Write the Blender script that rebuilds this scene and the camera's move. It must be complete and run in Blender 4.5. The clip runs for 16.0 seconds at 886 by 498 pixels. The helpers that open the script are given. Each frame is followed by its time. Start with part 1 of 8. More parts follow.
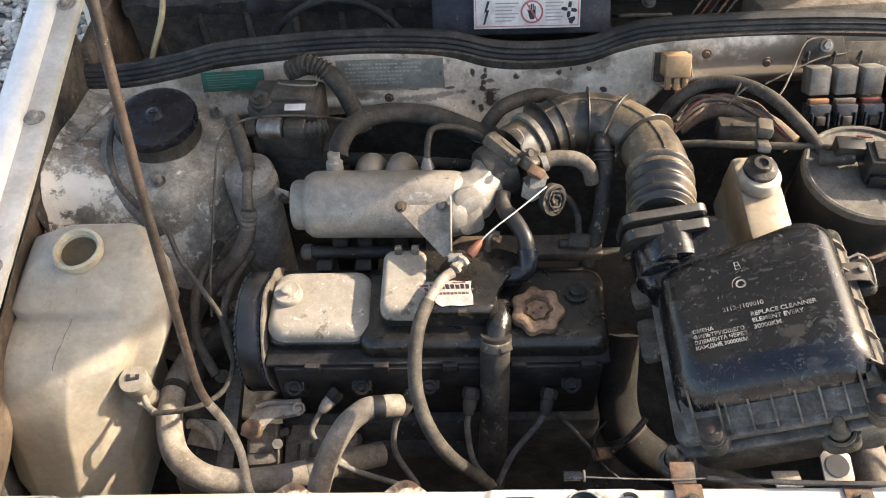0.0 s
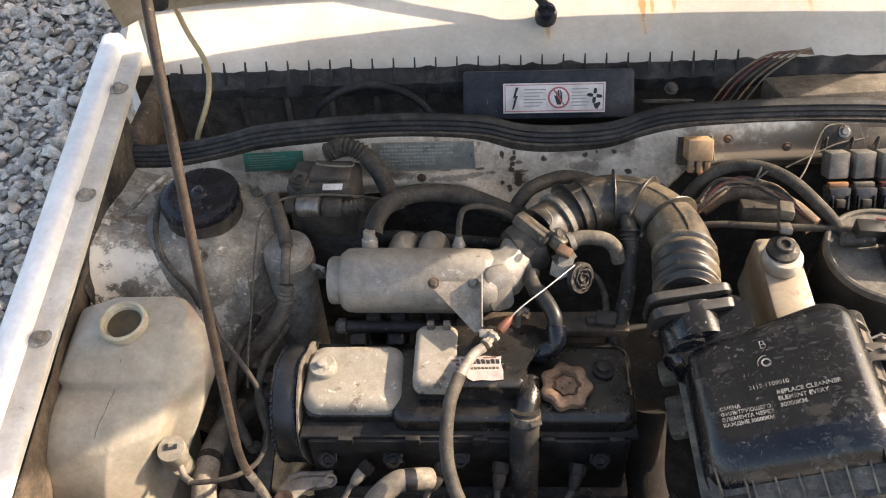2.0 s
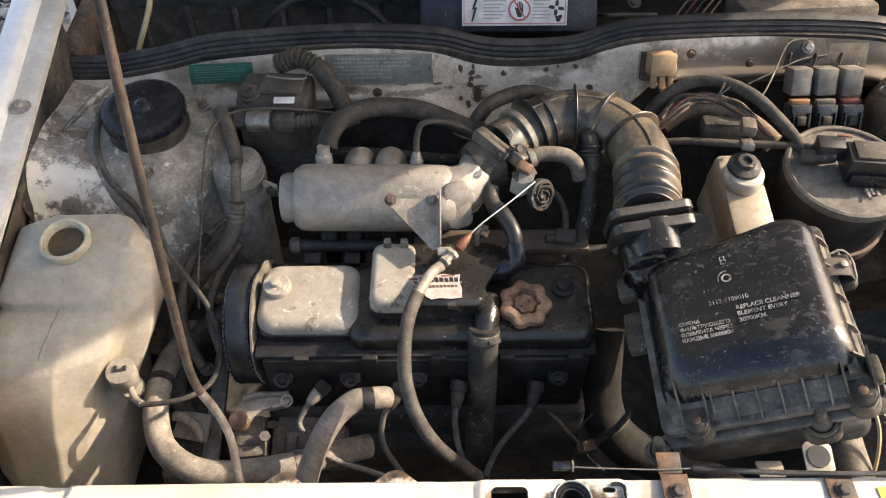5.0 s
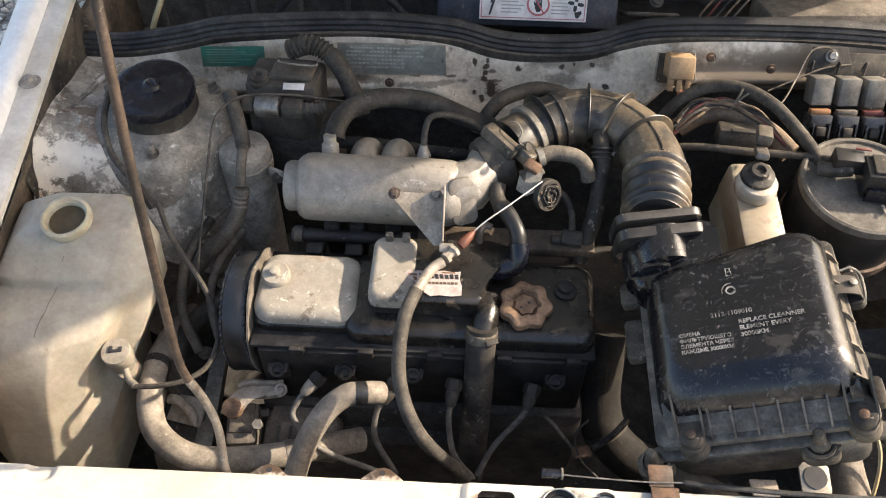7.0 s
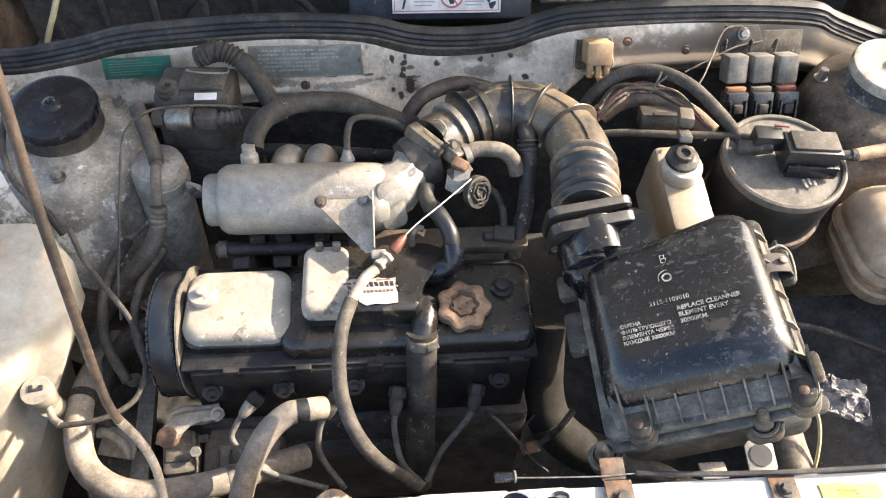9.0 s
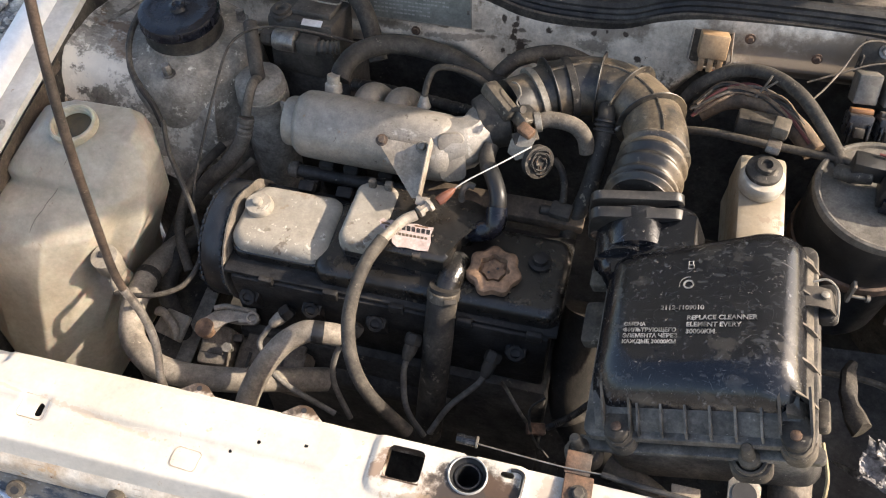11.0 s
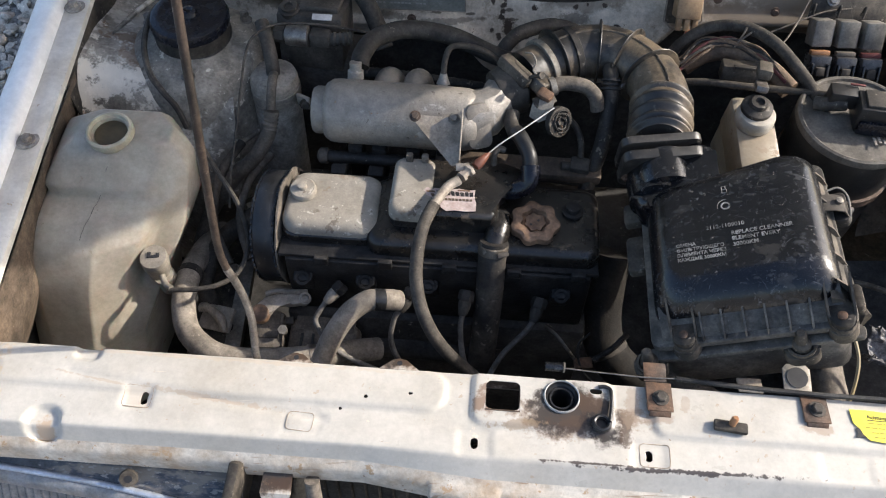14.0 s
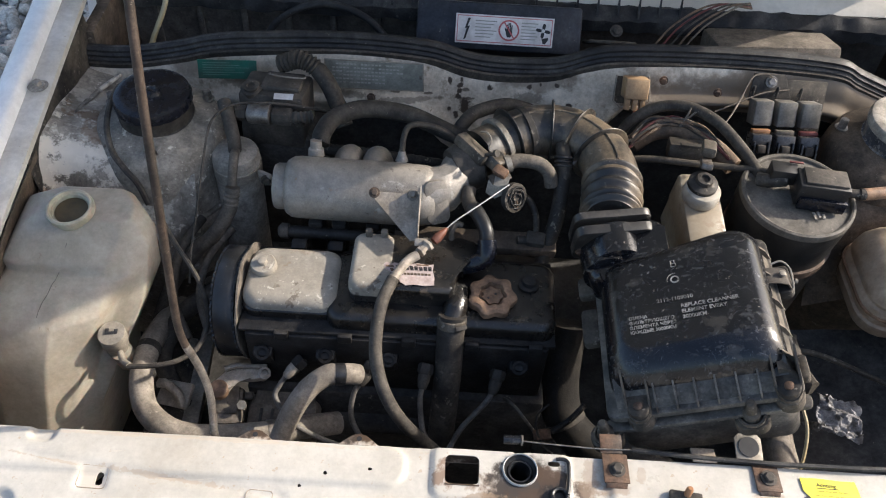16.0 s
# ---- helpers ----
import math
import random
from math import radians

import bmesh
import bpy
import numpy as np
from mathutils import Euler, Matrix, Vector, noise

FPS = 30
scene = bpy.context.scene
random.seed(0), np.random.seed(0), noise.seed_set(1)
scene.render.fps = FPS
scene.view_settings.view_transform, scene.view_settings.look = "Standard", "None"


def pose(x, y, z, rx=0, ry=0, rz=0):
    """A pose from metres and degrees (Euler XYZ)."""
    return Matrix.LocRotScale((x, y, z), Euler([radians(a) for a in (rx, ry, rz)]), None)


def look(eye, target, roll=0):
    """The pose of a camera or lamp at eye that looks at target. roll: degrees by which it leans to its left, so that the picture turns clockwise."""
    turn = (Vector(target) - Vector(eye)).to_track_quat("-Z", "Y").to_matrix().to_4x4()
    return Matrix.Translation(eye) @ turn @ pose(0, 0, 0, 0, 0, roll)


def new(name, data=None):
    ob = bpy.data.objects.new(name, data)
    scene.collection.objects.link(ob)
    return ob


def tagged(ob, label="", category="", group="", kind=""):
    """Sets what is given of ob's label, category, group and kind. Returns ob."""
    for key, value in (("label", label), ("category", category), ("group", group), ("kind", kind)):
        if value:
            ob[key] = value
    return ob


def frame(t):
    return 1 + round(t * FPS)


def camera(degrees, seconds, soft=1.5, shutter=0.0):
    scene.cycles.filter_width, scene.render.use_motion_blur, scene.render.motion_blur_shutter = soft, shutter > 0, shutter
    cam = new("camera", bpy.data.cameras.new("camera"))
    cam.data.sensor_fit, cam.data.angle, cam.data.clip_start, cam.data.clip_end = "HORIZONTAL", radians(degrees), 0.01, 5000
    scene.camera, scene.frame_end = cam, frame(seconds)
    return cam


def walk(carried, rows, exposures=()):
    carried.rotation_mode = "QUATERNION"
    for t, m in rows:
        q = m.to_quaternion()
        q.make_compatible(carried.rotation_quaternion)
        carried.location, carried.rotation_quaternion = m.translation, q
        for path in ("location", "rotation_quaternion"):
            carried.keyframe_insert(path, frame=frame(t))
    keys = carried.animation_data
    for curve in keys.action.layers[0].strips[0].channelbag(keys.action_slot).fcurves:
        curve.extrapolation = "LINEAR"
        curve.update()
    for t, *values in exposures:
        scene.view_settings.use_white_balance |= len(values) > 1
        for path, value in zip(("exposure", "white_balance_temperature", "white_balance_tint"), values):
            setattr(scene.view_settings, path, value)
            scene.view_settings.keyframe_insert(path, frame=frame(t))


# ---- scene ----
cam = camera(55.9, 16.0, soft=1.1)
PATH = [
    (0, (-0.108, -0.259, 1.514), (-0.166, 1.011, -0.03), -2.9),
    (0.5, (-0.112, -0.261, 1.516), (-0.155, 1.005, -0.032), -2.0),
    (1, (-0.115, -0.265, 1.522), (-0.169, 1.024, -0.007), -2.0),
    (1.5, (-0.116, -0.27, 1.532), (-0.174, 1.072, 0.05), -2.2),
    (2, (-0.12, -0.279, 1.544), (-0.225, 1.119, 0.118), -3.6),
    (2.5, (-0.123, -0.274, 1.547), (-0.272, 1.143, 0.144), -4.7),
    (3, (-0.122, -0.274, 1.54), (-0.241, 1.158, 0.15), -4.1),
    (3.5, (-0.115, -0.278, 1.534), (-0.16, 1.119, 0.104), -2.0),
    (4, (-0.122, -0.285, 1.532), (-0.166, 1.09, 0.08), -1.2),
    (4.5, (-0.125, -0.28, 1.521), (-0.146, 1.044, 0.022), -1.0),
    (4.7, (-0.125, -0.276, 1.518), (-0.124, 1.014, -0.009), -0.4),
    (6.8, (-0.122, -0.252, 1.51), (-0.144, 0.984, -0.062), 1.1),
    (7, (-0.104, -0.254, 1.51), (-0.149, 0.995, -0.052), 0.8),
    (7.5, (-0.075, -0.248, 1.521), (-0.052, 1.004, -0.038), 3.8),
    (8, (-0.086, -0.229, 1.519), (0.02, 1.023, -0.037), 4.7),
    (8.5, (-0.118, -0.222, 1.508), (0.012, 1.01, -0.062), 3.1),
    (8.7, (-0.125, -0.224, 1.508), (0.015, 1.002, -0.066), 2.9),
    (10.8, (0.083, -0.218, 1.481), (-0.15, 0.933, -0.138), -0.3),
    (11, (0.066, -0.228, 1.491), (-0.262, 0.91, -0.121), -2.2),
    (11.5, (0.009, -0.268, 1.499), (-0.479, 0.837, -0.095), -6.0),
    (12, (-0.063, -0.306, 1.512), (-0.456, 0.846, -0.076), -5.9),
    (12.5, (-0.088, -0.329, 1.513), (-0.251, 0.866, -0.083), -1.7),
    (13, (-0.078, -0.328, 1.519), (-0.075, 0.875, -0.079), 2.8),
    (13.5, (-0.088, -0.334, 1.521), (-0.091, 0.868, -0.078), 2.8),
    (14, (-0.105, -0.353, 1.523), (-0.171, 0.847, -0.075), 1.4),
    (14.5, (-0.109, -0.366, 1.523), (-0.202, 0.83, -0.077), 1.6),
    (15, (-0.118, -0.366, 1.52), (-0.187, 0.817, -0.091), 2.6),
    (15.5, (-0.104, -0.355, 1.525), (-0.127, 0.854, -0.068), 2.8),
    (16, (-0.101, -0.357, 1.544), (-0.087, 0.971, 0.048), 3.9),
]
EXPOSURE = [(0, 1.79, 7130, 12), (1.5, 1.66, 7160, 13), (3, 1.53, 7610, 15), (4.7, 1.56, 7180, 13), (7, 1.61, 7060, 12), (7.5, 1.65, 7010, 12), (8.7, 2.30, 6800, 11), (11, 1.48, 6800, 13), (12, 0.72, 6680, 13), (13, 0.94, 6200, 12), (14.5, 0.98, 6110, 11), (16, 1.02, 6230, 11)]
walk(cam, [(t, look(eye, target, roll)) for t, eye, target, roll in PATH], EXPOSURE)

# ---- light ----
SUN_AZ, SUN_EL = 14.0, 32.0      # degrees from +x towards +y, and above the horizon
world = bpy.data.worlds.new("sky")
scene.world = world
world.use_nodes = True
wn = world.node_tree.nodes
sky = wn.new("ShaderNodeTexSky")
sky.sky_type, sky.sun_disc = "NISHITA", False
sky.sun_elevation, sky.sun_rotation = radians(SUN_EL), radians(90 - SUN_AZ)
sky.dust_density, sky.ozone_density = 3.0, 0.8
wn["Background"].inputs["Strength"].default_value = 0.15
world.node_tree.links.new(sky.outputs[0], wn["Background"].inputs["Color"])
sun_data = bpy.data.lights.new("sun", "SUN")
sun_data.energy, sun_data.angle, sun_data.color = 3.8, radians(0.55), (1.0, 0.90, 0.76)
sun = new("sun", sun_data)
ca, sa, ce, se = math.cos(radians(SUN_AZ)), math.sin(radians(SUN_AZ)), math.cos(radians(SUN_EL)), math.sin(radians(SUN_EL))
sun.matrix_world = look((3 * ca * ce, 3 * sa * ce, 3 * se), (0, 0, 0))


# ---- materials ----
def mat(name, a, b, rough=0.6, metal=0.0, big=9.0, small=160.0, mix=(0.42, 0.62), grain=0.25, bump=0.15, spots=None, sheen=0.0):
    """Two tones by a large noise, broken by fine grain; spots: (colour, scale, threshold, roughness) of chips or dirt."""
    m = bpy.data.materials.new(name)
    m.use_nodes = True
    n, l = m.node_tree.nodes, m.node_tree.links
    p = n["Principled BSDF"]
    tc = n.new("ShaderNodeTexCoord")
    info = n.new("ShaderNodeObjectInfo")
    shift = n.new("ShaderNodeVectorMath")
    shift.operation = "ADD"
    l.new(tc.outputs["Object"], shift.inputs[0])
    grow = n.new("ShaderNodeMath")
    grow.operation, grow.inputs[1].default_value = "MULTIPLY", 7.0
    l.new(info.outputs["Random"], grow.inputs[0])
    l.new(grow.outputs[0], shift.inputs[1])

    def tex(scale, detail=5.0, rough_=0.6):
        t = n.new("ShaderNodeTexNoise")
        t.inputs["Scale"].default_value, t.inputs["Detail"].default_value, t.inputs["Roughness"].default_value = scale, detail, rough_
        l.new(shift.outputs[0], t.inputs["Vector"])
        return t.outputs["Fac"]

    def ramp(src, lo, hi, va=0.0, vb=1.0):
        r = n.new("ShaderNodeMapRange")
        for k, v in zip(("From Min", "From Max", "To Min", "To Max"), (lo, hi, va, vb)):
            r.inputs[k].default_value = v
        l.new(src, r.inputs["Value"])
        return r.outputs["Result"]

    def blend(fac, ca_, cb_):
        x = n.new("ShaderNodeMix")
        x.data_type = "RGBA"
        l.new(fac, x.inputs[0])
        for sock, c in ((x.inputs[6], ca_), (x.inputs[7], cb_)):
            if isinstance(c, tuple):
                sock.default_value = (*c, 1)
            else:
                l.new(c, sock)
        return x.outputs[2]

    grain, bump = grain * 1.3, bump * 1.5
    fine = tex(small * 1.5, 5.0, 0.7)
    col = blend(ramp(tex(big), *mix), a, b)
    dark = n.new("ShaderNodeMix")
    dark.data_type, dark.blend_type = "RGBA", "MULTIPLY"
    dark.inputs[0].default_value = 1.0
    l.new(col, dark.inputs[6])
    g = n.new("ShaderNodeMath")
    g.operation = "MULTIPLY"
    l.new(ramp(fine, 0.3, 0.7, 1 - grain, 1 + grain * 0.5), g.inputs[0])
    l.new(ramp(tex(small * 0.28, 5.0, 0.75), 0.36, 0.64, 1 - grain * 1.15, 1 + grain * 0.75), g.inputs[1])
    g = g.outputs[0]
    comb = n.new("ShaderNodeCombineColor")
    for k in range(3):
        l.new(g, comb.inputs[k])
    l.new(comb.outputs[0], dark.inputs[7])
    col = dark.outputs[2]
    rough_out = ramp(tex(big * 3), 0.3, 0.7, max(rough - 0.12, 0.05), min(rough + 0.12, 1.0))
    spots = list(spots or ())
    if grain >= 0.26 and big > 5:
        pale = tuple(0.45 * u + 0.55 * v for u, v in zip(a, (0.30, 0.26, 0.21)))
        spots += [(pale, small * 0.75, 0.665, 0.8), (tuple(0.35 * u for u in b), small * 0.55, 0.67, 0.7)]
    for colour, scale, thr, srough, *soft in spots:
        f = ramp(tex(scale, 6.0, 0.7), thr, thr + (soft[0] if soft else 0.03))
        col = blend(f, col, colour)
        rm = n.new("ShaderNodeMix")
        l.new(f, rm.inputs[0])
        l.new(rough_out, rm.inputs[2])
        rm.inputs[3].default_value = srough
        rough_out = rm.outputs[0]
    l.new(col, p.inputs["Base Color"])
    l.new(rough_out, p.inputs["Roughness"])
    p.inputs["Metallic"].default_value = metal
    p.inputs["Specular IOR Level"].default_value = 0.5 if rough < 0.5 else 0.3
    if bump:
        bn = n.new("ShaderNodeBump")
        bn.inputs["Strength"].default_value, bn.inputs["Distance"].default_value = bump, 0.002
        both = n.new("ShaderNodeMath")
        both.operation, both.inputs[1].default_value = "MULTIPLY_ADD", 1.4
        l.new(tex(small * 0.25, 4.0, 0.6), both.inputs[0])
        l.new(fine, both.inputs[2])
        l.new(both.outputs[0], bn.inputs["Height"])
        l.new(bn.outputs["Normal"], p.inputs["Normal"])
    return m


RUST, GRIME, DUST = (0.16, 0.07, 0.035), (0.05, 0.042, 0.035), (0.34, 0.28, 0.21)
M = dict(
    fender=mat("white_fender_paint", (0.78, 0.77, 0.745), (0.73, 0.71, 0.675), 0.42, 0, 4, 90, grain=0.06, bump=0.02),
    flange=mat("dusty_flange_paint", (0.62, 0.585, 0.52), (0.50, 0.455, 0.38), 0.55, 0, 14, 120, grain=0.07, bump=0.05,
               spots=(((0.36, 0.29, 0.21), 60, 0.665, 0.8),)),
    panel=mat("cream_front_panel_paint", (0.465, 0.437, 0.385), (0.40, 0.365, 0.305), 0.38, 0, 7, 120, (0.45, 0.7), 0.06, 0.04,
              spots=(((0.62, 0.53, 0.41), 24, 0.665, 0.7), ((0.22, 0.14, 0.09), 70, 0.70, 0.8))),
    lip=mat("rusty_lip_paint", (0.60, 0.55, 0.47), (0.42, 0.32, 0.22), 0.55, 0, 22, 120, (0.42, 0.68), 0.15, 0.08,
            spots=(((0.40, 0.28, 0.17), 60, 0.60, 0.85), (RUST, 75, 0.655, 0.85))),
    firewall=mat("chipped_firewall_paint", (0.70, 0.635, 0.53), (0.50, 0.43, 0.335), 0.55, 0, 6, 120, (0.35, 0.68), 0.18, 0.08,
                 spots=(((0.20, 0.155, 0.11), 20, 0.60, 0.85, 0.10), ((0.08, 0.058, 0.042), 60, 0.675, 0.85))),
    apron=mat("worn_apron_paint", (0.29, 0.262, 0.22), (0.155, 0.136, 0.11), 0.75, 0, 10, 140, (0.44, 0.58), 0.25, 0.2,
              spots=(((0.52, 0.485, 0.415), 17, 0.545, 0.6, 0.06), ((0.60, 0.55, 0.46), 52, 0.59, 0.7, 0.04), ((0.19, 0.115, 0.065), 20, 0.60, 0.85, 0.08))),
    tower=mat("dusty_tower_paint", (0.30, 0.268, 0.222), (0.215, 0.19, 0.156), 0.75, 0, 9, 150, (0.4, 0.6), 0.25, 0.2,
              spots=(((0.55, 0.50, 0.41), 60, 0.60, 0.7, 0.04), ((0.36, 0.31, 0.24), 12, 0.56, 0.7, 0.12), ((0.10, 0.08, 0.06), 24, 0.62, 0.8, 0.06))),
    # Dark brown; on the inner wings the tone includes their shade.
    brown=mat("dark_brown_paint", (0.135, 0.10, 0.070), (0.072, 0.056, 0.042), 0.7, 0, 12, 150, grain=0.3, bump=0.2),
    rod=mat("weathered_rod_steel", (0.064, 0.045, 0.034), (0.036, 0.029, 0.024), 0.6, 0.2, 14, 220, (0.4, 0.62), 0.3, 0.15, spots=(((0.24, 0.19, 0.15), 30, 0.64, 0.6),)),
    tank=mat("yellowed_plastic", (0.365, 0.328, 0.268), (0.292, 0.254, 0.195), 0.5, 0, 9, 120, (0.35, 0.7), 0.10, 0.05,
             spots=(((0.25, 0.20, 0.145), 40, 0.66, 0.7),)),
    tankcap=mat("beige_plastic", (0.42, 0.385, 0.29), (0.31, 0.275, 0.20), 0.5, 0, 25, 200, grain=0.1, bump=0.05),
    cream=mat("cream_plastic", (0.38, 0.33, 0.25), (0.27, 0.22, 0.155), 0.42, 0, 15, 150, grain=0.08, bump=0.04,
              spots=(((0.25, 0.195, 0.14), 26, 0.62, 0.8),)),
    dustgrey=mat("dust_caked_metal", (0.37, 0.335, 0.285), (0.24, 0.212, 0.175), 0.8, 0, 9, 150, (0.38, 0.64), 0.25, 0.2),
    rubber=mat("black_rubber", (0.020, 0.020, 0.021), (0.050, 0.047, 0.043), 0.58, 0, 18, 220, grain=0.3, bump=0.1),
    cap=mat("shiny_black_cap", (0.005, 0.006, 0.011), (0.013, 0.014, 0.019), 0.24, 0, 25, 220, grain=0.3, bump=0.06),
    dustrub=mat("dusty_rubber", (0.080, 0.068, 0.054), (0.036, 0.032, 0.027), 0.75, 0, 16, 220, grain=0.3, bump=0.15),
    hose=mat("dusty_tan_hose", (0.165, 0.140, 0.113), (0.100, 0.086, 0.069), 0.75, 0, 20, 220, grain=0.25, bump=0.12,
             spots=(((0.08, 0.065, 0.05), 40, 0.63, 0.8),)),
    plateprint=mat("faint_plate_print", (0.42, 0.41, 0.37), (0.36, 0.35, 0.31), 0.55, 0.2, 30, 200, grain=0.1, bump=0.0),
    labelprint=mat("faint_label_print", (0.10, 0.19, 0.15), (0.07, 0.15, 0.115), 0.6, 0, 30, 200, grain=0.1, bump=0.0),
    pinkpaper=mat("faded_pink_sticker", (0.47, 0.40, 0.375), (0.36, 0.28, 0.255), 0.55, 0, 45, 200, (0.4, 0.6), 0.15, 0.0),
    tanhose=mat("tan_dust_hose", (0.245, 0.212, 0.172), (0.165, 0.14, 0.112), 0.75, 0, 16, 220, grain=0.22, bump=0.12),
    blackhose=mat("dark_hose", (0.030, 0.027, 0.024), (0.070, 0.060, 0.048), 0.65, 0, 24, 220, grain=0.3, bump=0.12),
    plastic=mat("scratched_black_plastic", (0.0035, 0.004, 0.006), (0.009, 0.0095, 0.011), 0.20, 0, 11, 150, (0.40, 0.62), 0.25, 0.06,
                spots=(((0.040, 0.038, 0.036), 14, 0.60, 0.45, 0.06), ((0.13, 0.115, 0.095), 34, 0.69, 0.7, 0.05), ((0.22, 0.205, 0.18), 110, 0.67, 0.7))),
    dustpl=mat("dusty_black_plastic", (0.100, 0.084, 0.064), (0.026, 0.023, 0.020), 0.7, 0, 17, 200, grain=0.25, bump=0.12),
    boxpl=mat("grey_dust_plastic", (0.085, 0.073, 0.06), (0.042, 0.037, 0.031), 0.7, 0, 17, 200, grain=0.25, bump=0.1),
    snork=mat("brown_dust_rubber", (0.125, 0.097, 0.066), (0.019, 0.018, 0.017), 0.42, 0, 13, 190, (0.44, 0.56), 0.25, 0.12),
    alloy=mat("dusty_cast_alloy", (0.30, 0.272, 0.235), (0.20, 0.174, 0.142), 0.48, 0.3, 8, 260, (0.35, 0.7), 0.12, 0.22,
              spots=(((0.26, 0.16, 0.09), 22, 0.65, 0.7),)),
    tanmetal=mat("dust_coated_cover", (0.285, 0.257, 0.213), (0.235, 0.207, 0.167), 0.7, 0, 12, 200, grain=0.10, bump=0.1,
                 spots=(((0.20, 0.150, 0.105), 26, 0.61, 0.8, 0.10), ((0.15, 0.11, 0.08), 80, 0.665, 0.8))),
    filterpl=mat("dirty_filter_plastic", (0.064, 0.059, 0.053), (0.19, 0.168, 0.138), 0.5, 0, 15, 190, (0.42, 0.64), 0.28, 0.12),
    oily=mat("oily_black_cover", (0.011, 0.010, 0.009), (0.026, 0.0215, 0.017), 0.30, 0, 15, 170, (0.45, 0.68), 0.3, 0.15),
    block=mat("oily_engine_metal", (0.017, 0.016, 0.0155), (0.032, 0.029, 0.026), 0.55, 0.1, 18, 150, grain=0.35, bump=0.3),
    darkbay=mat("bay_soot", (0.042, 0.040, 0.038), (0.072, 0.067, 0.061), 0.85, 0, 10, 120, grain=0.3, bump=0.2),
    steel=mat("dull_steel", (0.27, 0.25, 0.225), (0.16, 0.135, 0.115), 0.45, 0.7, 25, 260, grain=0.25, bump=0.12),
    bracket=mat("dusty_bracket_steel", (0.35, 0.31, 0.26), (0.25, 0.21, 0.165), 0.6, 0.2, 18, 220, grain=0.2, bump=0.1),
    rust=mat("rusted_steel", (0.15, 0.088, 0.055), (0.085, 0.065, 0.052), 0.7, 0.1, 22, 200, (0.38, 0.62), 0.3, 0.2),
    oilcap=mat("rust_brown_plastic", (0.27, 0.165, 0.10), (0.10, 0.062, 0.040), 0.6, 0, 38, 200, grain=0.2, bump=0.1),
    red=mat("red_sleeve", (0.16, 0.060, 0.036), (0.10, 0.042, 0.030), 0.5, 0, 40, 200, grain=0.1, bump=0.05),
    wire=mat("pale_wire", (0.72, 0.70, 0.66), (0.55, 0.52, 0.47), 0.45, 0, 40, 200, grain=0.1, bump=0.0),
    yellowtube=mat("aged_clear_tube", (0.36, 0.29, 0.16), (0.28, 0.22, 0.12), 0.35, 0, 20, 200, grain=0.1, bump=0.0),
    green=mat("green_sticker", (0.016, 0.12, 0.085), (0.05, 0.10, 0.075), 0.55, 0, 20, 200, grain=0.1, bump=0.02),
    plate=mat("grey_data_plate", (0.30, 0.30, 0.262), (0.23, 0.23, 0.20), 0.5, 0.4, 20, 200, grain=0.15, bump=0.03),
    paper=mat("white_sticker", (0.60, 0.575, 0.555), (0.46, 0.43, 0.41), 0.5, 0, 30, 200, grain=0.08, bump=0.0),
    ink=mat("black_ink", (0.02, 0.02, 0.022), (0.03, 0.03, 0.03), 0.6, 0, 30, 200, grain=0.0, bump=0.0),
    redink=mat("red_ink", (0.38, 0.10, 0.10), (0.32, 0.09, 0.09), 0.6, 0, 30, 200, grain=0.0, bump=0.0),
    greyink=mat("grey_ink", (0.30, 0.295, 0.27), (0.22, 0.215, 0.20), 0.6, 0, 30, 200, grain=0.0, bump=0.0),
    brightsteel=mat("bare_bright_steel", (0.46, 0.455, 0.44), (0.33, 0.32, 0.30), 0.4, 0.4, 25, 220, grain=0.12, bump=0.05),
    yellow=mat("yellow_sticker", (0.72, 0.64, 0.04), (0.64, 0.55, 0.04), 0.45, 0, 30, 200, grain=0.05, bump=0.0),
    scratch=mat("raised_letter_dust", (0.34, 0.325, 0.30), (0.09, 0.087, 0.08), 0.65, 0, 120, 300, grain=0.2, bump=0.0),
    glassdark=mat("dark_windscreen", (0.010, 0.013, 0.018), (0.014, 0.018, 0.024), 0.06, 0, 6, 60, grain=0.0, bump=0.0),
    bluepl=mat("blue_black_plastic", (0.045, 0.053, 0.070), (0.085, 0.088, 0.094), 0.5, 0, 12, 160, grain=0.25, bump=0.08),
    chrome=mat("reflector_rim", (0.52, 0.56, 0.63), (0.38, 0.41, 0.46), 0.35, 0.4, 14, 160, grain=0.15, bump=0.05),
    lens=mat("dirty_headlamp_glass", (0.16, 0.168, 0.178), (0.23, 0.232, 0.232), 0.12, 0.1, 8, 160, grain=0.2, bump=0.05),
    concrete=mat("dusty_concrete", (0.42, 0.355, 0.305), (0.31, 0.26, 0.225), 0.85, 0, 2.5, 60, grain=0.2, bump=0.3),
    gravel=mat("gravel_bed", (0.36, 0.345, 0.315), (0.22, 0.21, 0.195), 0.9, 0, 40, 90, (0.4, 0.6), 0.4, 1.0),
    rag=mat("torn_foil_insulation", (0.27, 0.262, 0.262), (0.07, 0.066, 0.062), 0.6, 0, 75, 190, grain=0.3, bump=0.3),
    copper=mat("wire_tape", (0.20, 0.135, 0.085), (0.10, 0.075, 0.055), 0.7, 0, 25, 200, grain=0.25, bump=0.15),
    redwire=mat("dull_red_wire", (0.13, 0.035, 0.03), (0.09, 0.03, 0.028), 0.55, 0, 25, 200, grain=0.1, bump=0.0),
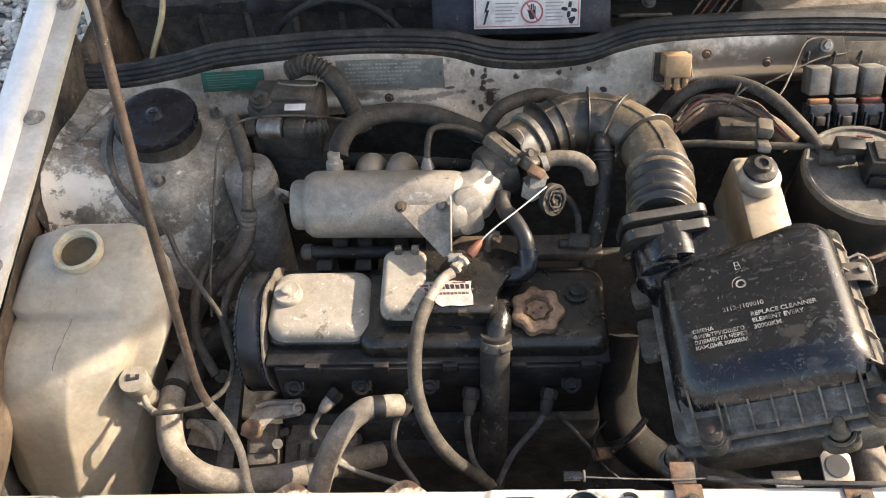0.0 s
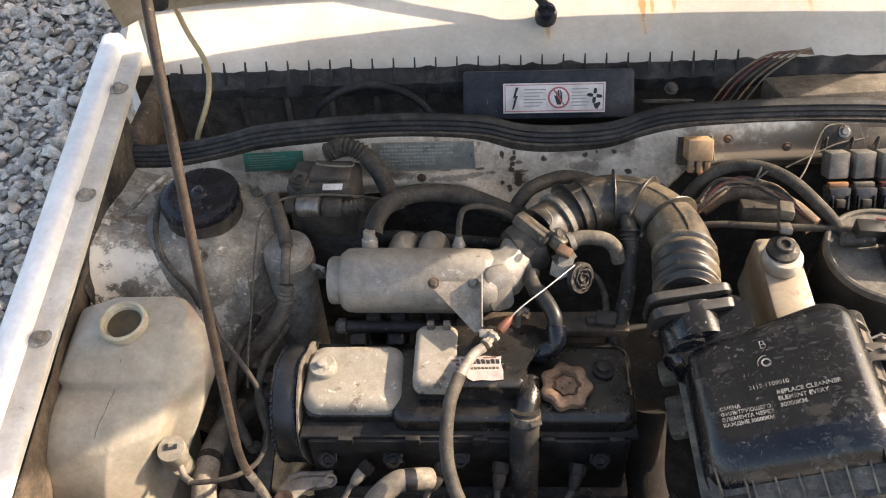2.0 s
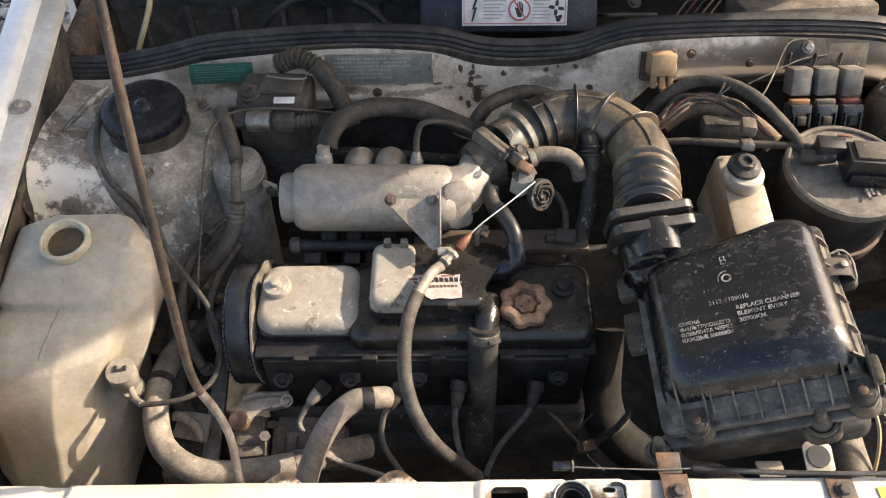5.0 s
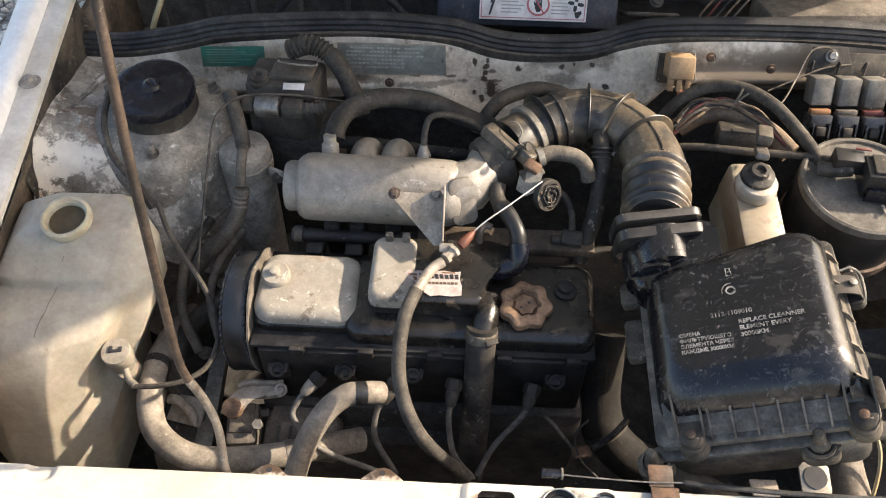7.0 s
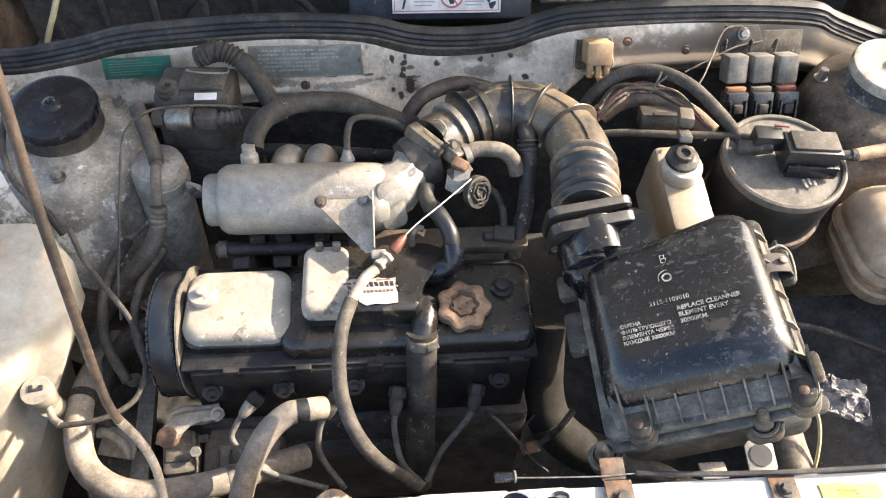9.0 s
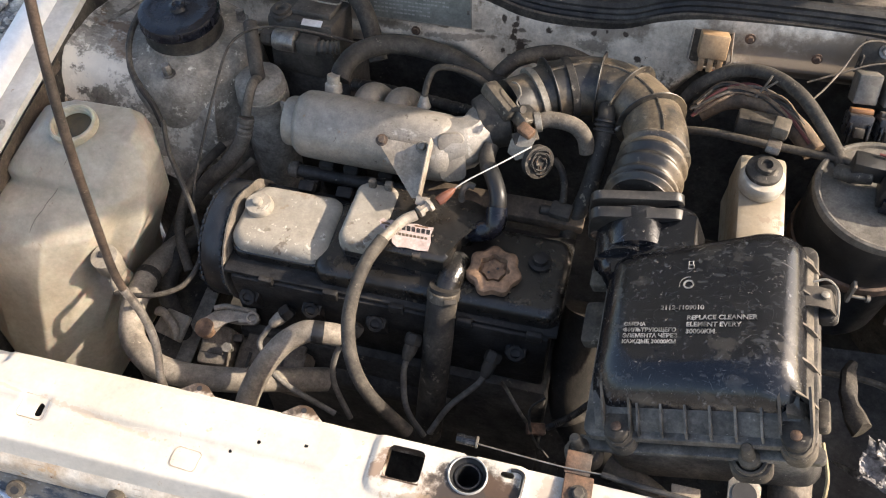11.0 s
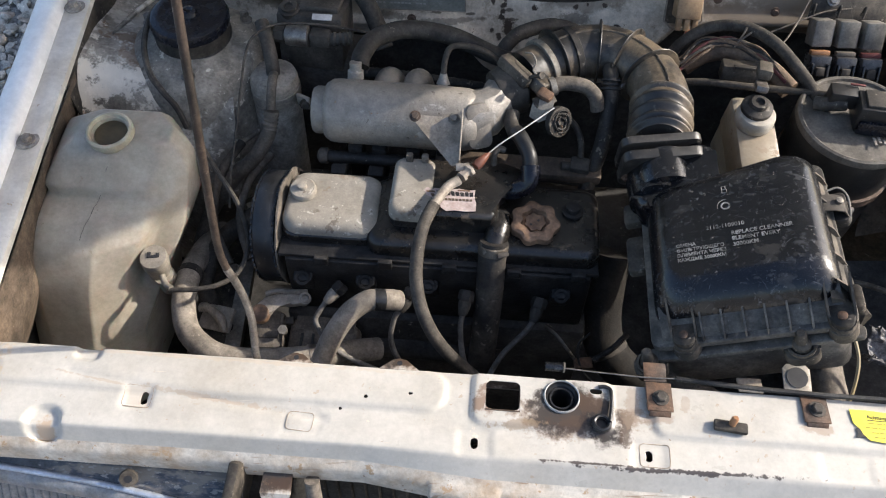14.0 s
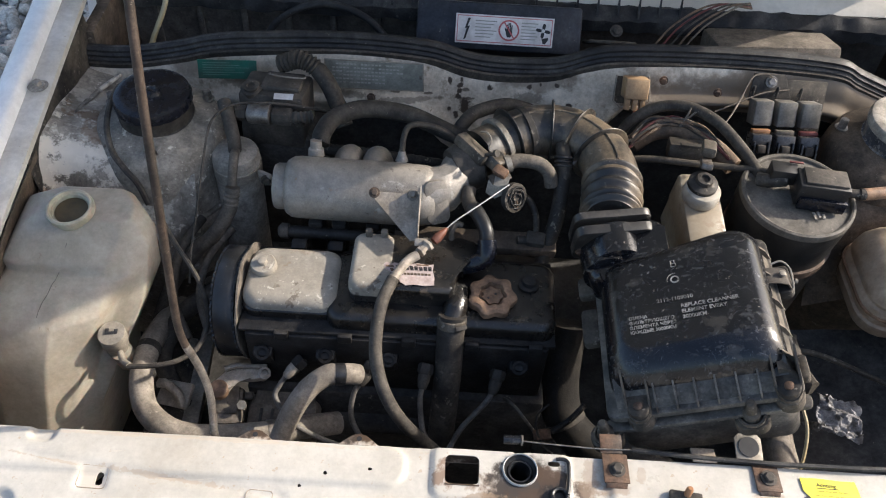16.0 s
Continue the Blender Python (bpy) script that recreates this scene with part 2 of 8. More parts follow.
    amber=mat("amber_fuse", (0.33, 0.16, 0.07), (0.22, 0.12, 0.06), 0.4, 0, 25, 200, grain=0.1, bump=0.0),
    gusset=mat("rust_washed_paint", (0.36, 0.27, 0.18), (0.20, 0.13, 0.08), 0.65, 0, 22, 140, (0.38, 0.64), 0.3, 0.2, spots=(((0.66, 0.59, 0.48), 26, 0.62, 0.6), ((0.10, 0.06, 0.04), 50, 0.65, 0.85))),
    grimeline=mat("grime_filled_groove", (0.30, 0.235, 0.17), (0.46, 0.39, 0.30), 0.8, 0, 90, 200, (0.4, 0.6), 0.2, 0.0),
    blowerpl=mat("navy_blower_plastic", (0.022, 0.026, 0.036), (0.045, 0.046, 0.05), 0.5, 0, 12, 160, grain=0.25, bump=0.08),
    paver=mat("worn_paving_brick", (0.37, 0.315, 0.285), (0.28, 0.225, 0.20), 0.85, 0, 8, 90, grain=0.25, bump=0.3, spots=(((0.27, 0.14, 0.11), 14, 0.60, 0.85, 0.08),)),
    lampband=mat("dirty_lamp_frame", (0.17, 0.19, 0.22), (0.26, 0.245, 0.22), 0.4, 0.1, 22, 200, (0.45, 0.65), 0.2, 0.08),
    beltrub=mat("worn_belt_rubber", (0.010, 0.011, 0.013), (0.020, 0.020, 0.021), 0.38, 0, 18, 220, grain=0.3, bump=0.1),
    dusttan=mat("tan_dust_on_plastic", (0.13, 0.110, 0.085), (0.055, 0.048, 0.040), 0.75, 0, 15, 190, (0.42, 0.64), 0.28, 0.12),
    clampsteel=mat("dusty_clamp_steel", (0.27, 0.25, 0.215), (0.16, 0.142, 0.118), 0.5, 0.35, 30, 220, grain=0.2, bump=0.08),
    canblack=mat("satin_black_canister", (0.009, 0.009, 0.0095), (0.020, 0.018, 0.016), 0.48, 0, 20, 200, grain=0.25, bump=0.08),
    sockgrey=mat("smoky_socket_plastic", (0.045, 0.044, 0.046), (0.085, 0.08, 0.075), 0.3, 0, 40, 200, grain=0.25, bump=0.06),
    wellgrey=mat("dusty_well_paint", (0.20, 0.175, 0.145), (0.105, 0.092, 0.078), 0.8, 0, 7, 120, (0.4, 0.62), 0.25, 0.15),
    sootrub=mat("sooty_rubber", (0.052, 0.046, 0.038), (0.026, 0.023, 0.020), 0.7, 0, 20, 200, grain=0.3, bump=0.15),
    oliveink=mat("faded_olive_print", (0.36, 0.31, 0.05), (0.28, 0.24, 0.04), 0.6, 0, 30, 200, grain=0.0, bump=0.0),
    pumptan=mat("dusty_pump_plastic", (0.27, 0.24, 0.195), (0.20, 0.175, 0.14), 0.6, 0, 30, 200, grain=0.15, bump=0.06),
    greylead=mat("grey_ignition_lead", (0.165, 0.152, 0.135), (0.105, 0.096, 0.084), 0.6, 0, 20, 220, grain=0.25, bump=0.1),
    scuffpl=mat("scuffed_black_plastic", (0.016, 0.015, 0.014), (0.050, 0.044, 0.037), 0.45, 0, 25, 200, (0.45, 0.66), 0.3, 0.1),
    tyre=mat("tyre_rubber", (0.028, 0.028, 0.028), (0.05, 0.048, 0.045), 0.75, 0, 12, 150, grain=0.2, bump=0.15),
)
stone = mat("pebble", (0.36, 0.345, 0.325), (0.25, 0.235, 0.215), 0.8, 0, 12, 140, grain=0.25, bump=0.25)
nt = stone.node_tree
inf = nt.nodes.new("ShaderNodeNewGeometry")
cr = nt.nodes.new("ShaderNodeValToRGB")
cr.color_ramp.elements[0].color, cr.color_ramp.elements[1].color = (0.36, 0.355, 0.335, 1), (0.80, 0.74, 0.64, 1)
for pos, c in ((0.25, (0.58, 0.565, 0.525, 1)), (0.5, (0.68, 0.655, 0.60, 1)), (0.7, (0.48, 0.475, 0.44, 1)), (0.9, (0.64, 0.53, 0.44, 1))):
    cr.color_ramp.elements.new(pos).color = c
mx = nt.nodes.new("ShaderNodeMix")
mx.data_type, mx.blend_type = "RGBA", "MULTIPLY"
mx.inputs[0].default_value = 1.0
base_in = nt.nodes["Principled BSDF"].inputs["Base Color"]
old = base_in.links[0].from_socket
gain = nt.nodes.new("ShaderNodeMix")
gain.data_type, gain.blend_type = "RGBA", "MULTIPLY"
gain.inputs[0].default_value = 1.0
gain.inputs[7].default_value = (3.0, 3.0, 3.0, 1)
nt.links.new(old, gain.inputs[6])
nt.links.new(inf.outputs["Random Per Island"], cr.inputs[0])
nt.links.new(cr.outputs[0], mx.inputs[6])
nt.links.new(gain.outputs[2], mx.inputs[7])
nt.links.new(mx.outputs[2], base_in)
M["stone"] = stone


def flecks(m, colour, scale, thr, patch, patch_thr, strength=0.8, stretch=(1, 1, 1), soft=0.03):
    """Small sharp specks or smears of dirt that gather in larger patches."""
    n, l = m.node_tree.nodes, m.node_tree.links
    tc = n.new("ShaderNodeTexCoord")
    mp = n.new("ShaderNodeMapping")
    mp.inputs["Scale"].default_value = stretch
    l.new(tc.outputs["Object"], mp.inputs["Vector"])
    facs = []
    for s, lo, width, top in ((scale, thr, soft, strength), (patch, patch_thr, 0.10, 1.0)):
        ns = n.new("ShaderNodeTexNoise")
        ns.inputs["Scale"].default_value, ns.inputs["Detail"].default_value, ns.inputs["Roughness"].default_value = s, 5.0, 0.6
        l.new(mp.outputs[0], ns.inputs["Vector"])
        mr = n.new("ShaderNodeMapRange")
        for k, v in zip(("From Min", "From Max", "To Min", "To Max"), (lo, lo + width, 0.0, top)):
            mr.inputs[k].default_value = v
        l.new(ns.outputs["Fac"], mr.inputs["Value"])
        facs.append(mr.outputs["Result"])
    both = n.new("ShaderNodeMath")
    both.operation = "MULTIPLY"
    l.new(facs[0], both.inputs[0])
    l.new(facs[1], both.inputs[1])
    base = n["Principled BSDF"].inputs["Base Color"]
    x = n.new("ShaderNodeMix")
    x.data_type = "RGBA"
    l.new(base.links[0].from_socket, x.inputs[6])
    x.inputs[7].default_value = (*colour, 1)
    l.new(both.outputs[0], x.inputs[0])
    l.new(x.outputs[2], base)


def stain_or_shade(m, centre, size, turn, colour, strength=1.0, ragged=0.5, grain=60.0, axis="Z"):
    """A blotch of its own shape on a material: an ellipse about a place in the object's own metres, with ragged edges."""
    n, l = m.node_tree.nodes, m.node_tree.links
    tc = n.new("ShaderNodeTexCoord")
    mp = n.new("ShaderNodeMapping")
    mp.vector_type = "TEXTURE"
    mp.inputs["Location"].default_value = centre
    mp.inputs["Rotation"].default_value["XYZ".index(axis)] = radians(turn)
    mp.inputs["Scale"].default_value = size
    l.new(tc.outputs["Object"], mp.inputs["Vector"])
    ln = n.new("ShaderNodeVectorMath")
    ln.operation = "LENGTH"
    l.new(mp.outputs[0], ln.inputs[0])
    ns = n.new("ShaderNodeTexNoise")
    ns.inputs["Scale"].default_value, ns.inputs["Detail"].default_value, ns.inputs["Roughness"].default_value = grain, 6.0, 0.7
    l.new(tc.outputs["Object"], ns.inputs["Vector"])
    ma = n.new("ShaderNodeMath")
    ma.operation, ma.inputs[1].default_value = "MULTIPLY_ADD", ragged * 6
    l.new(ns.outputs["Fac"], ma.inputs[0])
    l.new(ln.outputs["Value"], ma.inputs[2])
    mr = n.new("ShaderNodeMapRange")
    for k, v in zip(("From Min", "From Max", "To Min", "To Max"), (1.0 + ragged * 3 - 0.25, 1.0 + ragged * 3 + 0.15, strength, 0.0)):
        mr.inputs[k].default_value = v
    l.new(ma.outputs[0], mr.inputs["Value"])
    base = n["Principled BSDF"].inputs["Base Color"]
    x = n.new("ShaderNodeMix")
    x.data_type = "RGBA"
    l.new(base.links[0].from_socket, x.inputs[6])
    x.inputs[7].default_value = (*colour, 1)
    l.new(mr.outputs["Result"], x.inputs[0])
    l.new(x.outputs[2], base)


def scratches(m, colour, turn, length=0.05, width=0.0012, thr=0.66, axis="Z", strength=0.7):
    """Fine straight scuffs along one direction, by a noise that is stretched along it."""
    n, l = m.node_tree.nodes, m.node_tree.links
    tc = n.new("ShaderNodeTexCoord")
    mp = n.new("ShaderNodeMapping")
    mp.vector_type = "TEXTURE"
    mp.inputs["Rotation"].default_value["XYZ".index(axis)] = radians(turn)
    mp.inputs["Scale"].default_value = (length, width * 2.5, length) if axis == "Z" else (length, length, width * 2.5)
    l.new(tc.outputs["Object"], mp.inputs["Vector"])
    ns = n.new("ShaderNodeTexNoise")
    ns.inputs["Scale"].default_value, ns.inputs["Detail"].default_value, ns.inputs["Roughness"].default_value = 1.0, 2.0, 0.5
    ns.inputs["Distortion"].default_value = 0.6
    l.new(mp.outputs[0], ns.inputs["Vector"])
    mr = n.new("ShaderNodeMapRange")
    for k, v in zip(("From Min", "From Max", "To Min", "To Max"), (thr, thr + 0.05, 0.0, strength)):
        mr.inputs[k].default_value = v
    l.new(ns.outputs["Fac"], mr.inputs["Value"])
    base = n["Principled BSDF"].inputs["Base Color"]
    x = n.new("ShaderNodeMix")
    x.data_type = "RGBA"
    l.new(base.links[0].from_socket, x.inputs[6])
    x.inputs[7].default_value = (*colour, 1)
    l.new(mr.outputs["Result"], x.inputs[0])
    l.new(x.outputs[2], base)


# dirt specks, smears and bare patches on the worn surfaces
flecks(M["plastic"], (0.12, 0.122, 0.125), 70, 0.56, 11, 0.47, 0.32, (1, 2.2, 1), 0.12)
flecks(M["plastic"], (0.20, 0.20, 0.205), 150, 0.60, 22, 0.50, 0.40, (1.6, 1, 1), 0.05)
flecks(M["plastic"], (0.24, 0.225, 0.20), 190, 0.675, 14, 0.50, 0.45)
flecks(M["filterpl"], (0.17, 0.155, 0.13), 70, 0.55, 14, 0.46, 0.35, (1.5, 1, 1), 0.10)
flecks(M["filterpl"], (0.30, 0.275, 0.24), 190, 0.65, 18, 0.42, 0.6)
flecks(M["scuffpl"], (0.27, 0.25, 0.22), 110, 0.60, 24, 0.46, 0.7, (0.6, 1, 2), 0.05)
flecks(M["oily"], (0.15, 0.11, 0.075), 60, 0.60, 12, 0.50, 0.45, (1, 1, 1), 0.06)
flecks(M["oily"], (0.26, 0.22, 0.17), 170, 0.66, 18, 0.48, 0.5)
flecks(M["block"], (0.15, 0.125, 0.10), 90, 0.63, 16, 0.50, 0.4, (1, 1, 1), 0.05)
flecks(M["tanmetal"], (0.085, 0.062, 0.045), 75, 0.60, 12, 0.48, 0.7, (1, 1, 1), 0.05)
flecks(M["tanmetal"], (0.55, 0.50, 0.42), 130, 0.62, 12, 0.42, 0.6)
flecks(M["alloy"], (0.08, 0.065, 0.05), 120, 0.645, 10, 0.42, 0.7)
flecks(M["alloy"], (0.52, 0.49, 0.44), 60, 0.60, 9, 0.48, 0.5, (1, 2, 1), 0.06)
flecks(M["hose"], (0.06, 0.048, 0.036), 90, 0.60, 20, 0.46, 0.7, (1, 1, 1), 0.05)
flecks(M["blackhose"], (0.20, 0.175, 0.14), 120, 0.60, 20, 0.46, 0.7)
flecks(M["dustpl"], (0.24, 0.21, 0.17), 130, 0.61, 20, 0.44, 0.6)
flecks(M["snork"], (0.25, 0.215, 0.165), 110, 0.60, 16, 0.46, 0.6)
flecks(M["bluepl"], (0.25, 0.215, 0.17), 40, 0.50, 14, 0.44, 0.6, (0.5, 1.5, 1), 0.08)
flecks(M["bluepl"], (0.26, 0.25, 0.23), 130, 0.58, 16, 0.42, 0.7, (0.6, 1.5, 1))
flecks(M["panel"], (0.36, 0.28, 0.20), 120, 0.645, 9, 0.46, 0.7)


for turn, long, thr in ((35, 0.016, 0.70), (-50, 0.008, 0.70), (80, 0.010, 0.705), (10, 0.006, 0.695), (-15, 0.03, 0.73)):
    scratches(M["plastic"], (0.16, 0.16, 0.165), turn, long, 0.0005, thr, strength=0.5)
    scratches(M["apron"], (0.52, 0.48, 0.41), turn + 12, long * 1.6, 0.0014, thr + 0.01, strength=0.45)
    scratches(M["tower"], (0.42, 0.375, 0.31), turn - 8, long * 1.4, 0.0014, thr + 0.015, strength=0.4)
scratches(M["cap"], (0.06, 0.06, 0.065), 60, 0.014, 0.0007, 0.71)
scratches(M["panel"], (0.56, 0.48, 0.38), 4, 0.05, 0.0008, 0.715)
scratches(M["lip"], (0.24, 0.15, 0.09), 2, 0.05, 0.0010, 0.66)
M["cap"].node_tree.nodes["Principled BSDF"].inputs["Specular IOR Level"].default_value = 0.4
M["plastic"].node_tree.nodes["Principled BSDF"].inputs["Specular IOR Level"].default_value = 0.5
flecks(M["plastic"], (0.045, 0.041, 0.036), 26, 0.55, 7, 0.48, 0.6, (1, 1, 1), 0.05)
for deep in ("tank", "tankcap"):
    pb = M[deep].node_tree.nodes["Principled BSDF"]
    pb.inputs["Subsurface Weight"].default_value, pb.inputs["Subsurface Scale"].default_value = 0.18, 0.006


# ---- building helpers ----
ORIGIN = {}


def finish(bm, name, material, smooth=38):
    bmesh.ops.recalc_face_normals(bm, faces=bm.faces)
    me = bpy.data.meshes.new(name)
    bm.to_mesh(me)
    bm.free()
    me.materials.append(M[material] if isinstance(material, str) else material)
    me.shade_smooth()
    if smooth < 180:
        me.set_sharp_from_angle(angle=radians(smooth))
    return me


def thing(name, at, label, category, group="", kind=""):
    """An empty at the thing's base that carries its parts."""
    ob = new(name)
    ob.empty_display_size = 0.02
    ob.location = at
    ORIGIN[ob] = Vector(at)
    return tagged(ob, label, category, group, kind)


def part(name, bm, material, parent=None, label="", smooth=38):
    """A bmesh in world metres as one mesh object, at its own middle, under a thing or a part."""
    vs = [v.co for v in bm.verts]
    c = Vector([(min(v[k] for v in vs) + max(v[k] for v in vs)) / 2 for k in range(3)])
    for v in bm.verts:
        v.co = v.co - c
    ob = new(name, finish(bm, name, material, smooth))
    ob.location = c - (ORIGIN[parent] if parent else Vector())
    ob.parent = parent
    ORIGIN[ob] = c
    if label:
        ob["label"] = label
    return ob


def solo(name, bm, material, label, category, group="", kind="", smooth=38):
    return tagged(part(name, bm, material, None, "", smooth), label, category, group, kind)


def spline(pts, n=8):
    """Points of a smooth curve through pts."""
    p = [Vector(q) for q in pts]
    p = [p[0] * 2 - p[1]] + p + [p[-1] * 2 - p[-2]]
    out = []
    for k in range(1, len(p) - 2):
        a, b, c, d = p[k - 1:k + 3]
        for j in range(n):
            t = j / n
            out.append(0.5 * (2 * b + (c - a) * t + (2 * a - 5 * b + 4 * c - d) * t * t + (3 * b - a - 3 * c + d) * t ** 3))
    return out + [p[-2]]


def sweep(bm, pts, radius, seg=12, cap=True, flat=1.0):
    """A tube along pts; radius is a number or a function of 0..1 along it."""
    rings, side = [], None
    m = len(pts)
    for k, q in enumerate(pts):
        t = (pts[min(k + 1, m - 1)] - pts[max(k - 1, 0)]).normalized()
        if side is None:
            side = t.orthogonal().normalized()
        side = (side - t * side.dot(t)).normalized()
        up = t.cross(side)
        r = radius(k / (m - 1)) if callable(radius) else radius
        rings.append([bm.verts.new(q + (side * math.cos(a) + up * math.sin(a) * flat) * r) for a in (2 * math.pi * j / seg for j in range(seg))])
    for r0, r1 in zip(rings, rings[1:]):
        for j in range(seg):
            bm.faces.new((r0[j], r0[(j + 1) % seg], r1[(j + 1) % seg], r1[j]))
    if cap:
        bm.faces.new(rings[0][::-1])
        bm.faces.new(rings[-1])
    return bm


def tube(pts, radius, n=8, seg=12, straight=False):
    bm = bmesh.new()
    return sweep(bm, [Vector(p) for p in pts] if straight else spline(pts, n), radius, seg)


def corrugated(base, count, depth):
    return lambda s: base + depth * math.cos(2 * math.pi * count * s)


def axes(direction):
    w = Vector(direction).normalized()
    u = (Vector((0, 0, 1)).cross(w) if abs(w.z) < 0.95 else Vector((1, 0, 0))).normalized()
    return Matrix((u, w.cross(u), w)).transposed()


def lathe(profile, at, direction=(0, 0, 1), seg=32, bm=None, wave=None, ends=(True, True)):
    """Turns a profile of (radius, height) about a line from at. wave(angle) scales the radius."""
    bm = bm or bmesh.new()
    r3, at = axes(direction), Vector(at)
    rings = []
    for r, h in profile:
        ring = []
        for j in range(seg):
            a = 2 * math.pi * j / seg
            f = wave(a, h) if wave else 1
            ring.append(bm.verts.new(at + r3 @ Vector((r * f * math.cos(a), r * f * math.sin(a), h))))
        rings.append(ring)
    for r0, r1 in zip(rings, rings[1:]):
        for j in range(seg):
            bm.faces.new((r0[j], r0[(j + 1) % seg], r1[(j + 1) % seg], r1[j]))
    if ends[0]:
        bm.faces.new(rings[0][::-1])
    if ends[1]:
        bm.faces.new(rings[-1])
    return bm


def rbox(m, size, bevel=0.003, bm=None, taper=1.0, steps=2):
    """A box of the given size at the pose m, with rounded edges; taper narrows its top."""
    bm = bm or bmesh.new()
    vs = [bm.verts.new((x * size[0] / 2 * (taper if z > 0 else 1), y * size[1] / 2 * (taper if z > 0 else 1), z * size[2] / 2))
          for x in (-1, 1) for y in (-1, 1) for z in (-1, 1)]
    fs = [bm.faces.new([vs[k] for k in f]) for f in ((0, 1, 3, 2), (4, 6, 7, 5), (0, 4, 5, 1), (2, 3, 7, 6), (0, 2, 6, 4), (1, 5, 7, 3))]
    if bevel:
        es = list({e for f in fs for e in f.edges})
        got = bmesh.ops.bevel(bm, geom=es, offset=bevel, segments=steps, profile=0.5, affect="EDGES")
        vs = list({v for v in got["verts"]} | {v for v in vs if v.is_valid})
    for v in vs:
        v.co = m @ v.co
    return bm


def prism(poly, depth, m, bevel=0.0, bm=None, steps=2):
    """A flat outline in x, y, made depth thick (from 0 to depth along z), at the pose m."""
    bm = bm or bmesh.new()
    low = [bm.verts.new((x, y, 0)) for x, y in poly]
    high = [bm.verts.new((x, y, depth)) for x, y in poly]
    top = bm.faces.new(high)
    bm.faces.new(low[::-1])
    k = len(poly)
    for j in range(k):
        bm.faces.new((low[j], low[(j + 1) % k], high[(j + 1) % k], high[j]))
    vs = set(low + high)
    if bevel:
        got = bmesh.ops.bevel(bm, geom=list(top.edges), offset=bevel, segments=steps, profile=0.5, affect="EDGES")
        vs = {v for v in vs if v.is_valid} | set(got["verts"])
    for v in vs:
        v.co = m @ v.co
    return bm


def rounded(w, h, r, n=4, cx=0.0, cy=0.0):
    """The outline of a rectangle with round corners."""
    out = []
    for sx, sy, a0 in ((1, 1, 0), (-1, 1, 90), (-1, -1, 180), (1, -1, 270)):
        for j in range(n + 1):
            a = radians(a0 + 90 * j / n)
            out.append((cx + sx * (w / 2 - r) + r * math.cos(a), cy + sy * (h / 2 - r) + r * math.sin(a)))
    return out


def pillow(m, w, h, r, depth, edge, steps=6):
    """A rounded slab: upright sides, then a soft round over the top edge."""
    rings = [[m @ Vector((x, y, 0)) for x, y in rounded(w, h, r, 7)]]
    for k in range(steps + 1):
        a = math.pi / 2 * k / steps
        g = edge * (1 - math.cos(a))
        rings.append([m @ Vector((x, y, depth - edge + edge * math.sin(a))) for x, y in rounded(w - 2 * g, h - 2 * g, max(0.003, r - 0.6 * g), 7)])
    return loft(rings)


def loft(rings, cap=True, bm=None, closed=True):
    bm = bm or bmesh.new()
    vr = [[bm.verts.new(p) for p in ring] for ring in rings]
    k = len(vr[0])
    for r0, r1 in zip(vr, vr[1:]):
        for j in range(k if closed else k - 1):
            bm.faces.new((r0[j], r0[(j + 1) % k], r1[(j + 1) % k], r1[j]))
    if cap and closed:
        bm.faces.new(vr[0][::-1])
        bm.faces.new(vr[-1])
    return bm


def sheet(rows, thick=0.0015):
    """A bent sheet of metal through rows of points, with a thickness."""
    bm = bmesh.new()
    g = [[bm.verts.new(p) for p in row] for row in rows]
    for a, b in zip(g, g[1:]):
        for j in range(len(a) - 1):
            bm.faces.new((a[j], a[j + 1], b[j + 1], b[j]))
    bmesh.ops.recalc_face_normals(bm, faces=bm.faces)
    bmesh.ops.solidify(bm, geom=bm.faces[:], thickness=thick)
    return bm


def rumple(bm, amp, scale):
    for v in bm.verts:
        v.co += noise.noise_vector(v.co * scale) * amp
    return bm


def hexbolt(at, parent=None, r=0.008, h=0.006, direction=(0, 0, 1), material="steel", name="bolt"):
    bm = lathe([(r * 1.45, 0), (r * 1.45, 0.0018), (r * 1.02, 0.002)], at, direction, 20)
    lathe([(r, 0.002), (r, h * 0.85), (r * 0.8, h)], at, direction, 6, bm)
    return part(name, bm, material, parent)


# ---- ground ----
bm = bmesh.new()
for c in ((-400, -400), (400, -400), (400, 400), (-400, 400)):
    bm.verts.new((*c, 0))
bm.faces.new(bm.verts)
solo("ground", bm, "gravel", "grey gravel ground beside the parked car", "ground", kind="structure")


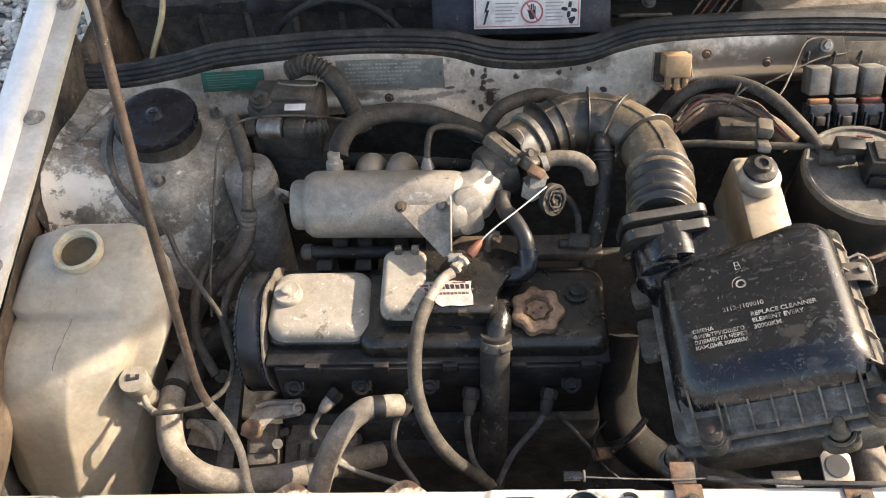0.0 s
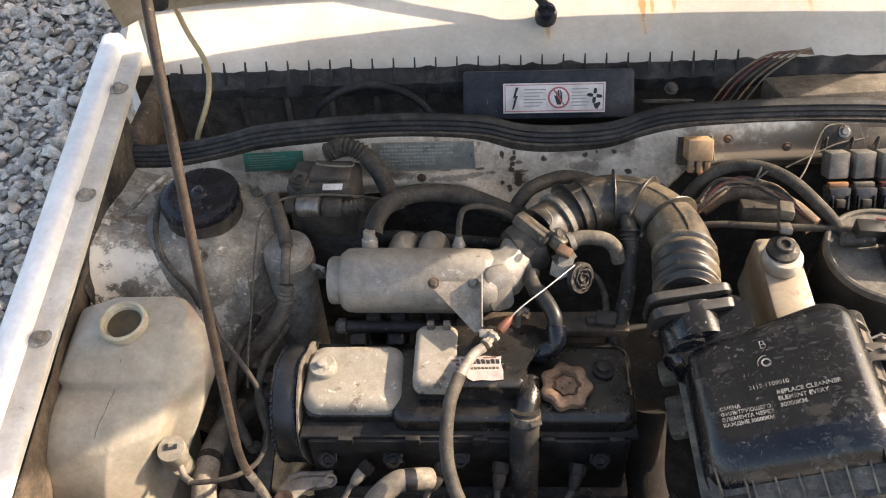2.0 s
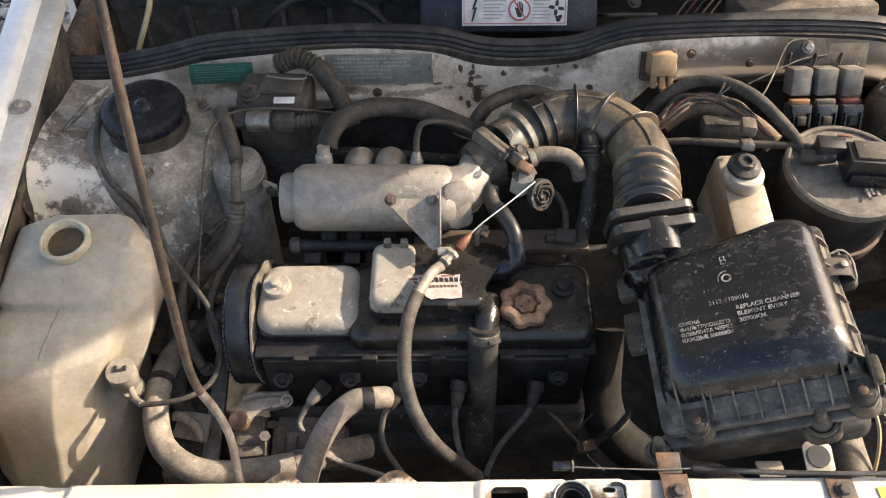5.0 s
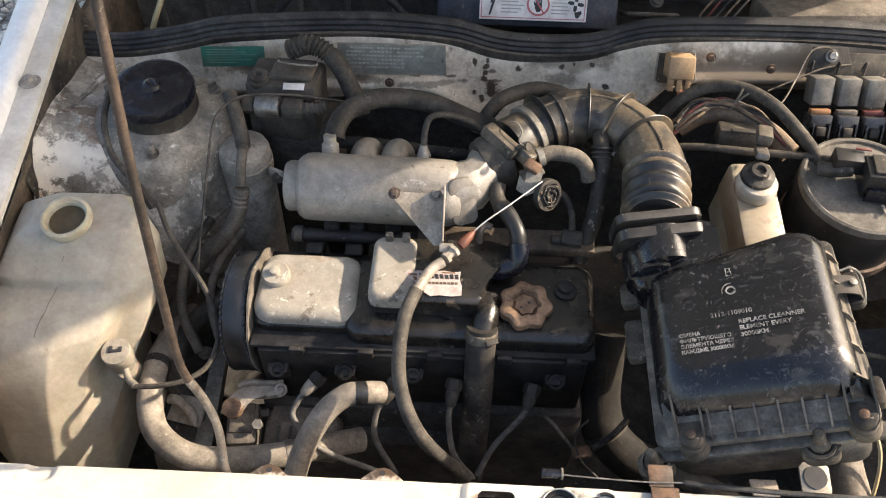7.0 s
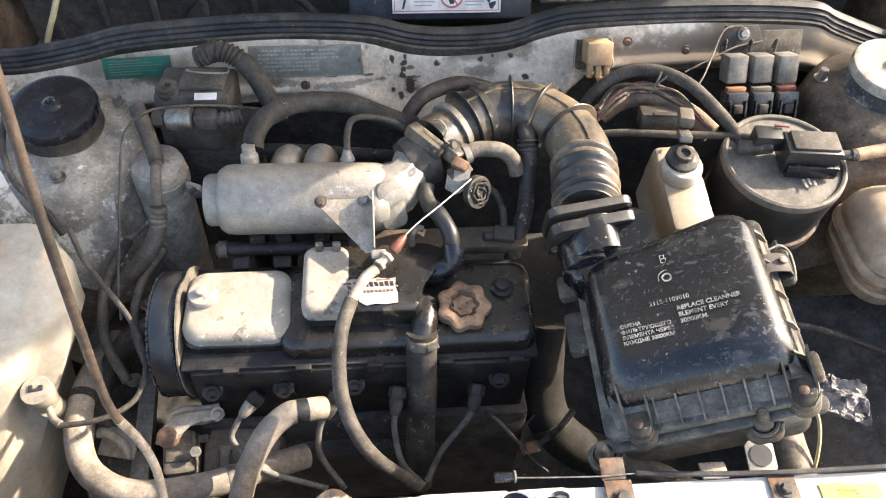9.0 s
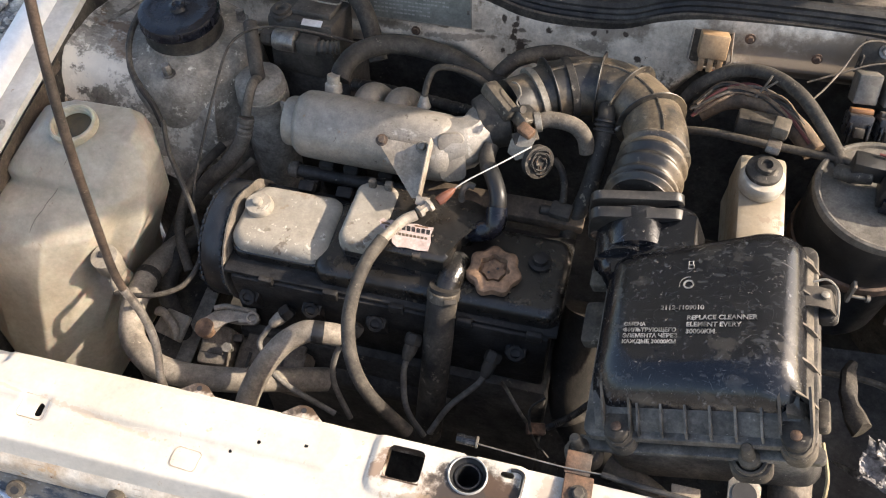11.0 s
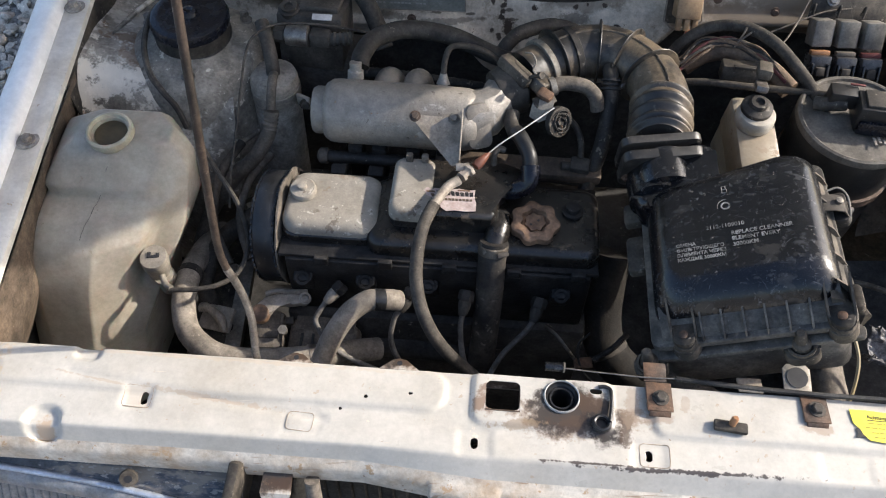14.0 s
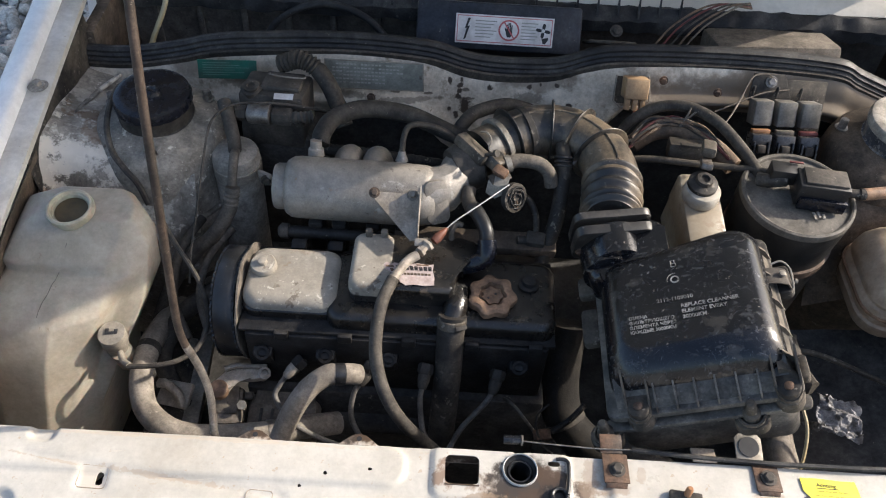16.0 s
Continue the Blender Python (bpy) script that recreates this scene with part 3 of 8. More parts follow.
def pebbles():
    """Loose stones beside the car as one mesh."""
    rng = np.random.default_rng(4)
    b = bmesh.new()
    bmesh.ops.create_icosphere(b, subdivisions=1, radius=1.0)
    base = np.array([v.co[:] for v in b.verts])
    faces = np.array([[v.index for v in f.verts] for f in b.faces])
    b.free()
    vs, fs, k = [], [], 0
    step = 0.027
    for gx in np.arange(-2.75, -0.80, step):
        for gy in np.arange(-0.35, 4.0, step):
            x, y = gx + rng.uniform(-0.5, 0.5) * step, gy + rng.uniform(-0.5, 0.5) * step
            if y < 0.61 + 0.345 * (x + 1.42) + 0.012 * math.sin(19 * x) and x < -1.0:
                continue
            size = rng.lognormal(math.log(0.0145), 0.36)
            p = base * (1 + rng.normal(0, 0.16, (len(base), 1))) * size * np.array([rng.uniform(0.8, 1.5), rng.uniform(0.7, 1.0), rng.uniform(0.45, 0.75)])
            turn = np.array(Euler((rng.normal(0, 0.35), rng.normal(0, 0.35), rng.uniform(0, 6.28))).to_matrix())
            vs.append(p @ turn.T + (x, y, size * rng.uniform(0.25, 0.75)))
            fs.append(faces + k)
            k += len(base)
    me = bpy.data.meshes.new("gravel_stones")
    me.from_pydata(np.concatenate(vs).tolist(), [], np.concatenate(fs).tolist())
    me.materials.append(M["stone"])
    me.shade_smooth()
    me.set_sharp_from_angle(angle=radians(55))
    tagged(new("gravel_stones", me), "loose mixed grey and tan gravel stones", "gravel", kind="stuff")


pebbles()
pave = thing("pavement", (-1.9, 0.0, 0.0), "worn pinkish paving bricks beside the gravel", "pavement", kind="structure")
part("bedding", rbox(pose(-1.985, -0.655, 0.008, 0, 0, 19), (2.2, 2.15, 0.03), 0.006), "concrete", pave)
rng_pave = random.Random(8)
for i in range(7):
    for j in range(8):
        u, v = -0.60 + 0.262 * i + (0.131 if j % 2 else 0.0), -0.062 - 0.122 * j
        cu, su = math.cos(radians(19)), math.sin(radians(19))
        at = (-1.42 + u * cu - v * su, 0.61 + u * su + v * cu, 0.020 + rng_pave.uniform(-0.002, 0.003))
        part("paving_brick", rumple(rbox(pose(*at, rng_pave.uniform(-1, 1), rng_pave.uniform(-1, 1), 19 + rng_pave.uniform(-1, 1)), (0.252, 0.113, 0.034), 0.008), 0.0015, 30), "paver", pave)

# ---- the car behind the engine bay ----
shell = thing("car_shell", (0, 2.2, 0.0), "white car body behind the open engine bay", "car body")
part("lower_body", loft([[(x, y, z) for x, z in ((-0.66, 0.22), (-0.79, 0.30), (-0.82, 0.55), (-0.80, 0.72), (-0.745, 0.86), (0.745, 0.86), (0.80, 0.72), (0.82, 0.55), (0.79, 0.30), (0.66, 0.22))] for y in (1.06, 1.6, 2.4, 3.2, 3.5)]), "fender", shell)
part("roof", loft([[(x, y, 1.33 + z) for x, z in ((-0.60, 0.0), (-0.56, 0.03), (-0.3, 0.05), (0.3, 0.05), (0.56, 0.03), (0.60, 0.0))] for y in (1.62, 2.0, 2.5, 2.9)]), "fender", shell)
for sx in (-1, 1):
    part("side_window", sheet([[(sx * 0.735, 1.15, 0.865), (sx * 0.735, 2.0, 0.865), (sx * 0.735, 3.2, 0.865)], [(sx * 0.61, 1.60, 1.325), (sx * 0.605, 2.2, 1.335), (sx * 0.61, 2.85, 1.325)]], 0.004), "glassdark", shell, "dark side glass")

# ---- another vehicle's wheel beyond the fender ----
wheel = thing("tyred_wheel", (-2.04, 2.74, 0.0), "black rubber tyre of a vehicle parked on the gravel", "wheel")
tyre = lathe([(0.19, -0.08), (0.25, -0.09), (0.29, -0.075), (0.30, -0.05), (0.302, 0.05), (0.29, 0.075), (0.25, 0.09), (0.19, 0.08)], (-2.04, 2.74, 0.295), (1, 0.0, 0), 48)
part("tyre", tyre, "tyre", wheel)
part("rim", lathe([(0.188, -0.05), (0.188, 0.055), (0.16, 0.06), (0.06, 0.035), (0.05, 0.05)], (-2.04, 2.74, 0.295), (1, 0.0, 0), 32), "steel", wheel)


# ---- car body ----
def lerp_at(table, y):
    for (a, *va), (b, *vb) in zip(table, table[1:]):
        if y <= b:
            f = max(0.0, (y - a) / (b - a))
            return [p + (q - p) * f for p, q in zip(va, vb)]
    return table[-1][1:]


FENDER = [(0.06, -0.627, 0.740), (0.10, -0.630, 0.7455), (0.175, -0.634, 0.755), (0.30, -0.641, 0.768), (0.45, -0.647, 0.786), (0.63, -0.655, 0.810), (0.80, -0.659, 0.838), (0.87, -0.660, 0.850)]


def fender(side, name, label):
    rows, flange = [], []
    for k in range(28):
        y = 0.076 + (0.868 - 0.076) * k / 27
        x, z = lerp_at(FENDER, y)
        prof = ((0.029, 0.000), (0.0305, 0.010), (0.034, 0.0150), (0.038, 0.0168), (0.050, 0.0172), (0.060, 0.0145), (0.0665, 0.008), (0.0705, -0.006), (0.077, -0.035), (0.090, -0.10), (0.098, -0.30), (0.096, -0.50))
        rows.append([(side * (x - dx), y, z + dz) for dx, dz in prof])
        flange.append([(side * (x - dx), y, z + dz) for dx, dz in ((-0.002, -0.010), (-0.001, -0.002), (0.002, 0.0), (0.016, 0.0005 + 0.0008 * math.sin(60 * y)), (0.029, 0.0))])
    lead = []
    for k in range(1, 10):
        y = 0.076 - 0.0135 * k
        f = k / 9
        x, z = -0.6283 + 0.016 * f * f, 0.7425 - 0.006 * f - 0.018 * f ** 2
        prof = ((0.029, 0.0 - 0.008 * f), (0.0305, 0.010), (0.034, 0.0150), (0.038, 0.0168), (0.050, 0.0172), (0.060, 0.0145), (0.0665, 0.008), (0.0705, -0.006), (0.077, -0.035), (0.090, -0.10), (0.098, -0.30), (0.096, -0.50))
        lead.append([(side * (x - dx * (1 - 0.25 * f)), y, z + dz) for dx, dz in prof])
    t = thing(name, (side * -0.72, 0.4, 0.5), label, "car fender")
    part("outer_skin", sheet(lead[::-1] + rows, 0.0012), "fender", t, smooth=50)
    part("bolt_flange", sheet(flange, 0.0015), "flange", t, "dusty inner bolting flange")
    for y in (0.106, 0.333, 0.559, 0.765):
        x, z = lerp_at(FENDER, y)
        hexbolt((side * (x - 0.016), y, z + 0.002), t, 0.0065, 0.008, material="bracket")
        part("washer", lathe([(0.0135, 0), (0.0140, 0.0012), (0.0115, 0.0016)], (side * (x - 0.016), y, z + 0.0006), (0, 0, 1), 24), "dustgrey", t)
    return t


fender(1, "front_fender", "white painted front fender with bolted inner flange")
fender(-1, "front_fender", "white painted front fender beside the charcoal canister")


def sdf_box(x, y, cx, cy, w, h, r):
    qx, qy = abs(x - cx) - w / 2 + r, abs(y - cy) - h / 2 + r
    return math.hypot(max(qx, 0), max(qy, 0)) + min(max(qx, qy), 0) - r


HOLES = [(-0.061, 0.052, 0.036, 0.032, 0.006), (0.0, 0.055, 0.0366, 0.0366, 0.0183), (-0.088, 0.0, 0.0075, 0.012, 0.0037), (0.088, 0.0, 0.0075, 0.012, 0.0037),
         (-0.433, 0.023, 0.008, 0.013, 0.0038), (-0.604, 0.040, 0.008, 0.013, 0.0038), (-0.228, 0.026, 0.004, 0.004, 0.002), (-0.203, 0.040, 0.0045, 0.0045, 0.002),
         (-0.157, 0.047, 0.0045, 0.0045, 0.002), (0.433, 0.023, 0.008, 0.013, 0.0038), (0.036, 0.064, 0.013, 0.006, 0.003)]
PADS = [(-0.365, 0.052, 0.49, 0.045, 0.02, 0.0035), (-0.020, 0.050, 0.145, 0.060, 0.012, 0.004), (0.260, 0.050, 0.33, 0.058, 0.012, 0.0035),
        (-0.088, 0.0, 0.034, 0.030, 0.003, -0.0015), (0.088, 0.0, 0.034, 0.030, 0.003, -0.0015), (-0.440, 0.023, 0.030, 0.023, 0.003, -0.0028),
        (-0.530, -0.013, 0.036, 0.040, 0.016, -0.0075), (-0.505, 0.070, 0.026, 0.020, 0.008, -0.005), (-0.605, 0.042, 0.022, 0.022, 0.003, -0.002),
        (0.285, 0.003, 0.05, 0.03, 0.003, -0.0008)]


def panel_height(x, y):
    if y > -0.014:
        z = 0.7305 + 0.0035 * max(0, min(1, (y + 0.014) / 0.06))
    elif y > -0.030:
        z = 0.7305 - 0.017 * (-0.014 - y) / 0.016
    else:
        z = 0.7135 - 0.010 * (-0.030 - y) / 0.014
    for cx, cy, w, h, r, up in PADS:
        d = sdf_box(x, y, cx, cy, w, h, r)
        f = max(0.0, min(1.0, 0.5 - d / 0.006))
        z += up * f * f * (3 - 2 * f)
    groove = abs(sdf_box(x, y, -0.266, 0.009, 0.036, 0.024, 0.005))
    z -= 0.0011 * max(0.0, 1 - groove / 0.0028)
    crease = abs(y - 0.043 + (x + 0.50) * 0.115)
    z -= 0.0016 * max(0.0, 1 - crease / 0.006) * (1 if -0.52 < x < -0.24 else 0)
    z += 0.0012 * noise.noise(Vector((x * 9, y * 14, 0.3)))
    return z


def front_panel():
    """The pressed sheet across the car's front, with its slots and holes."""
    t = thing("front_crossmember", (0, 0.02, 0.70), "cream painted steel front crossmember with stamped slots and rust", "car panel")
    bm, lip = bmesh.new(), bmesh.new()
    xs = np.arange(-0.622, 0.6221, 0.0032)
    ys = np.concatenate([[-0.0475, -0.0472, -0.046, -0.042, -0.038, -0.034, -0.0305], np.arange(-0.0275, 0.0745, 0.0026), [0.0752, 0.0755, 0.0755]])
    grid = {}
    for i, x in enumerate(xs):
        bend = 0.006 * min(1.0, abs(x) / 0.6) ** 2
        for j, y in enumerate(ys):
            px, py = float(x), float(y)
            for cx, cy, w, h, r in HOLES:
                d = sdf_box(px, py, cx, cy, w, h, r)
                if abs(d) < 0.0024:
                    e = 1e-4
                    gx = sdf_box(px + e, py, cx, cy, w, h, r) - sdf_box(px - e, py, cx, cy, w, h, r)
                    gy = sdf_box(px, py + e, cx, cy, w, h, r) - sdf_box(px, py - e, cx, cy, w, h, r)
                    g = math.hypot(gx, gy) or 1
                    px, py = px - d * gx / g, py - d * gy / g
            z = panel_height(px, py)
            if j == 0:
                z -= 0.020
            elif j == 1:
                z -= 0.012
            elif j == 2:
                z -= 0.002
            elif j == len(ys) - 1:
                z -= 0.030
            elif j == len(ys) - 2:
                z -= 0.008
            edge = 0.006 if -0.13 < x < -0.06 and y < -0.04 else 0.0
            squeeze = 1 - 0.40 * max(0.0, min(1.0, (-x - 0.08) / 0.12))
            py = py if py > -0.006 else -0.006 + (py + 0.006) * squeeze
            if abs(x) > 0.585:
                px -= math.copysign((abs(x) - 0.585) / 0.037 * 0.022 * max(0.0, min(1.0, (0.03 - y) / 0.05)), x)
            grid[i, j] = (px, py - bend * (0.5 if y < 0.02 else 0.3) - edge, z)
    for b, lo, hi in ((lip, 0, 6), (bm, 6, len(ys) - 1)):
        made = {}
        for i in range(len(xs) - 1):
            for j in range(lo, hi):
                cxm, cym = (grid[i, j][0] + grid[i + 1, j + 1][0]) / 2, (ys[j] + ys[j + 1]) / 2
                if any(sdf_box(cxm, cym, *h) < -0.0002 for h in HOLES):
                    continue
                quad = []
                for q in ((i, j), (i + 1, j), (i + 1, j + 1), (i, j + 1)):
                    if q not in made:
                        made[q] = b.verts.new(grid[q])
                    quad.append(made[q])
                b.faces.new(quad)
    for b in (bm, lip):
        bmesh.ops.recalc_face_normals(b, faces=b.faces)
        bmesh.ops.solidify(b, geom=b.faces[:], thickness=0.0014)
    top = part("top_plate", bm, "panel", t, smooth=45)
    o = ORIGIN[top]
    for x, y, w, h, turn, colour, k, rag in (
            (0.014, 0.034, 0.064, 0.024, 2, (0.19, 0.125, 0.075), 0.72, 0.45), (0.0, 0.042, 0.036, 0.026, 10, (0.020, 0.015, 0.012), 0.90, 0.4), (0.022, 0.026, 0.030, 0.009, 4, (0.06, 0.036, 0.021), 0.85, 0.5), (0.043, 0.032, 0.019, 0.028, 8, (0.014, 0.010, 0.008), 0.95, 0.35), (0.031, 0.050, 0.013, 0.011, 0, (0.07, 0.043, 0.026), 0.8, 0.6), (0.066, 0.028, 0.006, 0.018, 0, (0.07, 0.043, 0.026), 0.8, 0.7), (-0.046, 0.022, 0.026, 0.004, 6, (0.24, 0.17, 0.10), 0.6, 0.7),
            (-0.080, 0.044, 0.012, 0.014, 0, (0.20, 0.13, 0.085), 0.85, 0.6), (0.072, 0.050, 0.008, 0.022, -10, (0.28, 0.21, 0.15), 0.5, 0.8),
            (-0.492, 0.0385, 0.036, 0.0018, -8, (0.36, 0.29, 0.22), 0.55, 0.9), (-0.365, 0.0265, 0.062, 0.0026, -6, (0.35, 0.28, 0.21), 0.6, 0.9),
            (0.130, -0.0135, 0.085, 0.0020, 1, (0.06, 0.05, 0.045), 1.0, 0.9), (0.030, -0.0125, 0.05, 0.0012, 0, (0.08, 0.065, 0.055), 1.0, 0.9),
            (-0.528, -0.017, 0.009, 0.010, 0, (0.40, 0.29, 0.19), 0.8, 0.5), (-0.440, 0.023, 0.016, 0.0125, 0, (0.50, 0.44, 0.36), 0.75, 0.15),
            (0.101, 0.040, 0.014, 0.006, 0, (0.26, 0.19, 0.13), 0.6, 0.5), (0.261, 0.040, 0.015, 0.006, 0, (0.28, 0.20, 0.13), 0.6, 0.5),
            (-0.60, 0.02, 0.012, 0.045, 0, (0.45, 0.34, 0.22), 0.7, 0.6), (0.128, 0.056, 0.004, 0.010, 0, (0.30, 0.22, 0.15), 0.4, 0.9),
            # Thin strip of shade along the rear edge, painted into the colour.
            (-0.35, 0.070, 0.20, 0.002, 0, (0.45, 0.36, 0.26), 0.4, 0.8)):
        stain_or_shade(M["panel"], (x - o.x, y - o.y, 0), (w, h, 1.0), turn, colour, k, rag, 90 if h < 0.006 else 60)
    part("lower_lip", lip, "lip", t, "rust-stained lower lip", smooth=45)
    for sx in (-1, 1):
        rows = []
        for y in np.linspace(-0.031, 0.092, 20):
            x0 = 0.6205 - 0.022 * max(0.0, min(1.0, (0.03 - y) / 0.05))
            dip = 0.016 * (1 - max(0.0, (y - 0.05) / 0.042))
            rows.append([(sx * (x0 + (0.668 - x0) * f), y, 0.7335 - 0.026 * max(0.0, -0.010 - y) / 0.021 - dip * min(1, f * 3) * (1 - 0.35 * f) + 0.003 * noise.noise(Vector((f * 3, y * 30, 0)))) for f in np.linspace(0, 1, 12)])
        part("end_gusset", sheet(rows, 0.0015), "gusset", t, "rust-stained end gusset")
        part("gusset_hole", lathe([(0.0035, 0), (0.0035, 0.0004)], (sx * 0.622, 0.005, 0.7235), (0, 0, 1), 14), "ink", t)
    for cx, cy, w, h, turn in ((-0.2675, 0.009, 0.027, 0.020, -3), (-0.440, 0.023, 0.030, 0.023, -2), (-0.605, 0.042, 0.020, 0.022, 0), (0.094, 0.001, 0.030, 0.024, 0)):
        m = pose(cx, cy, 0, 0, 0, turn)
        loop = [m @ Vector((x, y, 0)) for x, y in rounded(w, h, 0.004, 3)]
        loop = [Vector((q.x, q.y, panel_height(q.x, q.y) + 0.0001)) for a, b in zip(loop, loop[1:] + loop[:1]) for q in (a, a.lerp(b, 0.33), a.lerp(b, 0.66))]
        part("stamped_outline", tube(loop + loop[:1], 0.00045, 1, 5, True), "grimeline", t)
    ring = lathe([(0.0172, -0.020), (0.0172, 0.0020), (0.0179, 0.0027), (0.0186, 0.0020), (0.0190, 0.000)], (0.0, 0.055, 0.738), seg=40)
    bmesh.ops.delete(ring, geom=[f for f in ring.faces if len(f.verts) > 4], context="FACES")
    part("latch_collar", ring, "brightsteel", t, "worn bare metal latch collar")
    cup = lathe([(0.0173, 0.001), (0.0166, -0.002), (0.0135, -0.005), (0.0122, -0.003), (0.0108, -0.003), (0.0102, -0.012), (0.0092, -0.05)], (0.0, 0.055, 0.738), seg=40, ends=(False, True))
    part("latch_cup", cup, "beltrub", t, "greasy black latch cup")
    for sx in (-1, 1):
        bm2 = rbox(pose(-0.061 + sx * 0.0185, 0.052, 0.730), (0.0015, 0.032, 0.016), 0)
        part("window_lip", bm2, "panel", t)
    for y in (0.035, 0.069):
        part("window_lip", rbox(pose(-0.061, y, 0.730), (0.036, 0.0015, 0.016), 0), "panel", t)
    for x, y in ((-0.283, 0.079), (-0.172, 0.081)):
        ear = prism([(-0.022, -0.007), (0.022, -0.007), (0.012, 0.001), (0.007, 0.005), (0.0, 0.0065), (-0.007, 0.005), (-0.012, 0.001)], 0.0016, pose(x, y, 0.7345), 0.0005)
        part("weld_ear", ear, "panel", t)
        part("ear_hole", lathe([(0.0028, 0), (0.0028, 0.0004)], (x, y + 0.0005, 0.7363), seg=14), "ink", t)
    return t


front_panel()

# latch spring beside the collar
spring = thing("latch_spring", (0.042, 0.032, 0.737), "greasy black coil spring of the bonnet latch", "spring")
coil = [Vector((0.040 + 0.0080 * math.cos(a), 0.027 + 0.0080 * math.sin(a), 0.7375 + 0.00030 * a)) for a in np.linspace(0, 6 * math.pi, 70)]
bm = bmesh.new()
part("coil", sweep(bm, coil, 0.0022, 8), "beltrub", spring)
part("arm", tube([(0.0480, 0.028, 0.7435), (0.0500, 0.040, 0.7425), (0.0512, 0.056, 0.7415), (0.0505, 0.066, 0.7410), (0.0445, 0.0695, 0.7400), (0.0385, 0.0690, 0.7390)], 0.0020, 6, 8), "beltrub", spring)


def clip(x, name, label):
    t = thing(name, (x, 0.06, 0.738), label, "bracket", group="filter brackets on the crossmember")
    part("plate", rbox(pose(x, 0.062, 0.7405, -3, 0, 0), (0.027, 0.034, 0.0022), 0.001), "rust", t)
    if x < 0.2:
        part("upright", rbox(pose(x - 0.003, 0.090, 0.7415, 6, 0, 0), (0.024, 0.022, 0.002), 0.001), "rust", t)
    part("front_lip", rbox(pose(x, 0.0435, 0.7385, 50, 0, 0), (0.022, 0.006, 0.002), 0.0005), "rust", t)
    hexbolt((x + 0.001, 0.060, 0.7415), t, 0.0060, 0.006, material="boxpl")


clip(0.101, "mounting_bracket", "rusty bracket bolted to the front crossmember")
clip(0.261, "mounting_bracket", "rusty bracket bolted to the front crossmember")
ringb = thing("eyelet_bracket", (0.245, 0.09, 0.737), "bare steel eyelet bracket holding the filter base", "bracket")
bm = prism([(-0.0145, -0.013), (-0.010, -0.018), (0.010, -0.018), (0.0145, -0.013), (0.0145, 0.010), (0.010, 0.015), (-0.010, 0.015), (-0.0145, 0.010)], 0.002, pose(0.248, 0.096, 0.740, 12, 0, 0), 0.0006)
part("plate", bm, "clampsteel", ringb)
part("eye", lathe([(0.0112, 0), (0.0112, 0.0008)], (0.248, 0.0955, 0.7424), (0, -0.2, 0.98), 28), "ink", ringb, "dark hole")
peg = thing("stop_peg", (0.170, 0.034, 0.735), "rubber bump stop with a yellow peg", "bump stop")
part("pad", rbox(pose(0.171, 0.034, 0.7405, 0, 0, -6), (0.034, 0.012, 0.006), 0.002), "dustrub", peg)
part("peg", lathe([(0.0038, 0), (0.0038, 0.009), (0.0025, 0.011)], (0.172, 0.036, 0.743), (0.1, 0.2, 1), 14), "amber", peg, "yellowed plastic peg")
tab = thing("cable_tab", (0.197, 0.08, 0.737), "small folded steel tab on the crossmember", "bracket")
part("fold", rbox(pose(0.197, 0.083, 0.741, -12, 0, 0), (0.026, 0.018, 0.003), 0.001), "bracket", tab)
yl = thing("warning_sticker", (0.326, 0.047, 0.738), "torn yellow warning sticker with small black print", "sticker")
ym = pose(0.326, 0.047, 0.7386, 2, 0, -2)
torn = [(-0.030, 0.0165), (-0.012, 0.0172), (0.012, 0.0162), (0.028, 0.0168), (0.0305, 0.004), (0.0305, -0.013), (0.020, -0.0168), (0.0, -0.0172), (-0.014, -0.0160), (-0.020, -0.0100), (-0.022, -0.0050), (-0.0285, 0.002)]
part("sheet", prism(torn, 0.0004, ym), "yellow", yl)
part("torn_residue", prism([(-0.027, -0.004), (-0.022, -0.003), (-0.017, -0.008), (-0.013, -0.014), (-0.020, -0.013), (-0.028, -0.014), (-0.025, -0.009)], 0.0003, ym), "ink", yl, "dark torn residue")
for k, (w, y, x0) in enumerate(((0.030, 0.003, 0.002), (0.040, -0.002, 0.004), (0.026, -0.007, 0.002), (0.036, -0.012, 0.009))):
    rw = random.Random(k)
    x = x0 - w / 2
    while x < x0 + w / 2:
        l = rw.uniform(0.003, 0.007)
        part("print_line", rbox(ym @ pose(x + l / 2, y, 0.00055), (l, 0.0010, 0.0002), 0), "oliveink", yl)
        x += l + 0.0013
cu = bpy.data.curves.new("heading", "FONT")
cu.body, cu.size, cu.extrude = "Achtung", 0.0062, 0.0001
tmp = bpy.data.objects.new("heading", cu)
scene.collection.objects.link(tmp)
bpy.context.view_layer.update()
word = bpy.data.meshes.new_from_object(tmp.evaluated_get(bpy.context.evaluated_depsgraph_get()))
bpy.data.objects.remove(tmp)
bpy.data.curves.remove(cu)
b = bmesh.new()
b.from_mesh(word)
bpy.data.meshes.remove(word)
b.transform(ym @ pose(-0.014, 0.0078, 0.0006))
part("heading", b, "ink", yl, "black printed heading")
part("underline", rbox(ym @ pose(-0.002, 0.0062, 0.00055), (0.024, 0.0007, 0.0002), 0), "ink", yl)
cable = thing("bonnet_cable", (0.16, 0.085, 0.737), "thin steel bonnet release cable in a black sleeve", "cable")
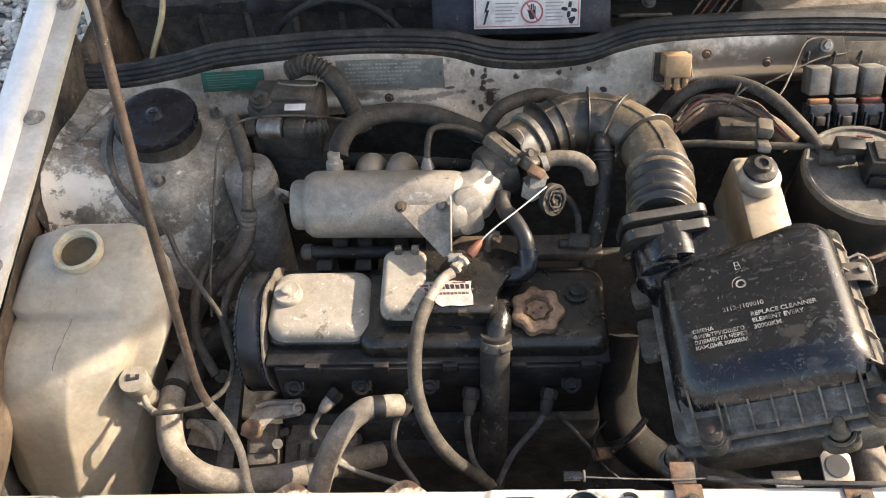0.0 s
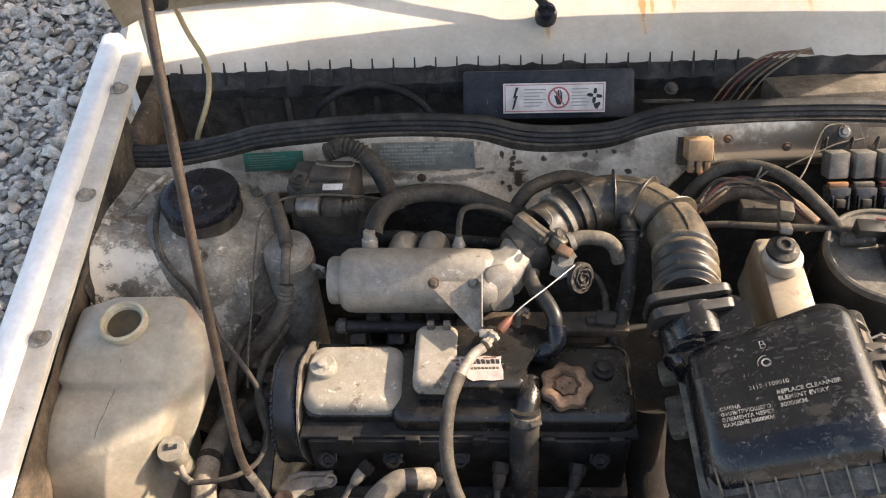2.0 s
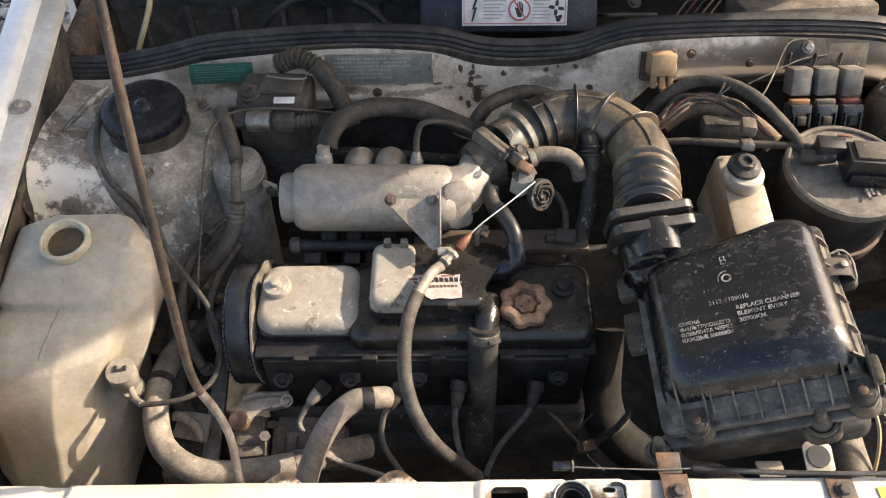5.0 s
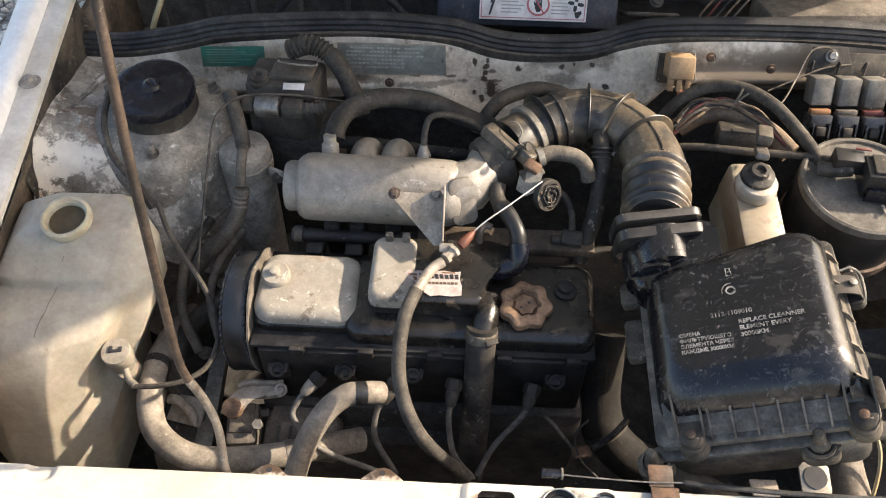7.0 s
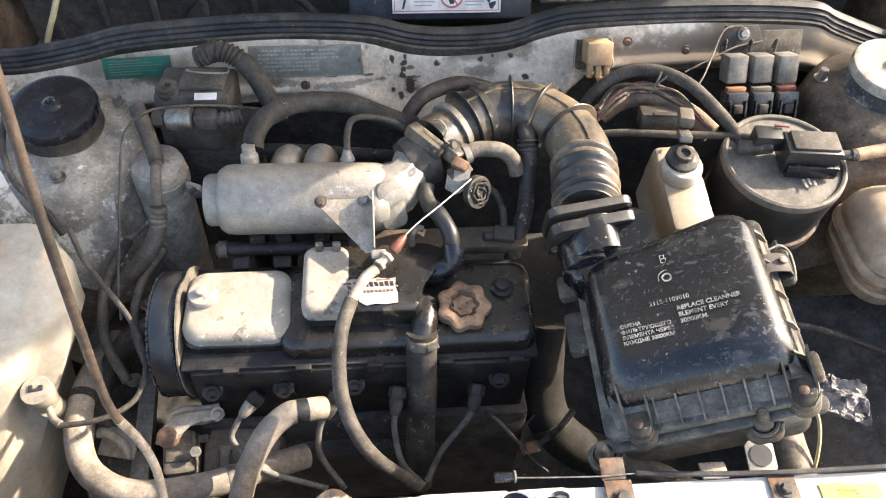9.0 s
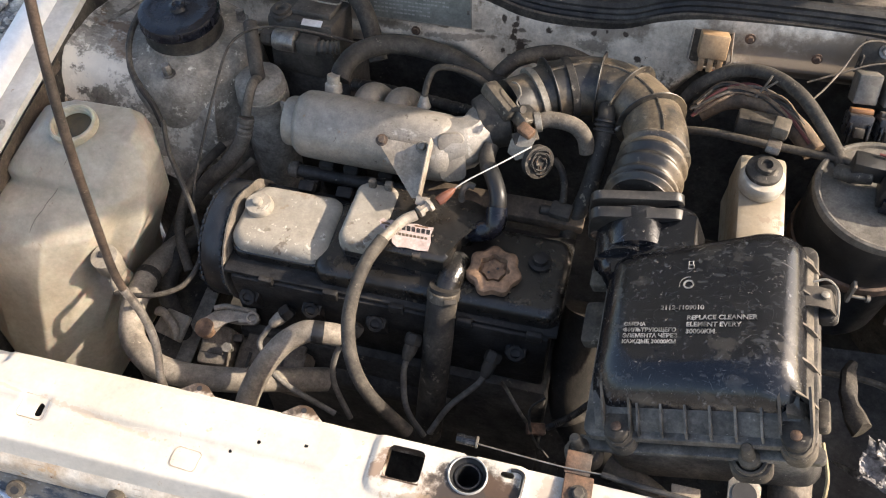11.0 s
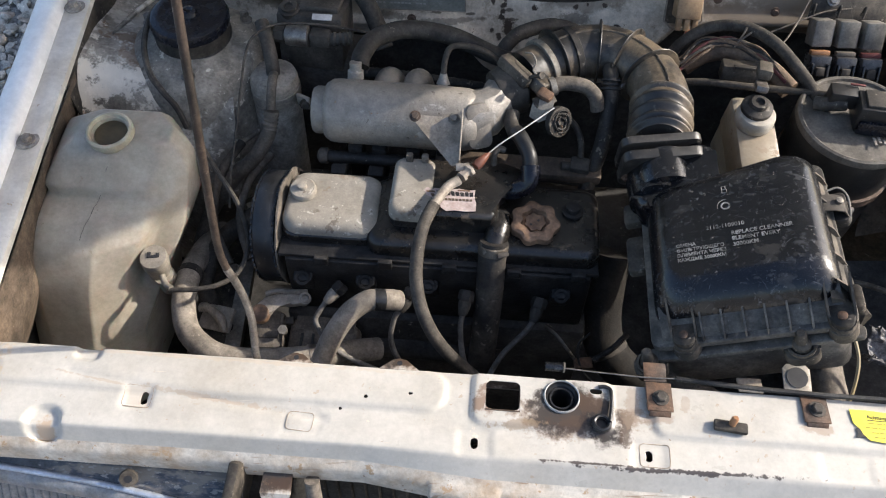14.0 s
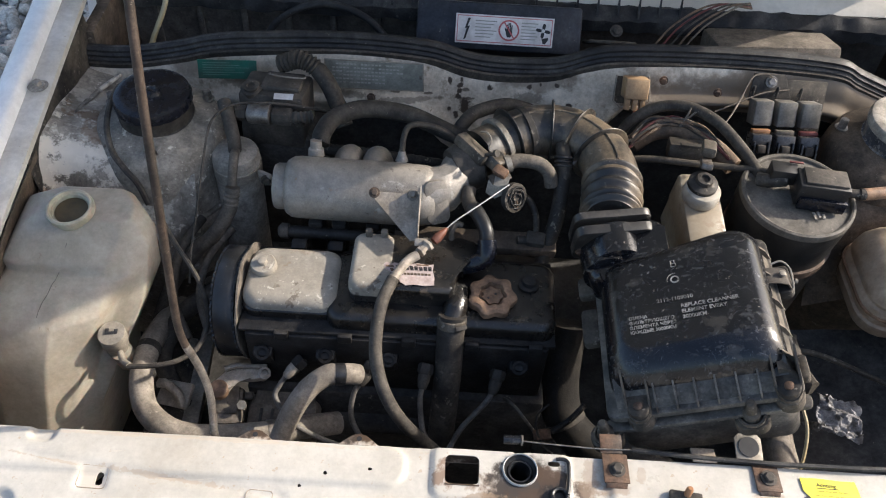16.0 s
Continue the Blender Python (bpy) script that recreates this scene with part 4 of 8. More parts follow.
part("wire", tube([(-0.005, 0.084, 0.748), (0.03, 0.083, 0.746), (0.085, 0.082, 0.744), (0.12, 0.084, 0.742)], 0.0008, 6, 6), "steel", cable)
part("sleeve", tube([(0.12, 0.084, 0.742), (0.20, 0.078, 0.7445), (0.30, 0.076, 0.744), (0.42, 0.080, 0.742), (0.52, 0.10, 0.735)], 0.0028, 6, 8), "rubber", cable)
part("end_stop", lathe([(0.005, -0.012), (0.005, 0.006)], (-0.006, 0.086, 0.745), (1, 0, 0), 14), "plastic", cable)
part("end_ring", lathe([(0.0056, 0), (0.0056, 0.0018)], (0.001, 0.086, 0.745), (1, 0, 0), 16), "clampsteel", cable)

# ---- headlamp and the front below the crossmember ----
lamp = thing("headlamp", (-0.50, -0.09, 0.55), "rectangular headlamp with ribbed dirty glass and blue-black housing", "headlamp")
part("housing_top", sheet([[(-0.685 + 0.36 * k / 20, y - 0.036 * k / 20 + 0.001 * math.sin(k), z) for k in range(21)] for y, z in ((0.012, 0.682), (-0.004, 0.680), (-0.010, 0.672), (-0.014, 0.670), (-0.018, 0.664), (-0.026, 0.661), (-0.030, 0.650))], 0.002), "bluepl", lamp, "dusty blue-black housing")
rimp = [(-0.655, -0.031, 0.658), (-0.615, -0.034, 0.660), (-0.484, -0.046, 0.660), (-0.365, -0.064, 0.660), (-0.338, -0.068, 0.656), (-0.328, -0.080, 0.638), (-0.326, -0.115, 0.52)]
part("bezel", tube(rimp, 0.0036, 8, 10), "chrome", lamp, "scratched bright bezel")
part("bezel_band", sheet([[(x, y - dy, z - dz) for x, y, z in rimp[:5]] for dy, dz in ((-0.004, 0.000), (0.004, 0.001), (0.009, 0.004), (0.0125, 0.011), (0.013, 0.014))], 0.002), "lampband", lamp, "dirty blue-grey frame")
lens_rows = []
for j in range(9):
    f = j / 8
    row = []
    for k in range(161):
        x = -0.70 + 0.375 * k / 160
        rib = 0.0024 * abs(math.sin(k * math.pi / 4)) if k > 26 else 0.0012 * abs(math.sin(k * math.pi / 2))
        row.append((x, -0.028 - 0.038 * (k / 160) - 0.065 * f - 0.008 * math.sin(f * 3.14) - rib, 0.655 - 0.16 * f + 0.4 * rib))
    lens_rows.append(row)
part("lens", sheet(lens_rows, 0.003), "lens", lamp, "ribbed glass lens", smooth=25)
part("lens_divider", tube([(-0.655, -0.028, 0.665), (-0.652, -0.040, 0.645), (-0.648, -0.060, 0.60), (-0.642, -0.10, 0.50)], 0.0045, 5, 8), "bluepl", lamp)
part("grommet", lathe([(0.004, 0.0), (0.0088, 0.0), (0.0098, 0.003), (0.0088, 0.006), (0.004, 0.006)], (-0.445, -0.043, 0.677), (0.25, -0.75, 0.75), 24), "dustrub", lamp, "rubber grommet")
part("grommet_hole", lathe([(0.0042, 0.0), (0.0042, 0.0064), (0.0005, 0.0064)], (-0.445, -0.043, 0.677), (0.25, -0.75, 0.75), 16), "ink", lamp)
part("end_bracket", rbox(pose(-0.330, -0.040, 0.676, 30, 0, -8), (0.012, 0.05, 0.06), 0.003), "dustpl", lamp)
grille = thing("grille_bracket", (-0.29, -0.05, 0.60), "white bent steel strap with dusty black clip", "bracket")
part("strap", sheet([[(-0.303, -0.030, 0.690), (-0.273, -0.030, 0.690)], [(-0.304, -0.052, 0.686), (-0.272, -0.052, 0.686)], [(-0.300, -0.060, 0.676), (-0.276, -0.060, 0.676)]], 0.002), "panel", grille)
part("clip", rbox(pose(-0.288, -0.068, 0.655), (0.036, 0.014, 0.045), 0.003), "dustpl", grille)
for x in (-0.025, 0.012):
    g2 = thing("front_stay", (x, -0.05, 0.60), "white painted steel stay below the crossmember", "bracket", group="front stays")
    part("post", rbox(pose(x, -0.05, 0.63), (0.016 if x < 0 else 0.024, 0.012, 0.14), 0.002), "panel", g2)
duct = thing("grille_rail", (-0.14, -0.065, 0.60), "dusty black plastic grille frame rail", "grille")
part("rail", rbox(pose(-0.14, -0.07, 0.652), (0.20, 0.02, 0.03), 0.004), "boxpl", duct)
part("end_clip", rbox(pose(-0.235, -0.068, 0.665), (0.022, 0.016, 0.035), 0.003), "boxpl", duct)
solo("drain_pipe", tube([(-0.252, -0.036, 0.69), (-0.250, -0.045, 0.672), (-0.246, -0.055, 0.650), (-0.246, -0.058, 0.60)], 0.008, 6, 12), "hose", "short dusty tan drain pipe", "pipe")
radiator = thing("radiator", (0.05, 0.03, 0.35), "dark finned radiator below the crossmember", "radiator")
part("core", rbox(pose(0.05, 0.005, 0.50), (0.62, 0.03, 0.30), 0.003), "darkbay", radiator)
for k in range(40):
    part("fin", rbox(pose(-0.25 + 0.0155 * k, -0.013, 0.52), (0.002, 0.006, 0.24), 0), "dustpl", radiator)
part("header", rbox(pose(0.05, 0.005, 0.665), (0.64, 0.045, 0.03), 0.01), "blackhose", radiator)

# dark undertray that closes the bay
solo("bay_floor", rbox(pose(0, 0.35, 0.30), (1.30, 0.80, 0.01), 0), "darkbay", "sooty dark undertray below the engine", "car panel")
solo("bumper_beam", rbox(pose(0, -0.10, 0.42), (1.40, 0.08, 0.12), 0.02), "dustpl", "black plastic front bumper below the headlamps", "bumper")


# ---- inner wings, towers ----
def inner_wing(side, name, label, shelf_mat):
    t = thing(name, (side * -0.60, 0.40, 0.60), label, "car panel")
    front, rear = [], []
    for k in range(21):
        y = 0.085 + 0.375 * k / 20
        x, z = lerp_at(FENDER, y)
        row = []
        for f in np.linspace(0, 1, 12):
            px = x + 0.003 - 0.034 * f + 0.012 * math.sin(f * 3.1) * (1 if y < 0.2 else 0.3)
            row.append((side * px, y, z - 0.012 - 0.15 * f + 0.004 * noise.noise(Vector((px * 12, y * 12, side)))))
        front.append(row)
    for k in range(23):
        y = 0.425 + 0.255 * k / 22
        x, z = lerp_at(FENDER, y)
        shelf = max(0.0, min(1.0, (y - 0.425) / 0.06))
        shelf = shelf * shelf * (3 - 2 * shelf)
        row = []
        for f in np.linspace(0, 1, 18):
            px = x + 0.002 + 0.20 * f
            low = z - 0.060 - 0.14 * f ** 0.6
            high = z - 0.016 - 0.035 * f ** 0.7 - 0.02 * f - 0.055 * max(0.0, (y - 0.50) / 0.18) ** 1.2
            row.append((side * px, y, low + (high - low) * shelf + 0.004 * noise.noise(Vector((px * 12, y * 12, side))) + 0.0025 * noise.noise(Vector((px * 30, y * 30, side)))))
        rear.append(row)
    # The front panel's shade is put into its brown colour.
    part("front_panel", sheet(front, 0.0015), "brown", t, "brown front panel with shade in its colour", smooth=50)
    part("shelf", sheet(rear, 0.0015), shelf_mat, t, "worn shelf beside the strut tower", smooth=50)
    wall_rows = []
    for k in range(16):
        y = 0.43 + 0.29 * k / 15
        x, z = lerp_at(FENDER, y)
        wall_rows.append([(side * (x + 0.001 + 0.008 * f + 0.003 * noise.noise(Vector((f * 4, y * 20, side)))), y, z - 0.010 - 0.16 * f) for f in np.linspace(0, 1, 8)])
    part("side_wall", sheet(wall_rows, 0.0015), "dustpl", t, "grimy upright side wall")
    part("arch_liner", sheet([[(side * -0.684, y, z) for z in (0.70, 0.60, 0.45, 0.32)] for y in np.linspace(0.0, 0.70, 8)], 0.002), "darkbay", t, "dark wheel arch liner")
    rib = [(-0.598, 0.665, 0.747), (-0.618, 0.61, 0.752), (-0.632, 0.54, 0.757), (-0.645, 0.47, 0.746)]
    part("stamped_rib", tube([(side * x, y, z) for x, y, z in rib], 0.0035, 6, 8), shelf_mat, t)
    return t


def shelf_marks(t):
    o = ORIGIN[[c for c in t.children if c.name.startswith("shelf")][0]]
    for x, y, w, h, turn, colour, k, rag in ((-0.600, 0.560, 0.040, 0.011, 8, (0.13, 0.078, 0.045), 0.85, 0.5), (-0.585, 0.525, 0.022, 0.030, 0, (0.20, 0.125, 0.075), 0.7, 0.6), (-0.600, 0.480, 0.060, 0.016, 6, (0.66, 0.61, 0.52), 0.8, 0.8), (-0.605, 0.610, 0.040, 0.022, 0, (0.50, 0.46, 0.40), 0.5, 0.7), (-0.640, 0.460, 0.022, 0.018, 20, (0.62, 0.56, 0.46), 0.8, 0.9)):
        stain_or_shade(M["apron"], (x - o.x, y - o.y, 0), (w, h, 1.0), turn, colour, k, rag, 60)


shelf_marks(inner_wing(1, "inner_wing", "worn inner wing with scratched pale paint patches", "apron"))
# This wing's shelf is browner than its twin: shade in the base colour.
inner_wing(-1, "inner_wing", "grimy brown inner wing panel with shade in its colour", "brown")


def strut(side, name, label, top, cap_label, cap_material, body_material, cx, cy):
    t = thing(name, (cx, cy, 0.40), label, "strut tower")
    lean = (side * 0.10, -0.05, 1)
    prof = [(0.122, -0.40), (0.116, -0.20), (0.1105, -0.135), (0.1095, -0.13), (0.107, -0.10), (0.102, -0.06), (0.097, -0.034), (0.090, -0.015), (0.079, -0.005), (0.056, 0.000), (0.054, 0.005), (0.02, 0.005)]
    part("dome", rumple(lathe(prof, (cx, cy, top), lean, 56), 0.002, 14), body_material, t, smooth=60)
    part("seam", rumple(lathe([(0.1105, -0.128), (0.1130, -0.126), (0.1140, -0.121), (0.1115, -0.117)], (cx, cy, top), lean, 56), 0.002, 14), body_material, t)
    for a in (38, 158, 278):
        hexbolt((cx + 0.078 * math.cos(radians(a)), cy + 0.078 * math.sin(radians(a)), top - 0.004), t, 0.0065, 0.016)
    c = part("cap_skirt", lathe([(0.0525, 0.0), (0.0535, 0.003), (0.0512, 0.004), (0.0508, 0.024), (0.052, 0.026)], (cx, cy, top + 0.002), (side * 0.06, -0.05, 1), 48), "dustrub" if side > 0 else "bluepl", t, cap_label)
    part("cap_dome", lathe([(0.0515, 0.024), (0.0535, 0.026), (0.0540, 0.034), (0.0515, 0.040), (0.046, 0.042), (0.038, 0.0405), (0.022, 0.0400), (0.012, 0.0405), (0.010, 0.0455), (0.006, 0.047), (0.003, 0.0445)], (cx, cy, top + 0.002), (side * 0.06, -0.05, 1), 48), cap_material, c, "glossy domed top" if side > 0 else "dusty domed top")
    return t


strut(1, "strut_tower", "dusty grey strut tower with scuffed paint", 0.764, "shiny black rubber strut cap with dusty skirt", "cap", "tower", -0.510, 0.556)
# Dome and seam are a darker brown than on the other tower.
strut(-1, "strut_tower", "dark brown strut tower beside the relays", 0.782, "dust-pale rubber strut cap with blue-black skirt", "dustgrey", "brown", 0.548, 0.576)
solo("tower_cable", tube([(-0.572, 0.600, 0.778), (-0.570, 0.567, 0.785), (-0.566, 0.529, 0.785), (-0.560, 0.500, 0.778), (-0.545, 0.469, 0.768), (-0.525, 0.450, 0.755), (-0.510, 0.441, 0.740), (-0.497, 0.428, 0.715)], 0.0042, 8, 8), "dustrub", "dusty grey cable round the strut tower", "cable")

# ---- firewall, seal and cowl ----
SEAL = [(-0.672, 0.766), (-0.591, 0.767), (-0.51, 0.783), (-0.457, 0.798), (-0.389, 0.807), (-0.256, 0.816), (-0.135, 0.811), (-0.07, 0.794), (-0.013, 0.789), (0.061, 0.794), (0.107, 0.812), (0.153, 0.823), (0.271, 0.829), (0.389, 0.829), (0.483, 0.822), (0.523, 0.804), (0.613, 0.770), (0.68, 0.762)]
seal_pts = spline([(x, 0.700, z) for x, z in SEAL], 5)


def firewall():
    rows = []
    for q in seal_pts:
        x, zt = q.x, q.z - 0.010
        drop = 0.150 - 0.045 * min(1.0, max(0.0, (-0.10 - x) / 0.05)) - 0.075 * min(1.0, max(0.0, (x - 0.12) / 0.05))
        mid = 0.030 * math.exp(-((x - 0.10) / 0.05) ** 2)
        row = []
        for f in np.linspace(0, 1, 20):
            z = zt - drop * f
            y = 0.690 - 0.022 * (1 - math.exp(-f * 3.3)) - 0.012 * math.exp(-((f - 0.74) / 0.13) ** 2) - mid * math.exp(-((f - 0.7) / 0.4) ** 2) * 0.9
            y += 0.003 * noise.noise(Vector((x * 6, z * 9, 2)))
            row.append((x, y, z))
        rows.append(row)
    return sheet(rows, 0.0015)


wall = thing("firewall", (0, 0.67, 0.50), "chipped cream firewall with dark rust patches", "car panel")
fw = part("panel", firewall(), "firewall", wall, smooth=55)
o = ORIGIN[fw]
rs = random.Random(3)
chips = [(0.001, 0.783, 0.009, 0.008, 1.0), (0.037, 0.780, 0.011, 0.009, 1.0), (-0.072, 0.718, 0.010, 0.014, 1.0), (0.024, 0.742, 0.022, 0.009, 0.6), (-0.25, 0.738, 0.03, 0.005, 0.6), (-0.16, 0.733, 0.05, 0.004, 0.6), (0.17, 0.70, 0.10, 0.03, 0.8), (-0.40, 0.742, 0.06, 0.010, 0.6)]
chips += [(rs.gauss(-0.080, 0.012), rs.gauss(0.742, 0.018), rs.uniform(0.0018, 0.005), rs.uniform(0.002, 0.006), 1.0) for _ in range(9)]
chips += [(rs.gauss(0.03, 0.035), rs.gauss(0.768, 0.014), rs.uniform(0.0018, 0.005), rs.uniform(0.002, 0.005), 1.0) for _ in range(10)]
chips += [(rs.gauss(-0.17, 0.05), rs.gauss(0.745, 0.006), rs.uniform(0.004, 0.012), rs.uniform(0.001, 0.003), 0.8) for _ in range(6)]
for x, z, w, h in ((0.44, 0.775, 0.30, 0.055), (0.44, 0.775, 0.26, 0.040), (0.25, 0.770, 0.09, 0.022), (0.03, 0.772, 0.05, 0.018), (0.22, 0.755, 0.08, 0.012), (-0.47, 0.765, 0.06, 0.022), (-0.33, 0.745, 0.12, 0.010)):
    stain_or_shade(M["firewall"], (x - o.x, 0, z - o.z), (w, 1.0, h), 0, (0.17, 0.135, 0.098), 0.72, 0.45, 16)
for x, z, w, h, k in chips:
    stain_or_shade(M["firewall"], (x - o.x, 0, z - o.z), (w, 1.0, h), 0, (0.060, 0.045, 0.034), k, 0.45, 120)
part("sound_lining", rumple(sheet([[(-0.66 + 1.32 * k / 30, 0.692 + 0.003 * math.sin(k), z) for k in range(31)] for z in (0.765, 0.72, 0.665, 0.60, 0.52, 0.44, 0.36)], 0.003), 0.004, 14), "darkbay", wall, "sooty black sound lining")
sealt = thing("bonnet_seal", (0, 0.70, 0.79), "black rubber bonnet seal along the firewall lip", "rubber seal")
prof = [(-0.012, -0.018), (-0.0125, -0.009), (-0.0095, -0.006), (-0.0105, -0.002), (-0.0075, 0.001), (-0.0080, 0.005), (-0.003, 0.0085), (0.002, 0.0085), (0.006, 0.005), (0.009, 0.000), (0.008, -0.010)]
part("bulb", loft([[(q.x, q.y + a * 1.15, q.z + b) for a, b in prof] for q in seal_pts]), "rubber", sealt, smooth=28)
prof = [(-0.016, -0.027), (-0.0175, -0.014), (-0.0145, -0.012), (-0.012, -0.025)]
part("grip_strip", loft([[(q.x, q.y + a, q.z + b) for a, b in prof] for q in seal_pts if q.x < -0.44 or q.x > -0.41]), "dustrub", sealt, "dusty grip strip")


def plaque(name, corners, material, label, category, thick=0.0012, outline=((0, 0), (1, 0), (1, 1), (0, 1))):
    """A thin plate on four corners: left top, right top, right bottom, left bottom."""
    c = [Vector(p) for p in corners]
    nrm = (c[1] - c[0]).cross(c[3] - c[0]).normalized()
    if (nrm.z < 0 if abs(nrm.z) > 0.9 else nrm.y > 0):
        nrm = -nrm
    t = thing(name, sum(c, Vector()) / 4, label, category)
    rim = [c[0].lerp(c[1], u).lerp(c[3].lerp(c[2], u), v) for u, v in outline]
    part("plate", loft([rim, [p + nrm * thick for p in rim]]), material, t)

    def put(u0, v0, u1, v1, mat_, pname="print_line"):
        def at(u, v):
            return c[0].lerp(c[1], u).lerp(c[3].lerp(c[2], u), v)
        q = [at(u0, v0), at(u1, v0), at(u1, v1), at(u0, v1)]
        return part(pname, loft([[p + nrm * (thick + 0.0002) for p in q], [p + nrm * (thick + 0.0005) for p in q]]), mat_, t)
    return t, put


t, put = plaque("green_label", [(-0.472, 0.658, 0.790), (-0.384, 0.658, 0.794), (-0.386, 0.654, 0.764), (-0.474, 0.654, 0.759)], "green", "faded green sticker with rows of pale print", "sticker")
for k in range(6):
    put(0.08, 0.12 + 0.13 * k, 0.55 + 0.4 * ((k * 7) % 5) / 5, 0.155 + 0.13 * k, "labelprint")
t, put = plaque("data_plate", [(-0.283, 0.658, 0.806), (-0.137, 0.658, 0.807), (-0.135, 0.653, 0.760), (-0.285, 0.653, 0.757)], "plate", "riveted grey metal data plate with tiny print rows", "plate")
for k in range(6):
    for j in range(20):
        if (j * 5 + k * 3) % 7 and (j < 15 or k < 3):
            put(0.08 + 0.036 * j, 0.12 + 0.125 * k, 0.08 + 0.036 * j + 0.026, 0.165 + 0.125 * k, "plateprint", "print_block")
for u0, v0, u1, v1 in ((0.0, 0.0, 1.0, 0.03), (0.0, 0.97, 1.0, 1.0), (0.0, 0.0, 0.012, 1.0), (0.988, 0.0, 1.0, 1.0)):
    put(u0, v0, u1, v1, "bracket", "edge")
put(0.02, 0.42, 0.045, 0.55, "steel", "rivet")
put(0.955, 0.42, 0.98, 0.55, "steel", "rivet")
for x, z in ((0.216, 0.806), (-0.215, 0.742), (-0.045, 0.724), (0.30, 0.79)):
    hexbolt((x, 0.655, z), wall, 0.0045, 0.005, (0, -1, 0.25), name="screw", material="rust")
M["cowlpaint"] = mat("cowl_paint", (0.56, 0.525, 0.46), (0.48, 0.435, 0.365), 0.4, 0, 5, 100, grain=0.06, bump=0.03, spots=(((0.36, 0.17, 0.06), 13, 0.72, 0.7),))
cowl = thing("scuttle_panel", (0, 0.95, 0.80), "white cowl panel with rust runs and a black louvre strip", "car panel")
rows = []
for k in range(61):
    x = -0.70 + 1.40 * k / 60
    lift = 0.030 * (x * x / 0.49) * (1 if x > 0 else 0.45)
    rows.append([(x, 0.862 + dy - 0.03 * (x / 0.7) ** 2, 0.797 + dz + lift) for dy, dz in ((0.0, 0.0), (0.012, 0.010), (0.04, 0.022), (0.07, 0.034), (0.10, 0.046), (0.125, 0.058), (0.135, 0.060))])
skin = part("skin", sheet(rows, 0.0015), "cowlpaint", cowl)
part("louvre_strip", rumple(loft([[(x, 0.858 - 0.03 * (x / 0.7) ** 2 + a, 0.792 + b + 0.030 * (x * x / 0.49) * (1 if x > 0 else 0.45)) for a, b in ((-0.020, -0.030), (-0.019, -0.010), (-0.010, -0.002), (0.0, 0.005), (0.009, 0.005), (0.004, -0.014))] for x in np.linspace(-0.62, 0.66, 150)]), 0.0055, 40), "rubber", cowl, "dirty black louvre strip")
for k in range(27):
    x = -0.60 + 0.0335 * k
    lift = 0.030 * (x * x / 0.49) * (1 if x > 0 else 0.45)
    part("tooth", rbox(pose(x, 0.853 - 0.03 * (x / 0.7) ** 2, 0.800 + lift, -25, 0, 0), (0.0045, 0.008, 0.036), 0, taper=0.4), "rubber", cowl)
oc = ORIGIN[skin]
for x, w, l, y, k in ((0.135, 0.007, 0.040, 0.955, 0.95), (0.150, 0.004, 0.028, 0.960, 0.8), (-0.018, 0.005, 0.030, 0.925, 0.6), (0.185, 0.004, 0.022, 0.960, 0.6), (0.395, 0.007, 0.030, 0.955, 0.75), (0.37, 0.004, 0.02, 0.965, 0.7), (0.22, 0.005, 0.012, 0.972, 0.6), (0.135, 0.02, 0.014, 0.985, 0.8)):
    stain_or_shade(M["cowlpaint"], (x - oc.x, y - oc.y, 0), (w * 1.8, l * 1.25, 1.0), 0, (0.60, 0.44, 0.26), k * 0.55, 0.2, 30)
    stain_or_shade(M["cowlpaint"], (x - oc.x, y + 0.012 - oc.y, 0), (w * 0.8, l * 1.2, 1.0), 0, (0.45, 0.20, 0.06), k * 0.85, 0.4, 60)
screen = thing("windscreen", (0, 1.2, 0.86), "dark windscreen glass above the cowl panel", "windscreen")
part("glass", sheet([[(-0.68 + 1.36 * k / 20, y - 0.05 * ((k - 10) / 10) ** 2, z) for k in range(21)] for y, z in ((1.005, 0.868), (1.30, 1.08), (1.60, 1.30))], 0.005), "glassdark", screen)
part("rubber_surround", tube([(-0.68 + 1.36 * k / 10, 1.000 - 0.05 * ((k - 5) / 5) ** 2, 0.868 + 0.012 * ((k - 5) / 5) ** 2) for k in range(11)], 0.010, 4, 8), "rubber", screen)
wiper = thing("wiper_arm", (-0.022, 0.93, 0.84), "black wiper arm on its pivot at the cowl", "wiper")
part("pivot", lathe([(0.017, -0.006), (0.018, 0.008), (0.014, 0.018), (0.008, 0.021)], (-0.022, 0.930, 0.842), (0, -0.35, 1), 24), "cap", wiper)
part("arm", tube([(-0.022, 0.930, 0.860), (-0.06, 0.955, 0.882), (-0.18, 0.985, 0.905), (-0.38, 1.02, 0.925)], 0.0075, 6, 10), "rubber", wiper)

well = thing("cowl_well", (0, 0.78, 0.60), "dark dusty ventilation well behind the firewall", "car panel")
part("back_wall", sheet([[(-0.70 + 1.4 * k / 12, 0.868, z) for k in range(13)] for z in (0.60, 0.70, 0.79)], 0.002), "wellgrey", well)
for k in range(6):
    part("rib", rbox(pose(-0.60 + 0.075 * k, 0.862, 0.715), (0.010, 0.006, 0.13), 0.002), "wellgrey", well)
part("floor", rbox(pose(0, 0.785, 0.66), (1.28, 0.17, 0.003), 0), "wellgrey", well)
part("side_wall", rbox(pose(-0.650, 0.79, 0.728, 0, 0, 0), (0.02, 0.17, 0.13), 0.003), "brown", well, "rust-brown end wall")
